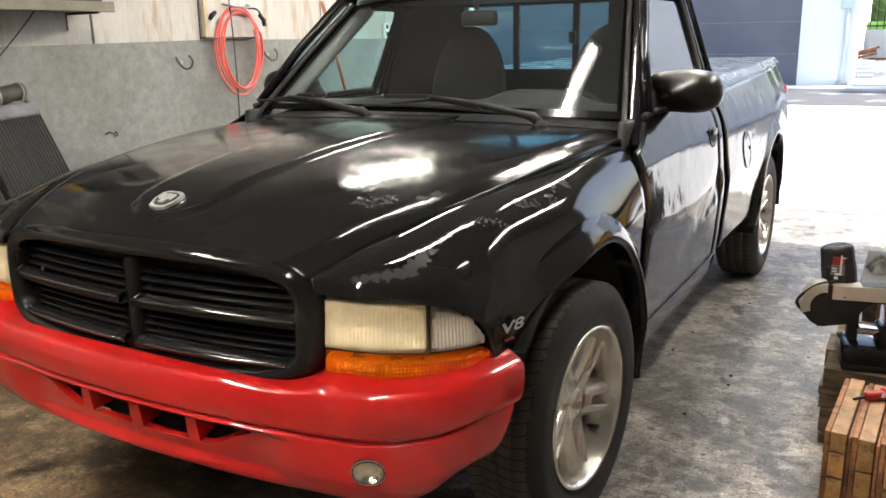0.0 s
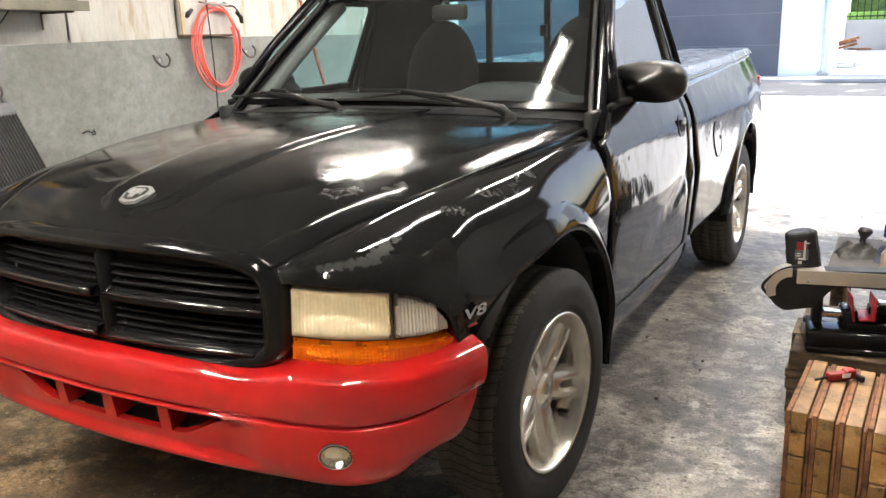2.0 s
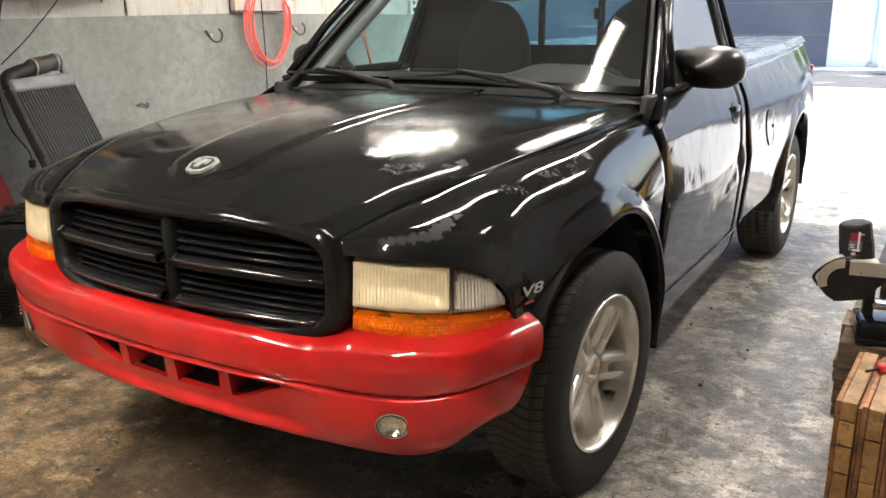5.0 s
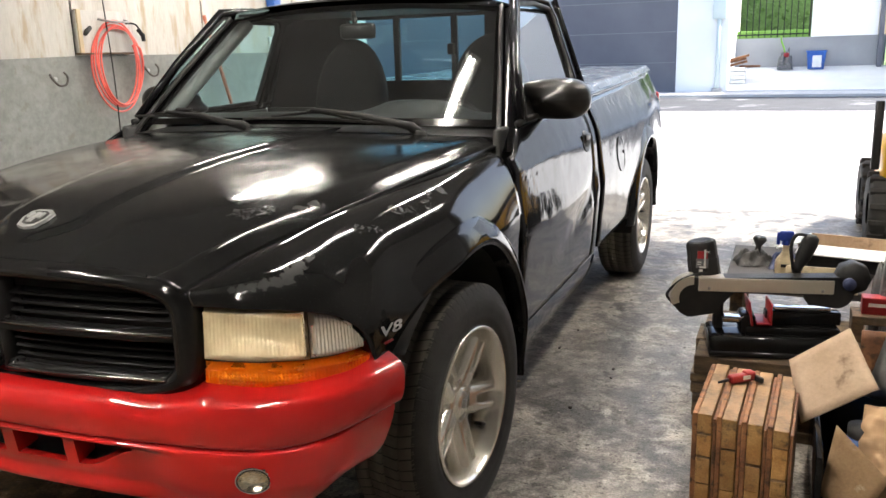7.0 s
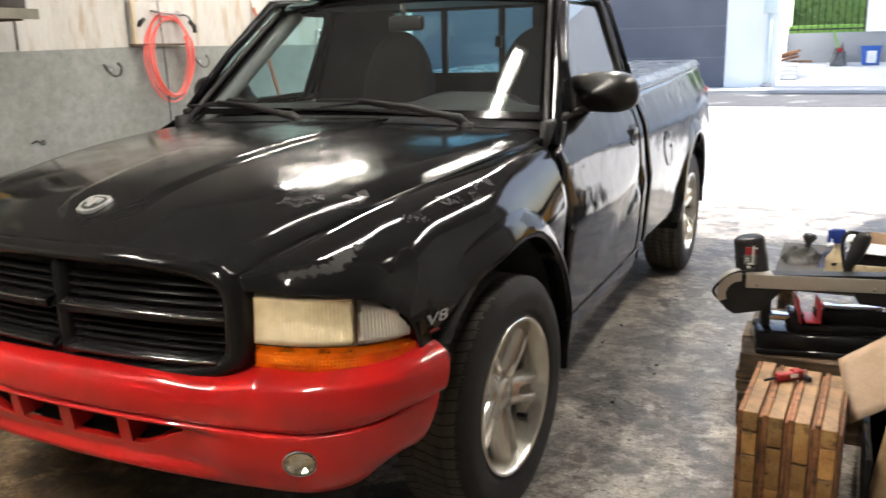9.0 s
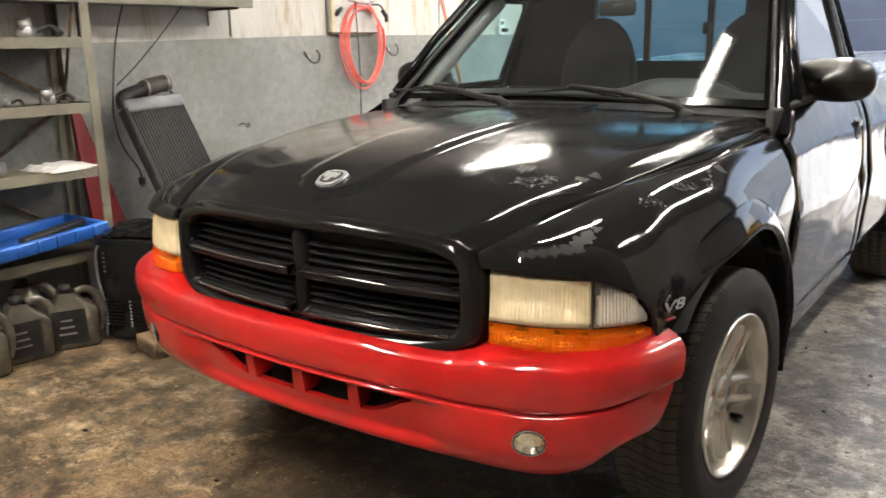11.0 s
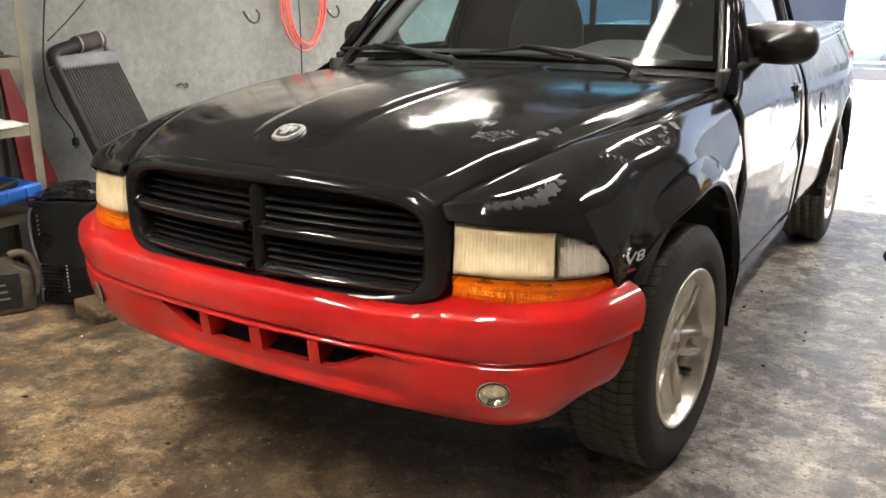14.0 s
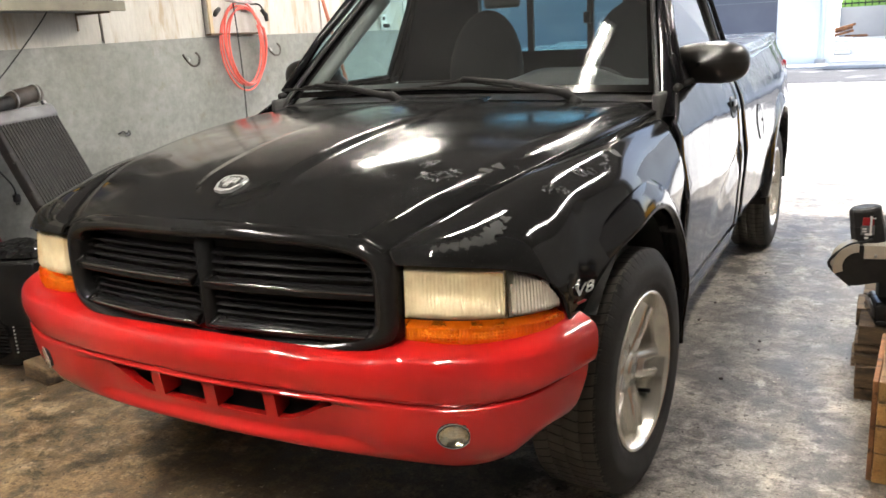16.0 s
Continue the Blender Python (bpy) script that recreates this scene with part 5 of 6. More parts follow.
def coil_hose():
    t = thing("coiled_hose", "coiled red air hose hanging on a wall board", "hose")
    path = []
    turns = 5
    for i in range(turns * 40 + 1):
        a = 2 * math.pi * i / 40 + 0.6
        k = i / 40
        ry = 0.175 + 0.028 * math.sin(k * 2.3) + 0.012 * k / turns
        rz = 0.245 + 0.018 * math.cos(k * 1.7)
        path.append((WALL + 0.035 + 0.010 * (k % 3) + 0.006 * math.sin(a * 2), 2.165 + ry * math.cos(a) + 0.012 * math.sin(k), 1.285 + rz * math.sin(a) - 0.02 * (k % 2)))
    part("hose", tube(path, 0.0058, 8), "hose", t, "glossy red rubber hose")
    part("coupling", tube([(WALL + 0.05, 1.965, 1.50), (WALL + 0.05, 1.93, 1.475), (WALL + 0.05, 1.915, 1.455)], [0.012, 0.016, 0.011]), "trim", t)
    part("coupling", tube([(WALL + 0.05, 2.36, 1.49), (WALL + 0.05, 2.40, 1.46), (WALL + 0.05, 2.405, 1.42)], [0.011, 0.016, 0.012]), "trim", t)
    part("tail", tube(bent([(WALL + 0.04, 2.27, 1.53), (WALL + 0.05, 2.34, 1.525), (WALL + 0.05, 2.39, 1.48)]), 0.006), "trim", t)


board = thing("hose_board", "whitewashed wooden board fixed to the wall", "board")
part("board", boxp((WALL + 0.010, 2.10, 1.475), (0.020, 0.43, 0.25), 0.003), "limewash", board, "", False)
part("batten", boxp((WALL + 0.016, 1.905, 1.475), (0.03, 0.030, 0.26), 0.003), "cream", board, "", False)
part("ledge", boxp((WALL + 0.02, 2.10, 1.347), (0.04, 0.44, 0.012), 0.002), "wood_dark", board, "", False)
part("bracket", tube(bent([(WALL + 0.02, 2.06, 1.55), (WALL + 0.09, 2.10, 1.535), (WALL + 0.09, 2.24, 1.535), (WALL + 0.02, 2.28, 1.55)]), 0.007), "steel", board)
coil_hose()


def wall_hook(y, z):
    t = thing("wall_hook", "rusty wire hook screwed into the wall", "hook", pose(WALL, y, z), "wall hooks")
    part("wire", tube(bent([(0.0, -0.035, 0.03), (0.03, -0.045, 0.0), (0.05, -0.02, -0.035), (0.055, 0.025, -0.03), (0.05, 0.045, 0.01), (0.045, 0.025, 0.04)]), 0.006), "pipe", t)
    part("plate", lathe([(0.0, 0.0), (0.0, 0.015), (0.006, 0.013), (0.007, 0.0)], 12), "steel", t)


wall_hook(1.70, 1.205)
wall_hook(2.47, 1.235)
clip = thing("cable_clip", "small dark wire clip on the wall", "clip", pose(WALL, 1.135, 0.834))
part("clip_wire", tube(bent([(0.0, -0.03, 0.0), (0.02, -0.01, 0.012), (0.025, 0.01, 0.0), (0.02, 0.03, 0.012), (0.02, 0.035, -0.008), (0.01, 0.02, -0.012)]), 0.004), "trim", clip)

for name, pts, r in (("hanging_cable", [(WALL + 0.03, 2.07, 2.2), (WALL + 0.05, 2.09, 1.6), (WALL + 0.06, 2.10, 1.2), (WALL + 0.04, 2.12, 0.85), (WALL + 0.03, 2.12, 0.5), (WALL + 0.03, 2.13, 0.02)], 0.004),
                     ("hanging_cable", [(-2.20, 0.80, 1.60), (-2.20, 0.73, 1.532), (-2.20, 0.62, 1.41), (-2.20, 0.42, 1.22), (-2.215, 0.28, 1.10)], 0.0032),
                     ("hanging_cable", [(-2.28, 0.43, 1.62), (-2.29, 0.42, 1.52), (-2.30, 0.36, 1.33), (-2.30, 0.315, 1.10), (-2.30, 0.30, 0.95), (-2.30, 0.33, 0.80), (-2.29, 0.40, 0.68), (-2.28, 0.405, 0.63)], 0.0042)):
    c = thing(name, "thin black cable hanging down the wall", "cable", None, "wall cables")
    part("cable", tube(bent(pts, 8), r), "trim", c)
    if r == 0.0042:
        part("plug", join(boxp((-2.28, 0.405, 0.615), (0.025, 0.03, 0.04), 0.006), boxp((-2.28, 0.40, 0.592), (0.003, 0.006, 0.02)), boxp((-2.28, 0.412, 0.592), (0.003, 0.006, 0.02))), "trim", c)

broom = thing("broom", "broom with a red-brown handle leaning on the wall", "broom")
part("handle", tube([(WALL + 0.04, 3.05, 1.60), (WALL + 0.16, 3.41, 0.20)], 0.013, 12), "handlewood", broom)
part("head", moved(boxp((0, 0, 0), (0.06, 0.30, 0.05), 0.01), pose(WALL + 0.16, 3.42, 0.185)), "wood_dark", broom)
part("bristles", moved(join(*[boxp((0.0, -0.13 + 0.0325 * k, -0.08), (0.05, 0.028, 0.13), 0.006) for k in range(9)]), pose(WALL + 0.16, 3.42, 0.16)), "card", broom)
outlet = thing("power_outlet", "white double power outlet on the wall", "outlet", pose(WALL, 3.92, 1.40))
part("plate", boxp((0.012, 0, 0), (0.024, 0.075, 0.12), 0.005), "white", outlet)
for z in (-0.028, 0.028):
    part("socket", boxp((0.024, 0, z), (0.006, 0.035, 0.03), 0.002), "trim", outlet)
part("plug", boxp((0.045, 0.01, -0.03), (0.04, 0.03, 0.03), 0.006), "trim", outlet)
note = thing("blue_box", "small blue plastic box on the wall", "box", pose(WALL + 0.05, 3.93, 1.74))
part("body", boxp((0, 0, 0), (0.08, 0.10, 0.10), 0.01), "blue", note)
part("lid", boxp((0, 0, 0.055), (0.085, 0.105, 0.012), 0.004), "white", note)

shelf = thing("wall_shelf", "grey wall shelf on steel brackets, dark underneath", "shelf")
part("board", boxp((WALL + 0.14, 0.22, 1.49), (0.27, 1.60, 0.03), 0.004), "tank", shelf, "", False)
part("lip", boxp((WALL + 0.275, 0.22, 1.495), (0.012, 1.62, 0.05), 0.003), "olive", shelf, "", False)
for y in (-0.30, 0.95):
    part("bracket", join(boxp((WALL + 0.13, y, 1.468), (0.25, 0.010, 0.012)), boxp((WALL + 0.003, y, 1.43), (0.006, 0.008, 0.09))), "wood_dark", shelf, "", False)
for y_, m_, lab_ in ((0.73, "tank", "dark paint tin standing on the wall shelf"), (0.345, "yellow", "yellow paint tin standing on the wall shelf"), (0.01, "white", "white paint tin standing on the wall shelf")):
    can = thing("paint_tin", lab_, "tin", pose(WALL + 0.17, y_, 1.506), "tins on the shelf")
    part("body", moved(lathe([(0, 0), (0, 0.055), (0.17, 0.055), (0.17, 0.05), (0.165, 0.05), (0.165, 0.0)], 28), pose(0, 0, 0, 0, -90, 0)), m_, can)
    part("rim", moved(lathe([(0.165, 0.058), (0.175, 0.058), (0.175, 0.05), (0.165, 0.05)], 28, True), pose(0, 0, 0, 0, -90, 0)), "steel", can)

# slotted-angle rack, its far end beside the intercooler
rack = thing("storage_rack", "olive slotted-steel storage rack with cluttered shelves", "rack")
RX0, RX1, RY0, RY1 = -2.32, -2.03, -0.95, 0.06
for x in (RX0, RX1):
    for y in (RY0, RY1):
        sx, sy = (1 if x == RX0 else -1), (1 if y == RY0 else -1)
        part("upright", join(boxp((x, y + sy * 0.019, 1.0), (0.004, 0.042, 2.0)), boxp((x + sx * 0.019, y, 1.0), (0.042, 0.004, 2.0))), "olive", rack, "", False)
for z in (0.36, 0.735, 1.02, 1.30, 1.62):
    part("shelf_board", join(boxp(((RX0 + RX1) / 2, (RY0 + RY1) / 2, z + 0.012), (RX1 - RX0 - 0.01, RY1 - RY0 - 0.01, 0.004)), boxp((RX1 - 0.004, (RY0 + RY1) / 2, z), (0.006, RY1 - RY0, 0.045)), boxp(((RX0 + RX1) / 2, RY1 - 0.004, z), (RX1 - RX0, 0.006, 0.045)), boxp((RX0 + 0.004, (RY0 + RY1) / 2, z), (0.006, RY1 - RY0, 0.045))), "olive", rack, "", False)
for a, b in (((RY0, 0.40), (RY1, 1.02)), ((RY1, 0.40), (RY0, 1.02)), ((RY0, 1.02), (RY1, 1.62)), ((RY1, 1.02), (RY0, 1.62))):
    part("brace", tube([(RX0 + 0.008, a[0], a[1]), (RX0 + 0.008, b[0], b[1])], 0.009, 6), "wood_dark", rack)
for y in (RY1 - 0.006,):
    part("brace", tube([(RX0 + 0.01, y, 1.02), (RX1 - 0.05, y, 1.62)], 0.008, 6), "wood_dark", rack)


def crumple(w, d, h, n, seed):
    noise.seed_set(seed)
    def at(u, v):
        e = (1 - abs(2 * u - 1) ** 4) * (1 - abs(2 * v - 1) ** 4)
        k = noise.noise(Vector((u * 5, v * 5, seed))) + 0.5 * noise.noise(Vector((u * 13, v * 13, seed + 3)))
        return ((u - 0.5) * w * (1 + 0.1 * k), (v - 0.5) * d * (1 + 0.08 * k), h * e * (0.6 + 0.5 * k) + 0.002)
    top = sheet(at, span(0, 1, n), span(0, 1, n))
    base = sheet(lambda u, v: ((u - 0.5) * w, (v - 0.5) * d, 0.0), [0, 1], [0, 1])
    return join(top, base)


cloth = thing("folded_cloth", "folded white cloth lying on the rack shelf", "cloth", pose(-2.14, -0.09, 0.753, 0, 0, 8))
part("cloth_layer", crumple(0.24, 0.26, 0.035, 24, 4), "white", cloth)
for y, z, s in ((-0.10, 1.036, 0.9), (-0.27, 1.036, 0.6), (-0.15, 1.316, 1.1), (-0.40, 0.753, 1.2), (-0.36, 1.036, 1.1), (-0.58, 1.316, 1.0)):
    t = thing("engine_part", "greasy small metal engine part on the rack", "engine part", pose(-2.16, y, z, 0, 0, 40 * y * 9), "parts on the rack")
    part("casting", join(boxp((0, 0, 0.025 * s), (0.10 * s, 0.07 * s, 0.05 * s), 0.012), moved(lathe([(0, 0), (0, 0.03 * s), (0.05 * s, 0.028 * s), (0.05 * s, 0.0)], 18), pose(0.02, 0.0, 0.03 * s, 0, -70, 0))), "steel", t)
    part("hose_stub", tube(bent([(0.0, 0.03 * s, 0.03 * s), (-0.04 * s, 0.07 * s, 0.05 * s), (-0.03, 0.12 * s, 0.02 * s)]), 0.010 * s), "trim", t)

# red triangular panel leaning behind the rack
red = thing("red_wedge", "tall red triangular plastic panel leaning on the wall", "panel")
part("panel", slab([(WALL + 0.12, 0.10, 0.004), (WALL + 0.12, 0.375, 0.004), (WALL + 0.03, 0.105, 1.02), (WALL + 0.03, 0.07, 1.02)], 0.025, (1, 0, 0)), "wedge", red, "", False)
part("cap", boxp((WALL + 0.05, 0.07, 1.03), (0.05, 0.12, 0.03), 0.006), "pipe", red)

# black louvred welder on the floor
weld = thing("welder", "black louvred steel welder case standing on the floor", "welder", pose(-1.76, -0.065, 0, 0, 0, 19))
part("case", boxp((0, 0.17, 0.235), (0.30, 0.36, 0.45), 0.012), "gloss", weld)
# small pale boxes on the front stand in for highlights on the louvres
for col in (-0.115, 0.01):
    for k in range(8):
        part("louvre", join(boxp((col + 0.045, -0.012, 0.075 + 0.016 * k), (0.085, 0.008, 0.006), 0.002)), "gloss", weld, "", False)
        part("louvre_glint", boxp((col - 0.003, -0.013, 0.075 + 0.016 * k), (0.005, 0.003, 0.005)), "white", weld, "", False)
for k in range(5):
    part("louvre_glint", boxp((-0.105, -0.013, 0.32 + 0.02 * k), (0.006, 0.003, 0.007)), "steel", weld, "", False)
part("lead", tube(bent([(-0.10, 0.05, 0.465), (-0.135, -0.015, 0.42), (-0.14, -0.02, 0.30), (-0.12, -0.02, 0.17), (-0.125, -0.02, 0.02)]), 0.005), "tank", weld)
rag = thing("dark_bag", "crumpled dark plastic bag on top of the welder", "bag", pose(-1.84, 0.10, 0.466, 0, 0, 25))
part("bag", crumple(0.34, 0.30, 0.05, 26, 9), "gloss", rag)
bag2 = thing("black_bag", "shiny black plastic bag beside the welder", "bag", pose(-1.52, 0.10, 0.0))
part("bag", crumple(0.26, 0.34, 0.44, 28, 12), "gloss", bag2)
blockw = thing("wood_block", "dirty wooden block on the floor", "wood block", pose(-1.55, -0.09, 0.0, 0, 0, -12))
part("block", boxp((0, 0, 0.035), (0.20, 0.11, 0.07), 0.008), "wood_dark", blockw)

# charge-air cooler leaning between the welder's bag and the wall
cooler = thing("intercooler", "old finned intercooler with a rubber elbow, leaning on the wall", "intercooler", pose(-1.93, 0.475, 0.53, 0, -29, 0) @ pose(0, 0, 0, 3, 0, 0))
part("core", boxp((0, 0, 0.27), (0.05, 0.32, 0.48), 0.004), "dark", cooler)
for k in range(19):
    part("fin", boxp((0.028, -0.152 + 0.0169 * k, 0.275), (0.010, 0.006, 0.46), 0.002), "core", cooler)
part("top_tank", join(boxp((0, 0.0, 0.535), (0.075, 0.34, 0.075), 0.018), boxp((0, 0.15, 0.585), (0.02, 0.02, 0.03), 0.003)), "tank", cooler)
part("side_rail", join(boxp((0, -0.172, 0.27), (0.06, 0.024, 0.52), 0.004), boxp((0.03, -0.185, 0.34), (0.02, 0.02, 0.05), 0.004), boxp((0.02, -0.185, 0.13), (0.03, 0.02, 0.07), 0.004)), "dark", cooler)
part("bottom_tank", boxp((0, 0, 0.03), (0.075, 0.34, 0.05), 0.018), "tank", cooler)
part("elbow", tube(bent([(-0.01, -0.15, 0.54), (0.0, -0.145, 0.585), (0.0, -0.10, 0.605), (0.0, 0.0, 0.625)]), [0.034] * 19, 16), "trim", cooler, "black rubber elbow")
part("boot", tube([(0.0, -0.02, 0.622), (0.0, 0.0, 0.626), (0.0, 0.03, 0.632), (0.0, 0.075, 0.638), (0.0, 0.085, 0.640), (0.0, 0.13, 0.645), (0.0, 0.145, 0.647)], [0.036, 0.041, 0.043, 0.041, 0.039, 0.042, 0.041], 20), "pipe", cooler, "brown rubber hose end")
for y in (0.0, 0.125):
    part("clamp", moved(lathe([(-0.005, 0.043), (-0.005, 0.045), (0.005, 0.045), (0.005, 0.043)], 28, True), pose(0, y, 0.627 + 0.14 * y, 0, 0, 90)), "steel", cooler)


# oil jugs and the blue tray in front of the rack
def oil_jug(x, y, turn, lean=0):
    t = thing("oil_jug", "silver-grey plastic oil jug with a moulded handle", "oil jug", pose(x, y, 0, lean, 0, turn), "oil jugs")
    def body(u, a):
        c, s = math.cos(a), math.sin(a)
        k = 1.0 if u < 0.62 else 1 - 0.62 * smooth01(0.62, 1.0, u)
        lift = 0.012 * smooth01(0.06, 0.0, u)
        return ((0.105 * k - lift) * math.copysign(abs(c) ** 0.45, c) - 0.02 * smooth01(0.6, 1, u), (0.06 * (0.6 + 0.4 * k) - lift) * math.copysign(abs(s) ** 0.45, s), 0.25 * u)
    part("body", join(sheet(body, span(0, 1, 20), span(0, 2 * math.pi, 32)), slab([(0.09 * math.cos(a), 0.05 * math.sin(a), 0.0) for a in span(0, 2 * math.pi, 16)[:-1]], 0.002)), "silver", t)
    part("handle", tube(bent([(0.02, 0, 0.245), (0.07, 0, 0.25), (0.112, 0, 0.20), (0.118, 0, 0.12), (0.10, 0, 0.06)]), 0.017, 12), "silver", t)
    part("cap", moved(lathe([(0, 0.0), (0, 0.024), (0.03, 0.023), (0.032, 0.0)], 20), pose(-0.022, 0, 0.248, 0, -90, 0)), "trim", t)
    part("sticker", boxp((-0.02, -0.0605, 0.105), (0.14, 0.003, 0.15)), "trim", t, "dark printed label", False)
    for k in range(3):
        part("label_bar", boxp((-0.03, -0.063, 0.075 + 0.03 * k), (0.07 - 0.012 * k, 0.002, 0.008)), "steel", t, "", False)


oil_jug(-1.93, -0.24, 62)
oil_jug(-1.95, -0.45, 80)
oil_jug(-1.90, -0.66, 70)
oil_jug(-2.17, -0.30, 40)
tray = thing("blue_tray", "blue plastic tool tray with a dark bar across it", "tray", pose(-2.08, -0.17, 0.385, 3, 2, 4))
part("floor", boxp((-0.035, -0.12, 0.071), (0.29, 0.56, 0.012), 0.004), "blue", tray)
part("rim", join(boxp((0.11, -0.12, 0.095), (0.03, 0.58, 0.06), 0.010), boxp((-0.18, -0.12, 0.095), (0.03, 0.58, 0.06), 0.010), boxp((-0.035, 0.155, 0.095), (0.30, 0.03, 0.06), 0.010), boxp((-0.035, -0.395, 0.095), (0.30, 0.03, 0.06), 0.010)), "blue", tray)
for k in range(6):
    part("rib", boxp((0.128, -0.36 + 0.09 * k, 0.095), (0.010, 0.014, 0.05), 0.003), "blue", tray)
part("bar", boxp((0.02, -0.05, 0.118), (0.05, 0.34, 0.024), 0.004, Matrix.Rotation(radians(12), 4, "Z")), "trim", tray)

# boxes crowding the wall shelf
for y_, w_, h_, m_, lab_ in ((0.90, 0.17, 0.30, "pipe", "dark brown storage box on the wall shelf"), (0.53, 0.22, 0.38, "dark", "black storage box on the wall shelf"), (0.18, 0.18, 0.26, "navy", "dark blue storage box on the wall shelf"), (-0.21, 0.26, 0.36, "tank", "grey storage box on the wall shelf")):
    t = thing("storage_box", lab_, "box", pose(WALL + 0.14, y_, 1.506, 0, 0, 2), "boxes on the shelf")
    part("body", boxp((0, 0, h_ / 2 - 0.012), (0.22, w_, h_ - 0.024), 0.006), m_, t)
    part("lid", boxp((0, 0, h_ - 0.010), (0.23, w_ + 0.01, 0.022), 0.004), m_, t)

# ---- bench clutter on the truck's driver side ----
def crib(x0, x1, y0, y1, top):
    t = thing("timber_crib", "stack of dark weathered timbers used as a low stand", "timber stand")
    rnd = random.Random(5)
    z = 0.0
    layer = 0
    while z < top - 0.002:
        h = min(top - z, rnd.uniform(0.030, 0.052))
        if top - z - h < 0.02:
            h = top - z
        n = 3 if layer % 2 else 4
        for j in range(n):
            hh = h - rnd.uniform(0.001, 0.006) * (z + h < top - 0.002)
            turn_ = Matrix.Rotation(radians(rnd.uniform(-1.2, 1.2)), 4, "Z")
            if layer % 2:
                c, d = ((x0 + x1) / 2 + rnd.uniform(-0.012, 0.012), y0 + (y1 - y0) * (j + 0.5) / n, z + hh / 2), (x1 - x0 - rnd.uniform(0, 0.02), (y1 - y0) / n - rnd.uniform(0.006, 0.02), hh)
            else:
                c, d = (x0 + (x1 - x0) * (j + 0.5) / n, (y0 + y1) / 2 + rnd.uniform(-0.015, 0.01), z + hh / 2), ((x1 - x0) / n - rnd.uniform(0.006, 0.02), y1 - y0, hh)
            part("timber", boxp((0, 0, 0), d, 0.004, Matrix.Translation(c) @ turn_), "wood_dark", t, "", False)
        z += h
        layer += 1


crib(1.345, 1.95, 0.80, 1.36, 0.262)

# four sandwiches of lumber between plywood, set on edge
TOPZ = 0.30
for k in range(4):
    t = thing("lumber_stack", "oil-stained lumber and plywood sandwich standing on edge", "lumber", pose(1.425 + 0.066 * k, 0.46, 0, 0, 0, -2.5), "lumber panels")
    rnd = random.Random(40 + k)
    part("plywood", boxp((0.0, 0.0 - 0.014 * k, TOPZ / 2 - 0.002), (0.014, 0.40, TOPZ - 0.004 + 0.004 * k), 0.003), "ply", t, "", False)
    part("plywood", boxp((0.0535, -0.006 - 0.014 * k, TOPZ / 2 - 0.006), (0.009, 0.40, TOPZ - 0.012), 0.002), "ply", t, "", False)
    z = 0.0
    while z < TOPZ - 0.02:
        h = min(TOPZ - z, 0.06 + 0.07 * rnd.random())
        if TOPZ - z - h < 0.03:
            h = TOPZ - z
        part("lumber", boxp((0.0275, -0.004 - 0.014 * k - 0.01 * rnd.random(), z + h / 2), (0.039, 0.395 + 0.012 * rnd.random(), h - 0.003), 0.003), "wood", t, "", False)
        z += h

tool = thing("red_tool", "small red plastic power tool with a black bit", "power tool", pose(1.52, 0.52, TOPZ + 0.013, 0, 0, 40) @ Matrix.Scale(0.82, 4))
part("body", join(boxp((0, 0, 0), (0.10, 0.032, 0.030), 0.008), boxp((0.035, 0.0, 0.005), (0.04, 0.038, 0.034), 0.008)), "redplastic", tool)
part("bit", tube([(-0.05, 0, 0), (-0.095, 0.0, -0.005)], [0.006, 0.004], 8), "trim", tool)
part("trigger", boxp((0.055, -0.03, -0.002), (0.016, 0.045, 0.022), 0.005), "trim", tool)
part("sticker", boxp((0.012, -0.0205, 0.006), (0.03, 0.003, 0.014)), "white", tool, "", False)


def sheet_thing(name, label, category, corners, depth, material):
    """A stiff sheet through four corners, with thickness."""
    t = thing(name, label, category)
    a, b, c, d = (Vector(p) for p in corners)
    nrm = (b - a).cross(d - a).normalized()
    noise.seed_set(len(name))
    def at(u, v):
        p = a.lerp(b, u).lerp(d.lerp(c, u), v)
        return p + nrm * (0.004 * noise.noise(Vector((u * 2, v * 2, 1.0))))
    front = sheet(at, span(0, 1, 8), span(0, 1, 8))
    ob = thick(part("sheet", front, material, t), depth, 0.0)
    return t


sheet_thing("cardboard_sheet", "worn cardboard sheet propped on the lumber", "cardboard", [(1.652, 0.60, 0.355), (1.693, 0.45, 0.223), (1.882, 0.45, 0.352), (1.809, 0.60, 0.472)], 0.006, "card")
sheet_thing("plywood_offcut", "scuffed plywood offcut leaning in the clutter", "plywood", [(1.775, 0.31, 0.292), (1.742, 0.24, 0.12), (1.83, 0.20, 0.07), (1.905, 0.27, 0.17)], 0.010, "offcut")
sheet_thing("plywood_board", "brown plywood board standing behind the cardboard", "plywood", [(1.86, 0.80, 0.20), (1.86, 0.82, 0.40), (2.18, 0.82, 0.40), (2.18, 0.80, 0.20)], 0.012, "ply")
sheet_thing("metal_plate", "plain grey metal plate leaning upright", "metal plate", [(1.86, 0.62, 0.26), (1.94, 0.66, 0.56), (2.10, 0.62, 0.55), (2.06, 0.58, 0.26)], 0.006, "steel")
kraft = thing("kraft_paper", "crumpled brown kraft paper", "paper", pose(1.945, 0.35, 0.20, 55, 0, -10))
part("paper_fold", crumple(0.22, 0.26, 0.06, 34, 21), "paper", kraft)

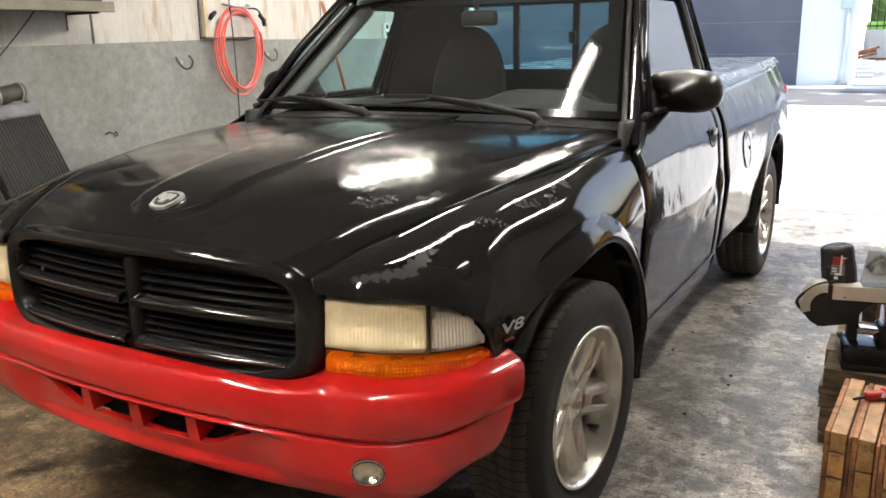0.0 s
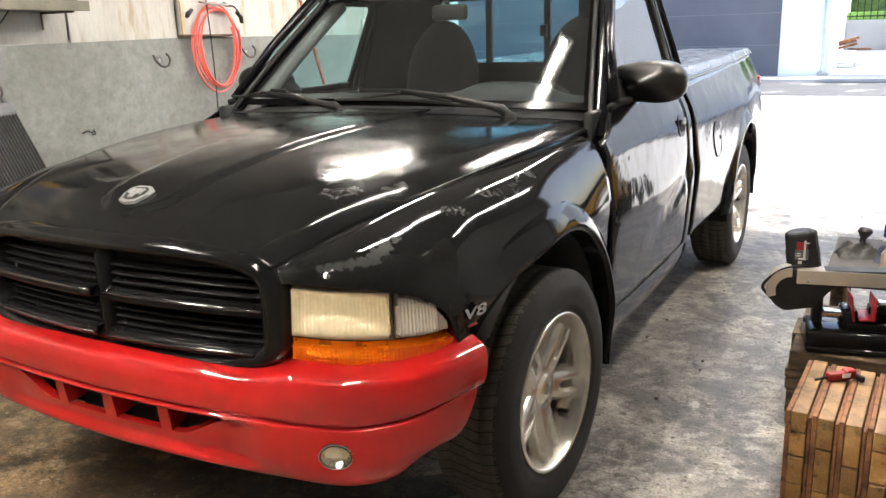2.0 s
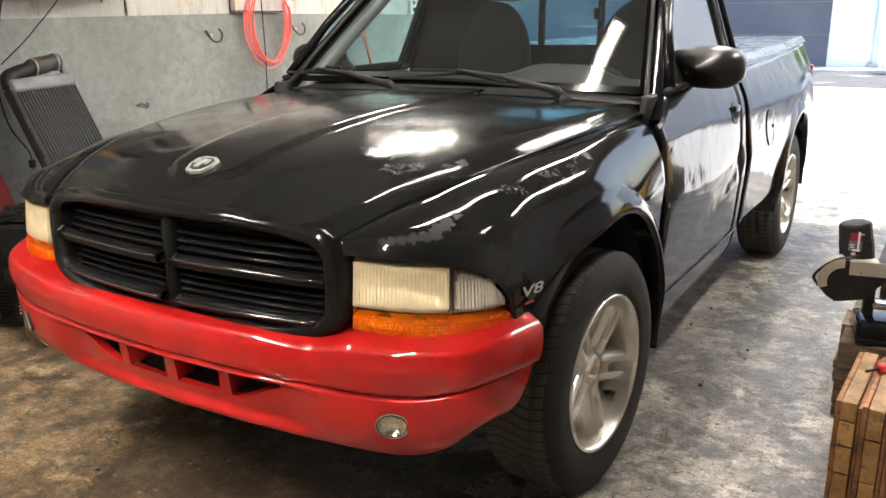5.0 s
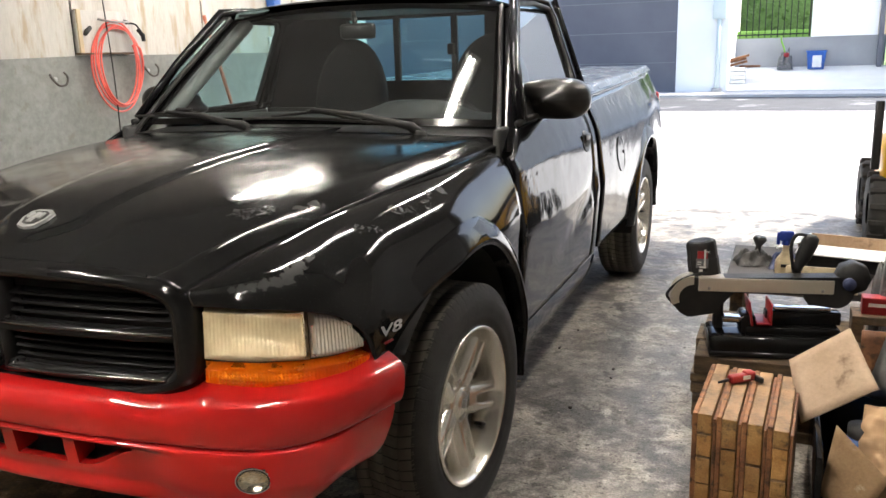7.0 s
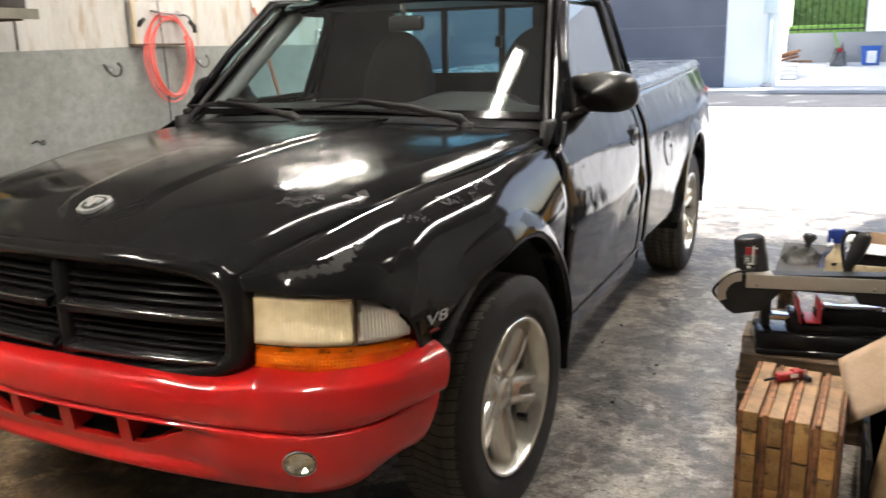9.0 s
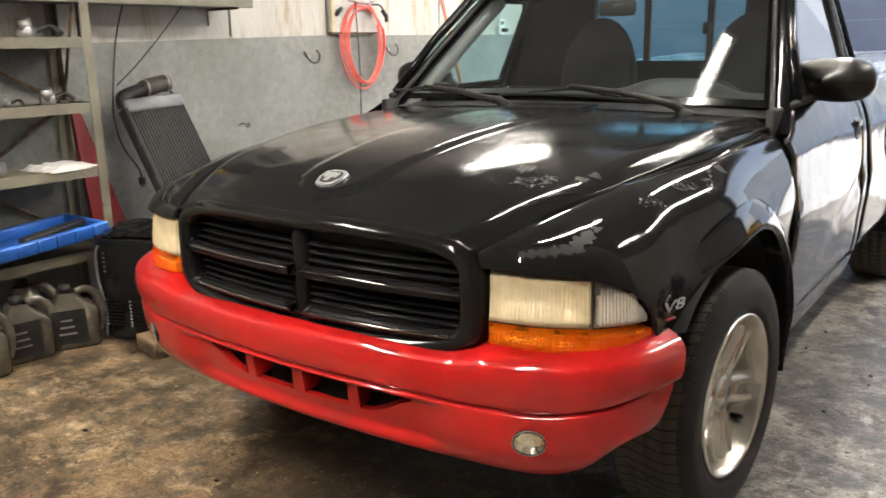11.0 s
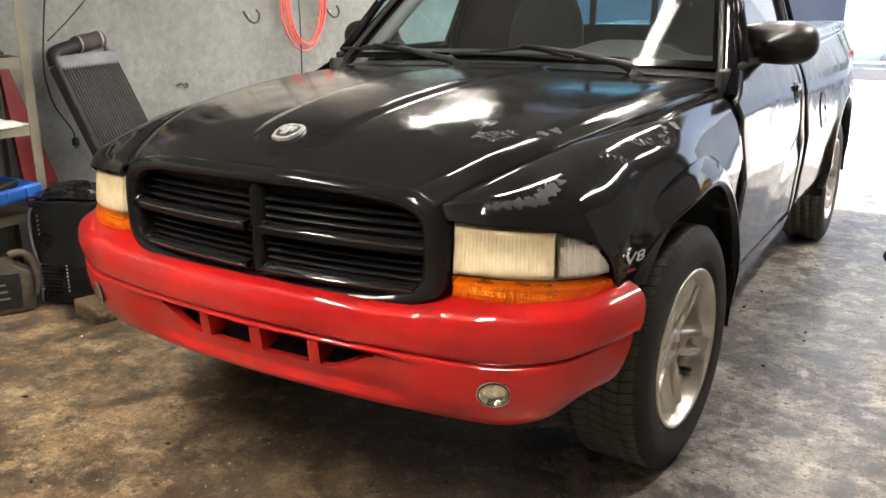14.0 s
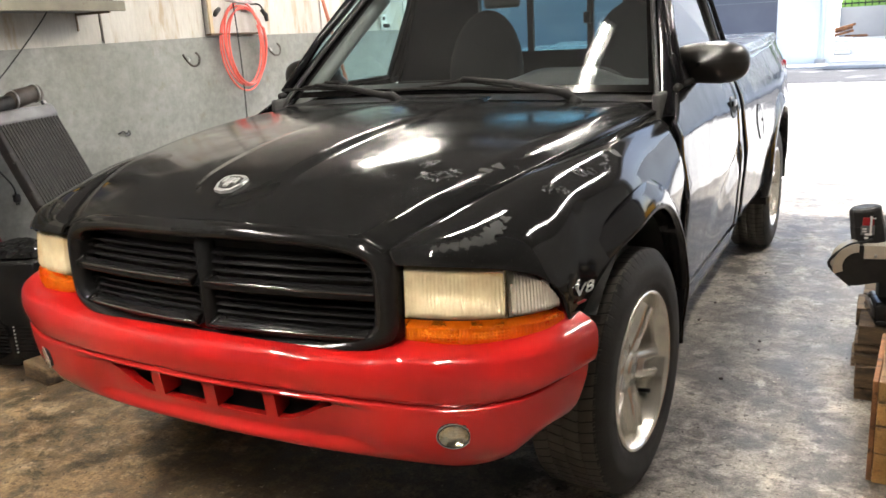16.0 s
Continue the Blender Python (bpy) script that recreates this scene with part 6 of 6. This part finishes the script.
bin_ = thing("black_crate", "black plastic crate full of oddments", "crate")
for c, s in (((1.735, 0.46, 0.12), (0.018, 0.52, 0.24)), ((2.12, 0.46, 0.135), (0.018, 0.52, 0.27)), ((1.93, 0.195, 0.03), (0.40, 0.018, 0.06)), ((1.93, 0.72, 0.135), (0.40, 0.018, 0.27)), ((1.93, 0.46, 0.01), (0.40, 0.54, 0.02))):
    part("panel", boxp(c, s, 0.005), "gloss", bin_)
tin = thing("spray_can", "black spray can with a white collar lying in the crate", "spray can", pose(1.97, 0.52, 0.30, 0, -60, 30))
part("can", lathe([(0, 0), (0.0, 0.03), (0.14, 0.03), (0.155, 0.02), (0.155, 0.0)], 24), "gloss", tin)
part("cap", lathe([(0.145, 0.026), (0.19, 0.024), (0.192, 0.0)], 24), "white", tin)
pot = thing("plastic_jar", "blue plastic jar among the oddments", "jar", pose(1.85, 0.42, 0.021))
part("jar", moved(lathe([(0, 0), (0, 0.05), (0.18, 0.05), (0.20, 0.035), (0.20, 0)], 24), pose(0, 0, 0, 0, -90, 0)), "blue", pot)
part("lid", moved(lathe([(0.20, 0.04), (0.23, 0.04), (0.232, 0.0)], 24), pose(0, 0, 0, 0, -90, 0)), "trim", pot)

chest = thing("tool_case", "black tool case with a chrome latch", "tool case", pose(1.70, 0.11, 0))
part("case", boxp((0.06, 0, 0.06), (0.26, 0.16, 0.12), 0.012), "trim", chest)
part("latch", join(tube(bent([(-0.06, -0.03, 0.125), (-0.02, -0.03, 0.152), (0.03, -0.03, 0.148), (0.045, -0.03, 0.125)]), 0.006), boxp((-0.008, -0.03, 0.124), (0.10, 0.035, 0.008), 0.003)), "chrome", chest)

# ---- portable band saw on the crib ----
saw = thing("band_saw", "black portable band saw with a bare-metal guard and upright motor", "band saw", pose(1.59, 0.95, 0.262, 0, 0, 11))
part("base", join(boxp((-0.01, 0.0, 0.035), (0.40, 0.19, 0.07), 0.02), boxp((0.0, 0.0, 0.012), (0.42, 0.22, 0.02), 0.008)), "gloss", saw, "glossy black base casting")
part("bed", join(boxp((0.06, 0.0, 0.082), (0.30, 0.12, 0.03), 0.008), boxp((0.10, 0.01, 0.118), (0.24, 0.05, 0.045), 0.006), boxp((-0.08, 0.0, 0.10), (0.05, 0.10, 0.07), 0.012)), "gloss", saw)
part("vice", join(boxp((-0.055, -0.02, 0.155), (0.006, 0.11, 0.085), 0.002, Matrix.Rotation(radians(-8), 4, "Y")), boxp((-0.012, -0.02, 0.145), (0.006, 0.11, 0.075), 0.002), boxp((-0.034, -0.02, 0.112), (0.044, 0.11, 0.006), 0.002)), "redplastic", saw, "red vice jaw")
part("rail", boxp((0.10, 0.02, 0.145), (0.18, 0.04, 0.012), 0.002), "chrome", saw)
part("clamp_bar", boxp((-0.13, -0.02, 0.115), (0.07, 0.05, 0.02), 0.004), "chrome", saw)
part("pivot", boxp((-0.17, 0.03, 0.11), (0.03, 0.06, 0.16), 0.006), "trim", saw)


def arm_outline(d):
    pts = []
    for a in span(95, 265, 16):
        pts.append((-0.26 + (0.075 - d) * math.cos(radians(a)), 0.185 + (0.075 - d) * math.sin(radians(a))))
    pts += [(-0.19, 0.125 + d), (-0.13, 0.205), (0.09, 0.205), (0.11, 0.165 + d)]
    for a in span(-90, 80, 12):
        pts.append((0.195 + (0.06 - d) * math.cos(radians(a)), 0.215 + (0.06 - d) * math.sin(radians(a))))
    return pts


part("frame", slab([(x, 0.03, z) for x, z in arm_outline(0.006)], -0.06, (0, 1, 0)), "trim", saw, "", False)
part("blade_guard", join(boxp((-0.030, -0.033, 0.234), (0.43, 0.010, 0.046), 0.002), boxp((-0.035, -0.005, 0.255), (0.42, 0.065, 0.004), 0.001), slab([(-0.26 + 0.076 * math.cos(radians(a)), -0.038, 0.185 + 0.076 * math.sin(radians(a))) for a in span(90, 200, 14)] + [(-0.26 + 0.048 * math.cos(radians(a)), -0.038, 0.185 + 0.048 * math.sin(radians(a))) for a in span(200, 90, 14)], 0.07, (0, 1, 0))), "guard", saw, "bare metal blade guard", False)
for x in (-0.21, 0.15):
    part("screw", moved(lathe([(0, 0), (0, 0.006), (0.004, 0.005), (0.004, 0)], 10), pose(x, -0.036, 0.222, 0, 0, -90)), "steel", saw)
part("motor", moved(lathe([(0, 0.0), (0, 0.050), (0.010, 0.053), (0.075, 0.053), (0.078, 0.051), (0.126, 0.050), (0.134, 0.046), (0.138, 0.036), (0.138, 0.0)], 10), pose(-0.215, 0.05, 0.235, 0, -99, 0) @ pose(0, 0, 0, 18, 0, 0)), "trim", saw, "upright black motor housing", False)
part("motor_plate", boxp((-0.233, -0.004, 0.330), (0.034, 0.004, 0.026)), "redplastic", saw, "red printed plate", False)
part("label_plate", boxp((-0.233, -0.003, 0.300), (0.040, 0.004, 0.032)), "tank", saw, "grey printed plate", False)
for x, z, w, h in ((-0.228, 0.332, 0.006, 0.060), (-0.234, 0.300, 0.022, 0.006), (-0.246, 0.318, 0.012, 0.003), (-0.246, 0.310, 0.012, 0.003), (-0.222, 0.354, 0.016, 0.003), (-0.240, 0.288, 0.012, 0.008)):
    part("label_bar", boxp((x + 0.003, -0.006, z - 0.013), (w, 0.003, h)), "white", saw, "", False)
part("grip", tube([(0.080, 0.05, 0.25), (0.088, 0.05, 0.285), (0.100, 0.05, 0.315), (0.118, 0.05, 0.365), (0.124, 0.05, 0.385), (0.126, 0.05, 0.393)], [0.013, 0.016, 0.025, 0.027, 0.024, 0.012], 14), "trim", saw, "black carrying grip")
part("trigger_guard", tube(bent([(0.120, 0.05, 0.388), (0.075, 0.05, 0.392), (0.060, 0.05, 0.35), (0.072, 0.05, 0.27)]), 0.006), "trim", saw)
part("gearbox", moved(join(lathe([(0, 0), (0, 0.05), (0.02, 0.055), (0.06, 0.055), (0.075, 0.045), (0.075, 0)], 8)), pose(0.248, -0.03, 0.262, 0, 0, 90)), "trim", saw)
part("knob", moved(lathe([(0, 0), (0, 0.020), (0.016, 0.020), (0.016, 0)], 16), pose(0.226, -0.046, 0.252, 0, 0, -90)), "navy", saw)
part("cord", tube(bent([(-0.19, 0.06, 0.30), (-0.22, 0.0, 0.268), (-0.29, -0.03, 0.255), (-0.345, -0.02, 0.20), (-0.33, 0.0, 0.16), (-0.27, 0.03, 0.10)]), 0.005), "trim", saw)

# ---- the low table behind the saw ----
tbl = thing("low_table", "low table with a dark grey top", "table")
part("tabletop", boxp((1.83, 1.83, 0.325), (0.86, 0.74, 0.03), 0.004), "bench", tbl, "", False)
for x in (1.45, 2.20):
    for y in (1.51, 2.15):
        part("leg", boxp((x, y, 0.155), (0.05, 0.05, 0.31), 0.004), "wood_dark", tbl, "", False)
ragp = thing("rag", "bunched grey cleaning rag on the table", "rag", pose(1.50, 1.86, 0.341, 0, 0, 15))
part("fold", crumple(0.17, 0.15, 0.07, 26, 31), "core", ragp)
part("rag_peak", moved(lathe([(0, 0.014), (0.03, 0.012), (0.06, 0.03), (0.075, 0.024), (0.07, 0.0)], 14), pose(0.01, 0, 0.045, 0, -82, 0)), "core", ragp)
rag3 = thing("rag", "bunched blue-grey rag on the table", "rag", pose(1.63, 1.82, 0.341))
part("fold", crumple(0.14, 0.14, 0.075, 24, 37), "navy", rag3)
bottle = thing("spray_bottle", "cream spray bottle with a blue trigger head", "spray bottle", pose(1.625, 1.52, 0.341, 0, 0, 10))
def flask(u, a):
    c, s = math.cos(a), math.sin(a)
    k = 1.0 if u < 0.55 else 1 - 0.68 * smooth01(0.55, 0.85, u)
    return (0.037 * k * math.copysign(abs(c) ** 0.7, c), 0.030 * k * math.copysign(abs(s) ** 0.7, s), 0.17 * u)
part("bottle", join(sheet(flask, span(0, 1, 18), span(0, 2 * math.pi, 24)), slab([(0.04 * math.cos(a), 0.026 * math.sin(a), 0) for a in span(0, 2 * math.pi, 16)[:-1]], 0.002)), "cream", bottle)
part("trigger_head", join(boxp((0.0, 0, 0.20), (0.055, 0.026, 0.04), 0.008), boxp((-0.03, 0, 0.19), (0.012, 0.014, 0.05), 0.004), moved(lathe([(0, 0.016), (0.02, 0.016)], 14), pose(0, 0, 0.165, 0, -90, 0))), "ink_blue", bottle)
part("label_bar", boxp((0.0, -0.031, 0.085), (0.04, 0.003, 0.012)), "trim", bottle, "", False)
leaf = thing("dry_leaf", "dry red-brown leaf lying on the table", "leaf", pose(1.515, 1.58, 0.342, 0, 0, 30))
part("leaf_blade", crumple(0.05, 0.04, 0.018, 10, 41), "rust", leaf)
cream = thing("cream_panel", "stained cream panel standing on the table", "panel", pose(1.76, 1.46, 0.34, -8, 0, 0))
part("panel", boxp((0, 0, 0.045), (0.26, 0.012, 0.10), 0.003), "cream", cream)

carton = thing("open_carton", "open printed cardboard carton with red flaps", "carton", pose(1.90, 1.92, 0.341, 0, 0, -14))
for c, s in (((0, -0.12, 0.05), (0.40, 0.006, 0.10)), ((0, 0.12, 0.05), (0.40, 0.006, 0.10)), ((-0.2, 0, 0.05), (0.006, 0.24, 0.10)), ((0.2, 0, 0.05), (0.006, 0.24, 0.10)), ((0, 0, 0.004), (0.39, 0.23, 0.006))):
    part("side", boxp(c, s), "trim" if c[1] < 0 else "card", carton, "", False)
part("flap", moved(boxp((0, -0.05, 0), (0.38, 0.10, 0.005)), pose(0, -0.12, 0.10, 12, 0, 0)), "white", carton, "white printed flap", False)
part("flap", moved(boxp((0.05, 0, 0), (0.10, 0.23, 0.005)), pose(0.2, 0, 0.10, 0, 16, 0)), "orange", carton, "orange-red printed flap", False)
part("flap", moved(boxp((0, 0.05, 0), (0.38, 0.10, 0.005)), pose(0, 0.12, 0.10, -65, 0, 0)), "card", carton, "", False)
part("flap", moved(boxp((-0.05, 0, 0), (0.10, 0.23, 0.005)), pose(-0.2, 0, 0.10, 0, -20, 0)), "white", carton, "", False)

bagg = thing("clear_bag", "dusty grey plastic sack full of scrap", "sack", pose(2.02, 1.22, 0.0, 0, 0, 10))
part("sack", crumple(0.30, 0.36, 0.62, 40, 51), "sack", bagg)
boxr = thing("red_box", "small red printed box behind the saw", "box", pose(1.93, 1.16, 0.36))
part("carton", boxp((0, 0, 0.03), (0.10, 0.06, 0.06), 0.003), "redplastic", boxr, "", False)
part("label_bar", boxp((0.0, -0.031, 0.035), (0.06, 0.003, 0.012)), "white", boxr, "", False)
stool = thing("wooden_stand", "rough wooden stand behind the saw", "stand")
part("top", boxp((1.93, 1.16, 0.345), (0.16, 0.12, 0.03), 0.003), "wood_dark", stool, "", False)
for x in (1.87, 1.99):
    part("leg", boxp((x, 1.16, 0.165), (0.04, 0.10, 0.33), 0.003), "wood_dark", stool, "", False)

# ---- yellow machine by the door ----
mach = thing("yellow_machine", "yellow ride-on machine with lugged black tyres", "machine", pose(2.55, 4.2, 0))
part("hood", join(boxp((0.02, -0.1, 0.62), (0.60, 0.80, 0.52), 0.05), boxp((-0.28, -0.15, 0.52), (0.24, 0.5, 0.36), 0.06)), "yellow", mach)
part("post", boxp((-0.44, -0.42, 0.72), (0.05, 0.05, 0.42), 0.01), "trim", mach)
part("seat", boxp((0.1, 0.45, 0.95), (0.45, 0.3, 0.15), 0.05), "trim", mach)
part("frame", boxp((0.05, 0.0, 0.30), (0.5, 1.0, 0.12), 0.02), "trim", mach)
for sx in (-0.36, 0.42):
    for y in (-0.28, 0.42):
        w = part("wheel", moved(lathe([(-0.09, 0.10), (-0.10, 0.19), (-0.07, 0.225), (0.07, 0.225), (0.10, 0.19), (0.09, 0.10), (0.06, 0.0)], 32), pose(sx, y, 0.24)), "rubber", mach)
        for k in range(14):
            for s in (-1, 1):
                part("lug", moved(boxp((s * 0.05, 0, 0.222), (0.095, 0.035, 0.035), 0.006), pose(sx, y, 0.24, 360 / 14 * (k + 0.5 * (s > 0)), 0, 0)), "rubber", w, "", False)

# ---- litter on the workshop floor ----
def chips(count, seed, x0, x1, y0, y1, small, large):
    rnd = random.Random(seed)
    bits = []
    for k in range(count):
        r = small + (large - small) * rnd.random() ** 3
        n = rnd.choice((5, 6, 7))
        ring = [(r * rnd.uniform(0.5, 1.1) * math.cos(2 * math.pi * q / n), r * rnd.uniform(0.35, 0.8) * math.sin(2 * math.pi * q / n), 0.0) for q in range(n)]
        bits.append(moved(slab(ring, r * rnd.uniform(0.25, 0.5)), pose(rnd.uniform(x0, x1), rnd.uniform(y0, y1), 0.0005, 0, 0, rnd.uniform(0, 360))))
    return join(*bits)


tagged(part("pale_grit", chips(150, 3, -2.1, 1.9, -1.5, 2.6, 0.0015, 0.010), "cream", None, "", False), "pale chips of grit strewn over the floor", "grit", kind="stuff")
tagged(part("dark_grit", chips(260, 8, -2.1, 1.9, -1.5, 3.2, 0.002, 0.014), "pipe", None, "", False), "dark crumbs and leaf bits strewn over the floor", "grit", kind="stuff")

# ---- the yard and the houses across it ----
tagged(part("road", boxp((0, 18.2, -0.004), (80, 4.6, 0.02)), "asphalt", None, "", False), "worn dark asphalt lane", "road", kind="structure")
tagged(part("pavement", boxp((0, 21.3, 0.02), (80, 1.5, 0.10), 0.01), "ground", None, "", False), "pale concrete edging along the lane", "pavement", kind="structure")
house = thing("dark_building", "dark slate-blue painted block building across the lane", "building")
part("wall", boxp((-12.40, 24.5, 3.0), (22.0, 5, 6.0)), "block", house, "", False)
for k in range(1, 7):
    part("joint", boxp((-12.40, 21.995, 0.05 + 0.82 * k), (22.0, 0.02, 0.018)), "drive_joint", house, "", False)
part("roof", boxp((-12.4, 24.5, 6.1), (22.4, 5.4, 0.2)), "grey_wall", house, "", False)
w = thing("white_building", "white rendered building beside a sloping grey driveway", "building")
part("wall", boxp((-0.72, 24.5, 3.0), (1.34, 5, 6.0)), "white_wall", w, "", False)
part("driveway", ([(-0.05, 21.9, 0.10), (9, 21.9, 0.10), (9, 25.0, 0.62), (-0.05, 25.0, 0.62), (-0.05, 21.9, -0.05), (9, 21.9, -0.05), (9, 25.0, -0.05), (-0.05, 25.0, -0.05)], [(0, 1, 2, 3), (4, 7, 6, 5), (0, 4, 5, 1), (1, 5, 6, 2), (2, 6, 7, 3), (3, 7, 4, 0)]), "drive", w, "", False)
part("low_wall", boxp((1.95, 25.12, 0.73), (4.0, 0.22, 1.46)), "grey_wall", w, "", False)
part("side_wall", boxp((2.86, 25.10, 3.6), (1.72, 0.30, 4.28)), "white_wall", w, "", False)
part("dark_post", boxp((3.80, 24.9, 2.0), (0.12, 0.3, 4.0)), "block", w, "", False)
part("end_wall", boxp((6.6, 24.0, 3.0), (5.2, 3.4, 6.0)), "white_wall", w, "", False)
part("jamb", boxp((-0.15, 22.6, 2.5), (0.22, 0.7, 5.0)), "white_wall", w, "", False)
meter = thing("meter_box", "pale green meter box on a pipe", "meter box", pose(-0.30, 21.95, 0))
part("pipe", tube([(0, 0, 0.02), (0, 0, 1.97)], 0.06, 14), "meter", meter)
part("box", boxp((0, 0, 2.28), (0.34, 0.16, 0.62), 0.02), "meter", meter)
part("foot", boxp((0, 0, 0.12), (0.26, 0.2, 0.10), 0.02), "grey_wall", meter)
fence = thing("metal_fence", "black metal railing on the low wall", "fence")
for z in (1.56, 2.75):
    part("rail", boxp((0.92, 25.1, z), (2.12, 0.04, 0.04)), "trim", fence, "", False)
for k in range(13):
    part("post" if k % 12 == 0 else "bar", boxp((-0.12 + 0.173 * k, 25.1, 2.12), (0.05 if k % 12 == 0 else 0.026, 0.03, 1.3)), "trim", fence, "", False)
tagged(part("lawn", boxp((0.9, 27.2, 0.9), (4.4, 3.6, 1.56), 0.02), "grass", None, "", False), "bright green raised lawn behind the wall", "lawn", kind="structure")
rnd = random.Random(7)
pieces = []
for k in range(900):
    x, y, z = rnd.uniform(-1.2, 3.0), 28.2 + rnd.uniform(-0.25, 0.4), rnd.uniform(1.6, 4.2)
    s = rnd.uniform(0.06, 0.14)
    m = Matrix.Translation((x, y, z)) @ Euler((rnd.uniform(0, 6), rnd.uniform(0, 6), rnd.uniform(0, 6))).to_matrix().to_4x4()
    pieces.append(moved(([(-s, 0, 0), (0, -s * 0.5, 0.02), (s, 0, 0), (0, s * 0.5, 0.02)], [(0, 1, 2, 3)]), m))
tagged(part("hedge", join(*pieces, boxp((0.9, 28.6, 2.85), (4.2, 0.5, 2.5), 0.1)), "leaf", None, "", False), "dense dark green clipped hedge", "hedge", kind="stuff")
blue = thing("recycling_bin", "blue plastic recycling bin with a white label", "bin", pose(2.17, 24.6, 0.553))
def tub(u, a):
    c, s = math.cos(a), math.sin(a)
    k = 0.215 + 0.045 * u
    return (k * math.copysign(abs(c) ** 0.4, c), k * 0.8 * math.copysign(abs(s) ** 0.4, s), 0.50 * u)
part("tub", sheet(tub, span(0, 1, 6), span(0, 2 * math.pi, 32)), "blue", blue)
part("rim", tube([tub(1.0, a) for a in span(0, 2 * math.pi, 40)], 0.02, 8, False), "blue", blue)
part("label_plate", boxp((0.02, -0.20, 0.22), (0.24, 0.02, 0.33)), "white", blue, "white label", False)
sackb = thing("rubbish_bag", "clear rubbish bag with red scraps", "bag", pose(1.35, 24.6, 0.553))
part("bag", crumple(0.42, 0.36, 0.66, 22, 61), "sack", sackb)
part("scrap", boxp((0.03, -0.1, 0.42), (0.14, 0.1, 0.12), 0.03), "redplastic", sackb)
gh = thing("garden_hose", "bright green garden hose over the low wall", "hose")
part("hose", tube(bent([(1.20, 25.0, 1.50), (1.22, 24.98, 1.35), (1.30, 24.9, 1.15), (1.33, 24.75, 1.0)]), 0.025), "grass", gh)
pile = thing("lumber_pile", "red-brown boards on pale stacked sheets", "lumber")
for k, (x, y, z, r) in enumerate(((0.13, 22.9, 0.78, 12), (0.10, 22.95, 0.86, 15), (0.17, 22.9, 0.94, 9), (0.46, 23.2, 0.70, 3))):
    part("board", boxp((0, 0, 0), (0.55, 0.16, 0.06), 0.004, pose(x, y, z, 0, -14 if k < 3 else 0, r)), "ply", pile, "", False)
for k in range(4):
    part("sheet", boxp((0.13, 22.95, 0.30 + 0.11 * k), (0.50, 0.5, 0.10), 0.02), "white", pile, "", False)
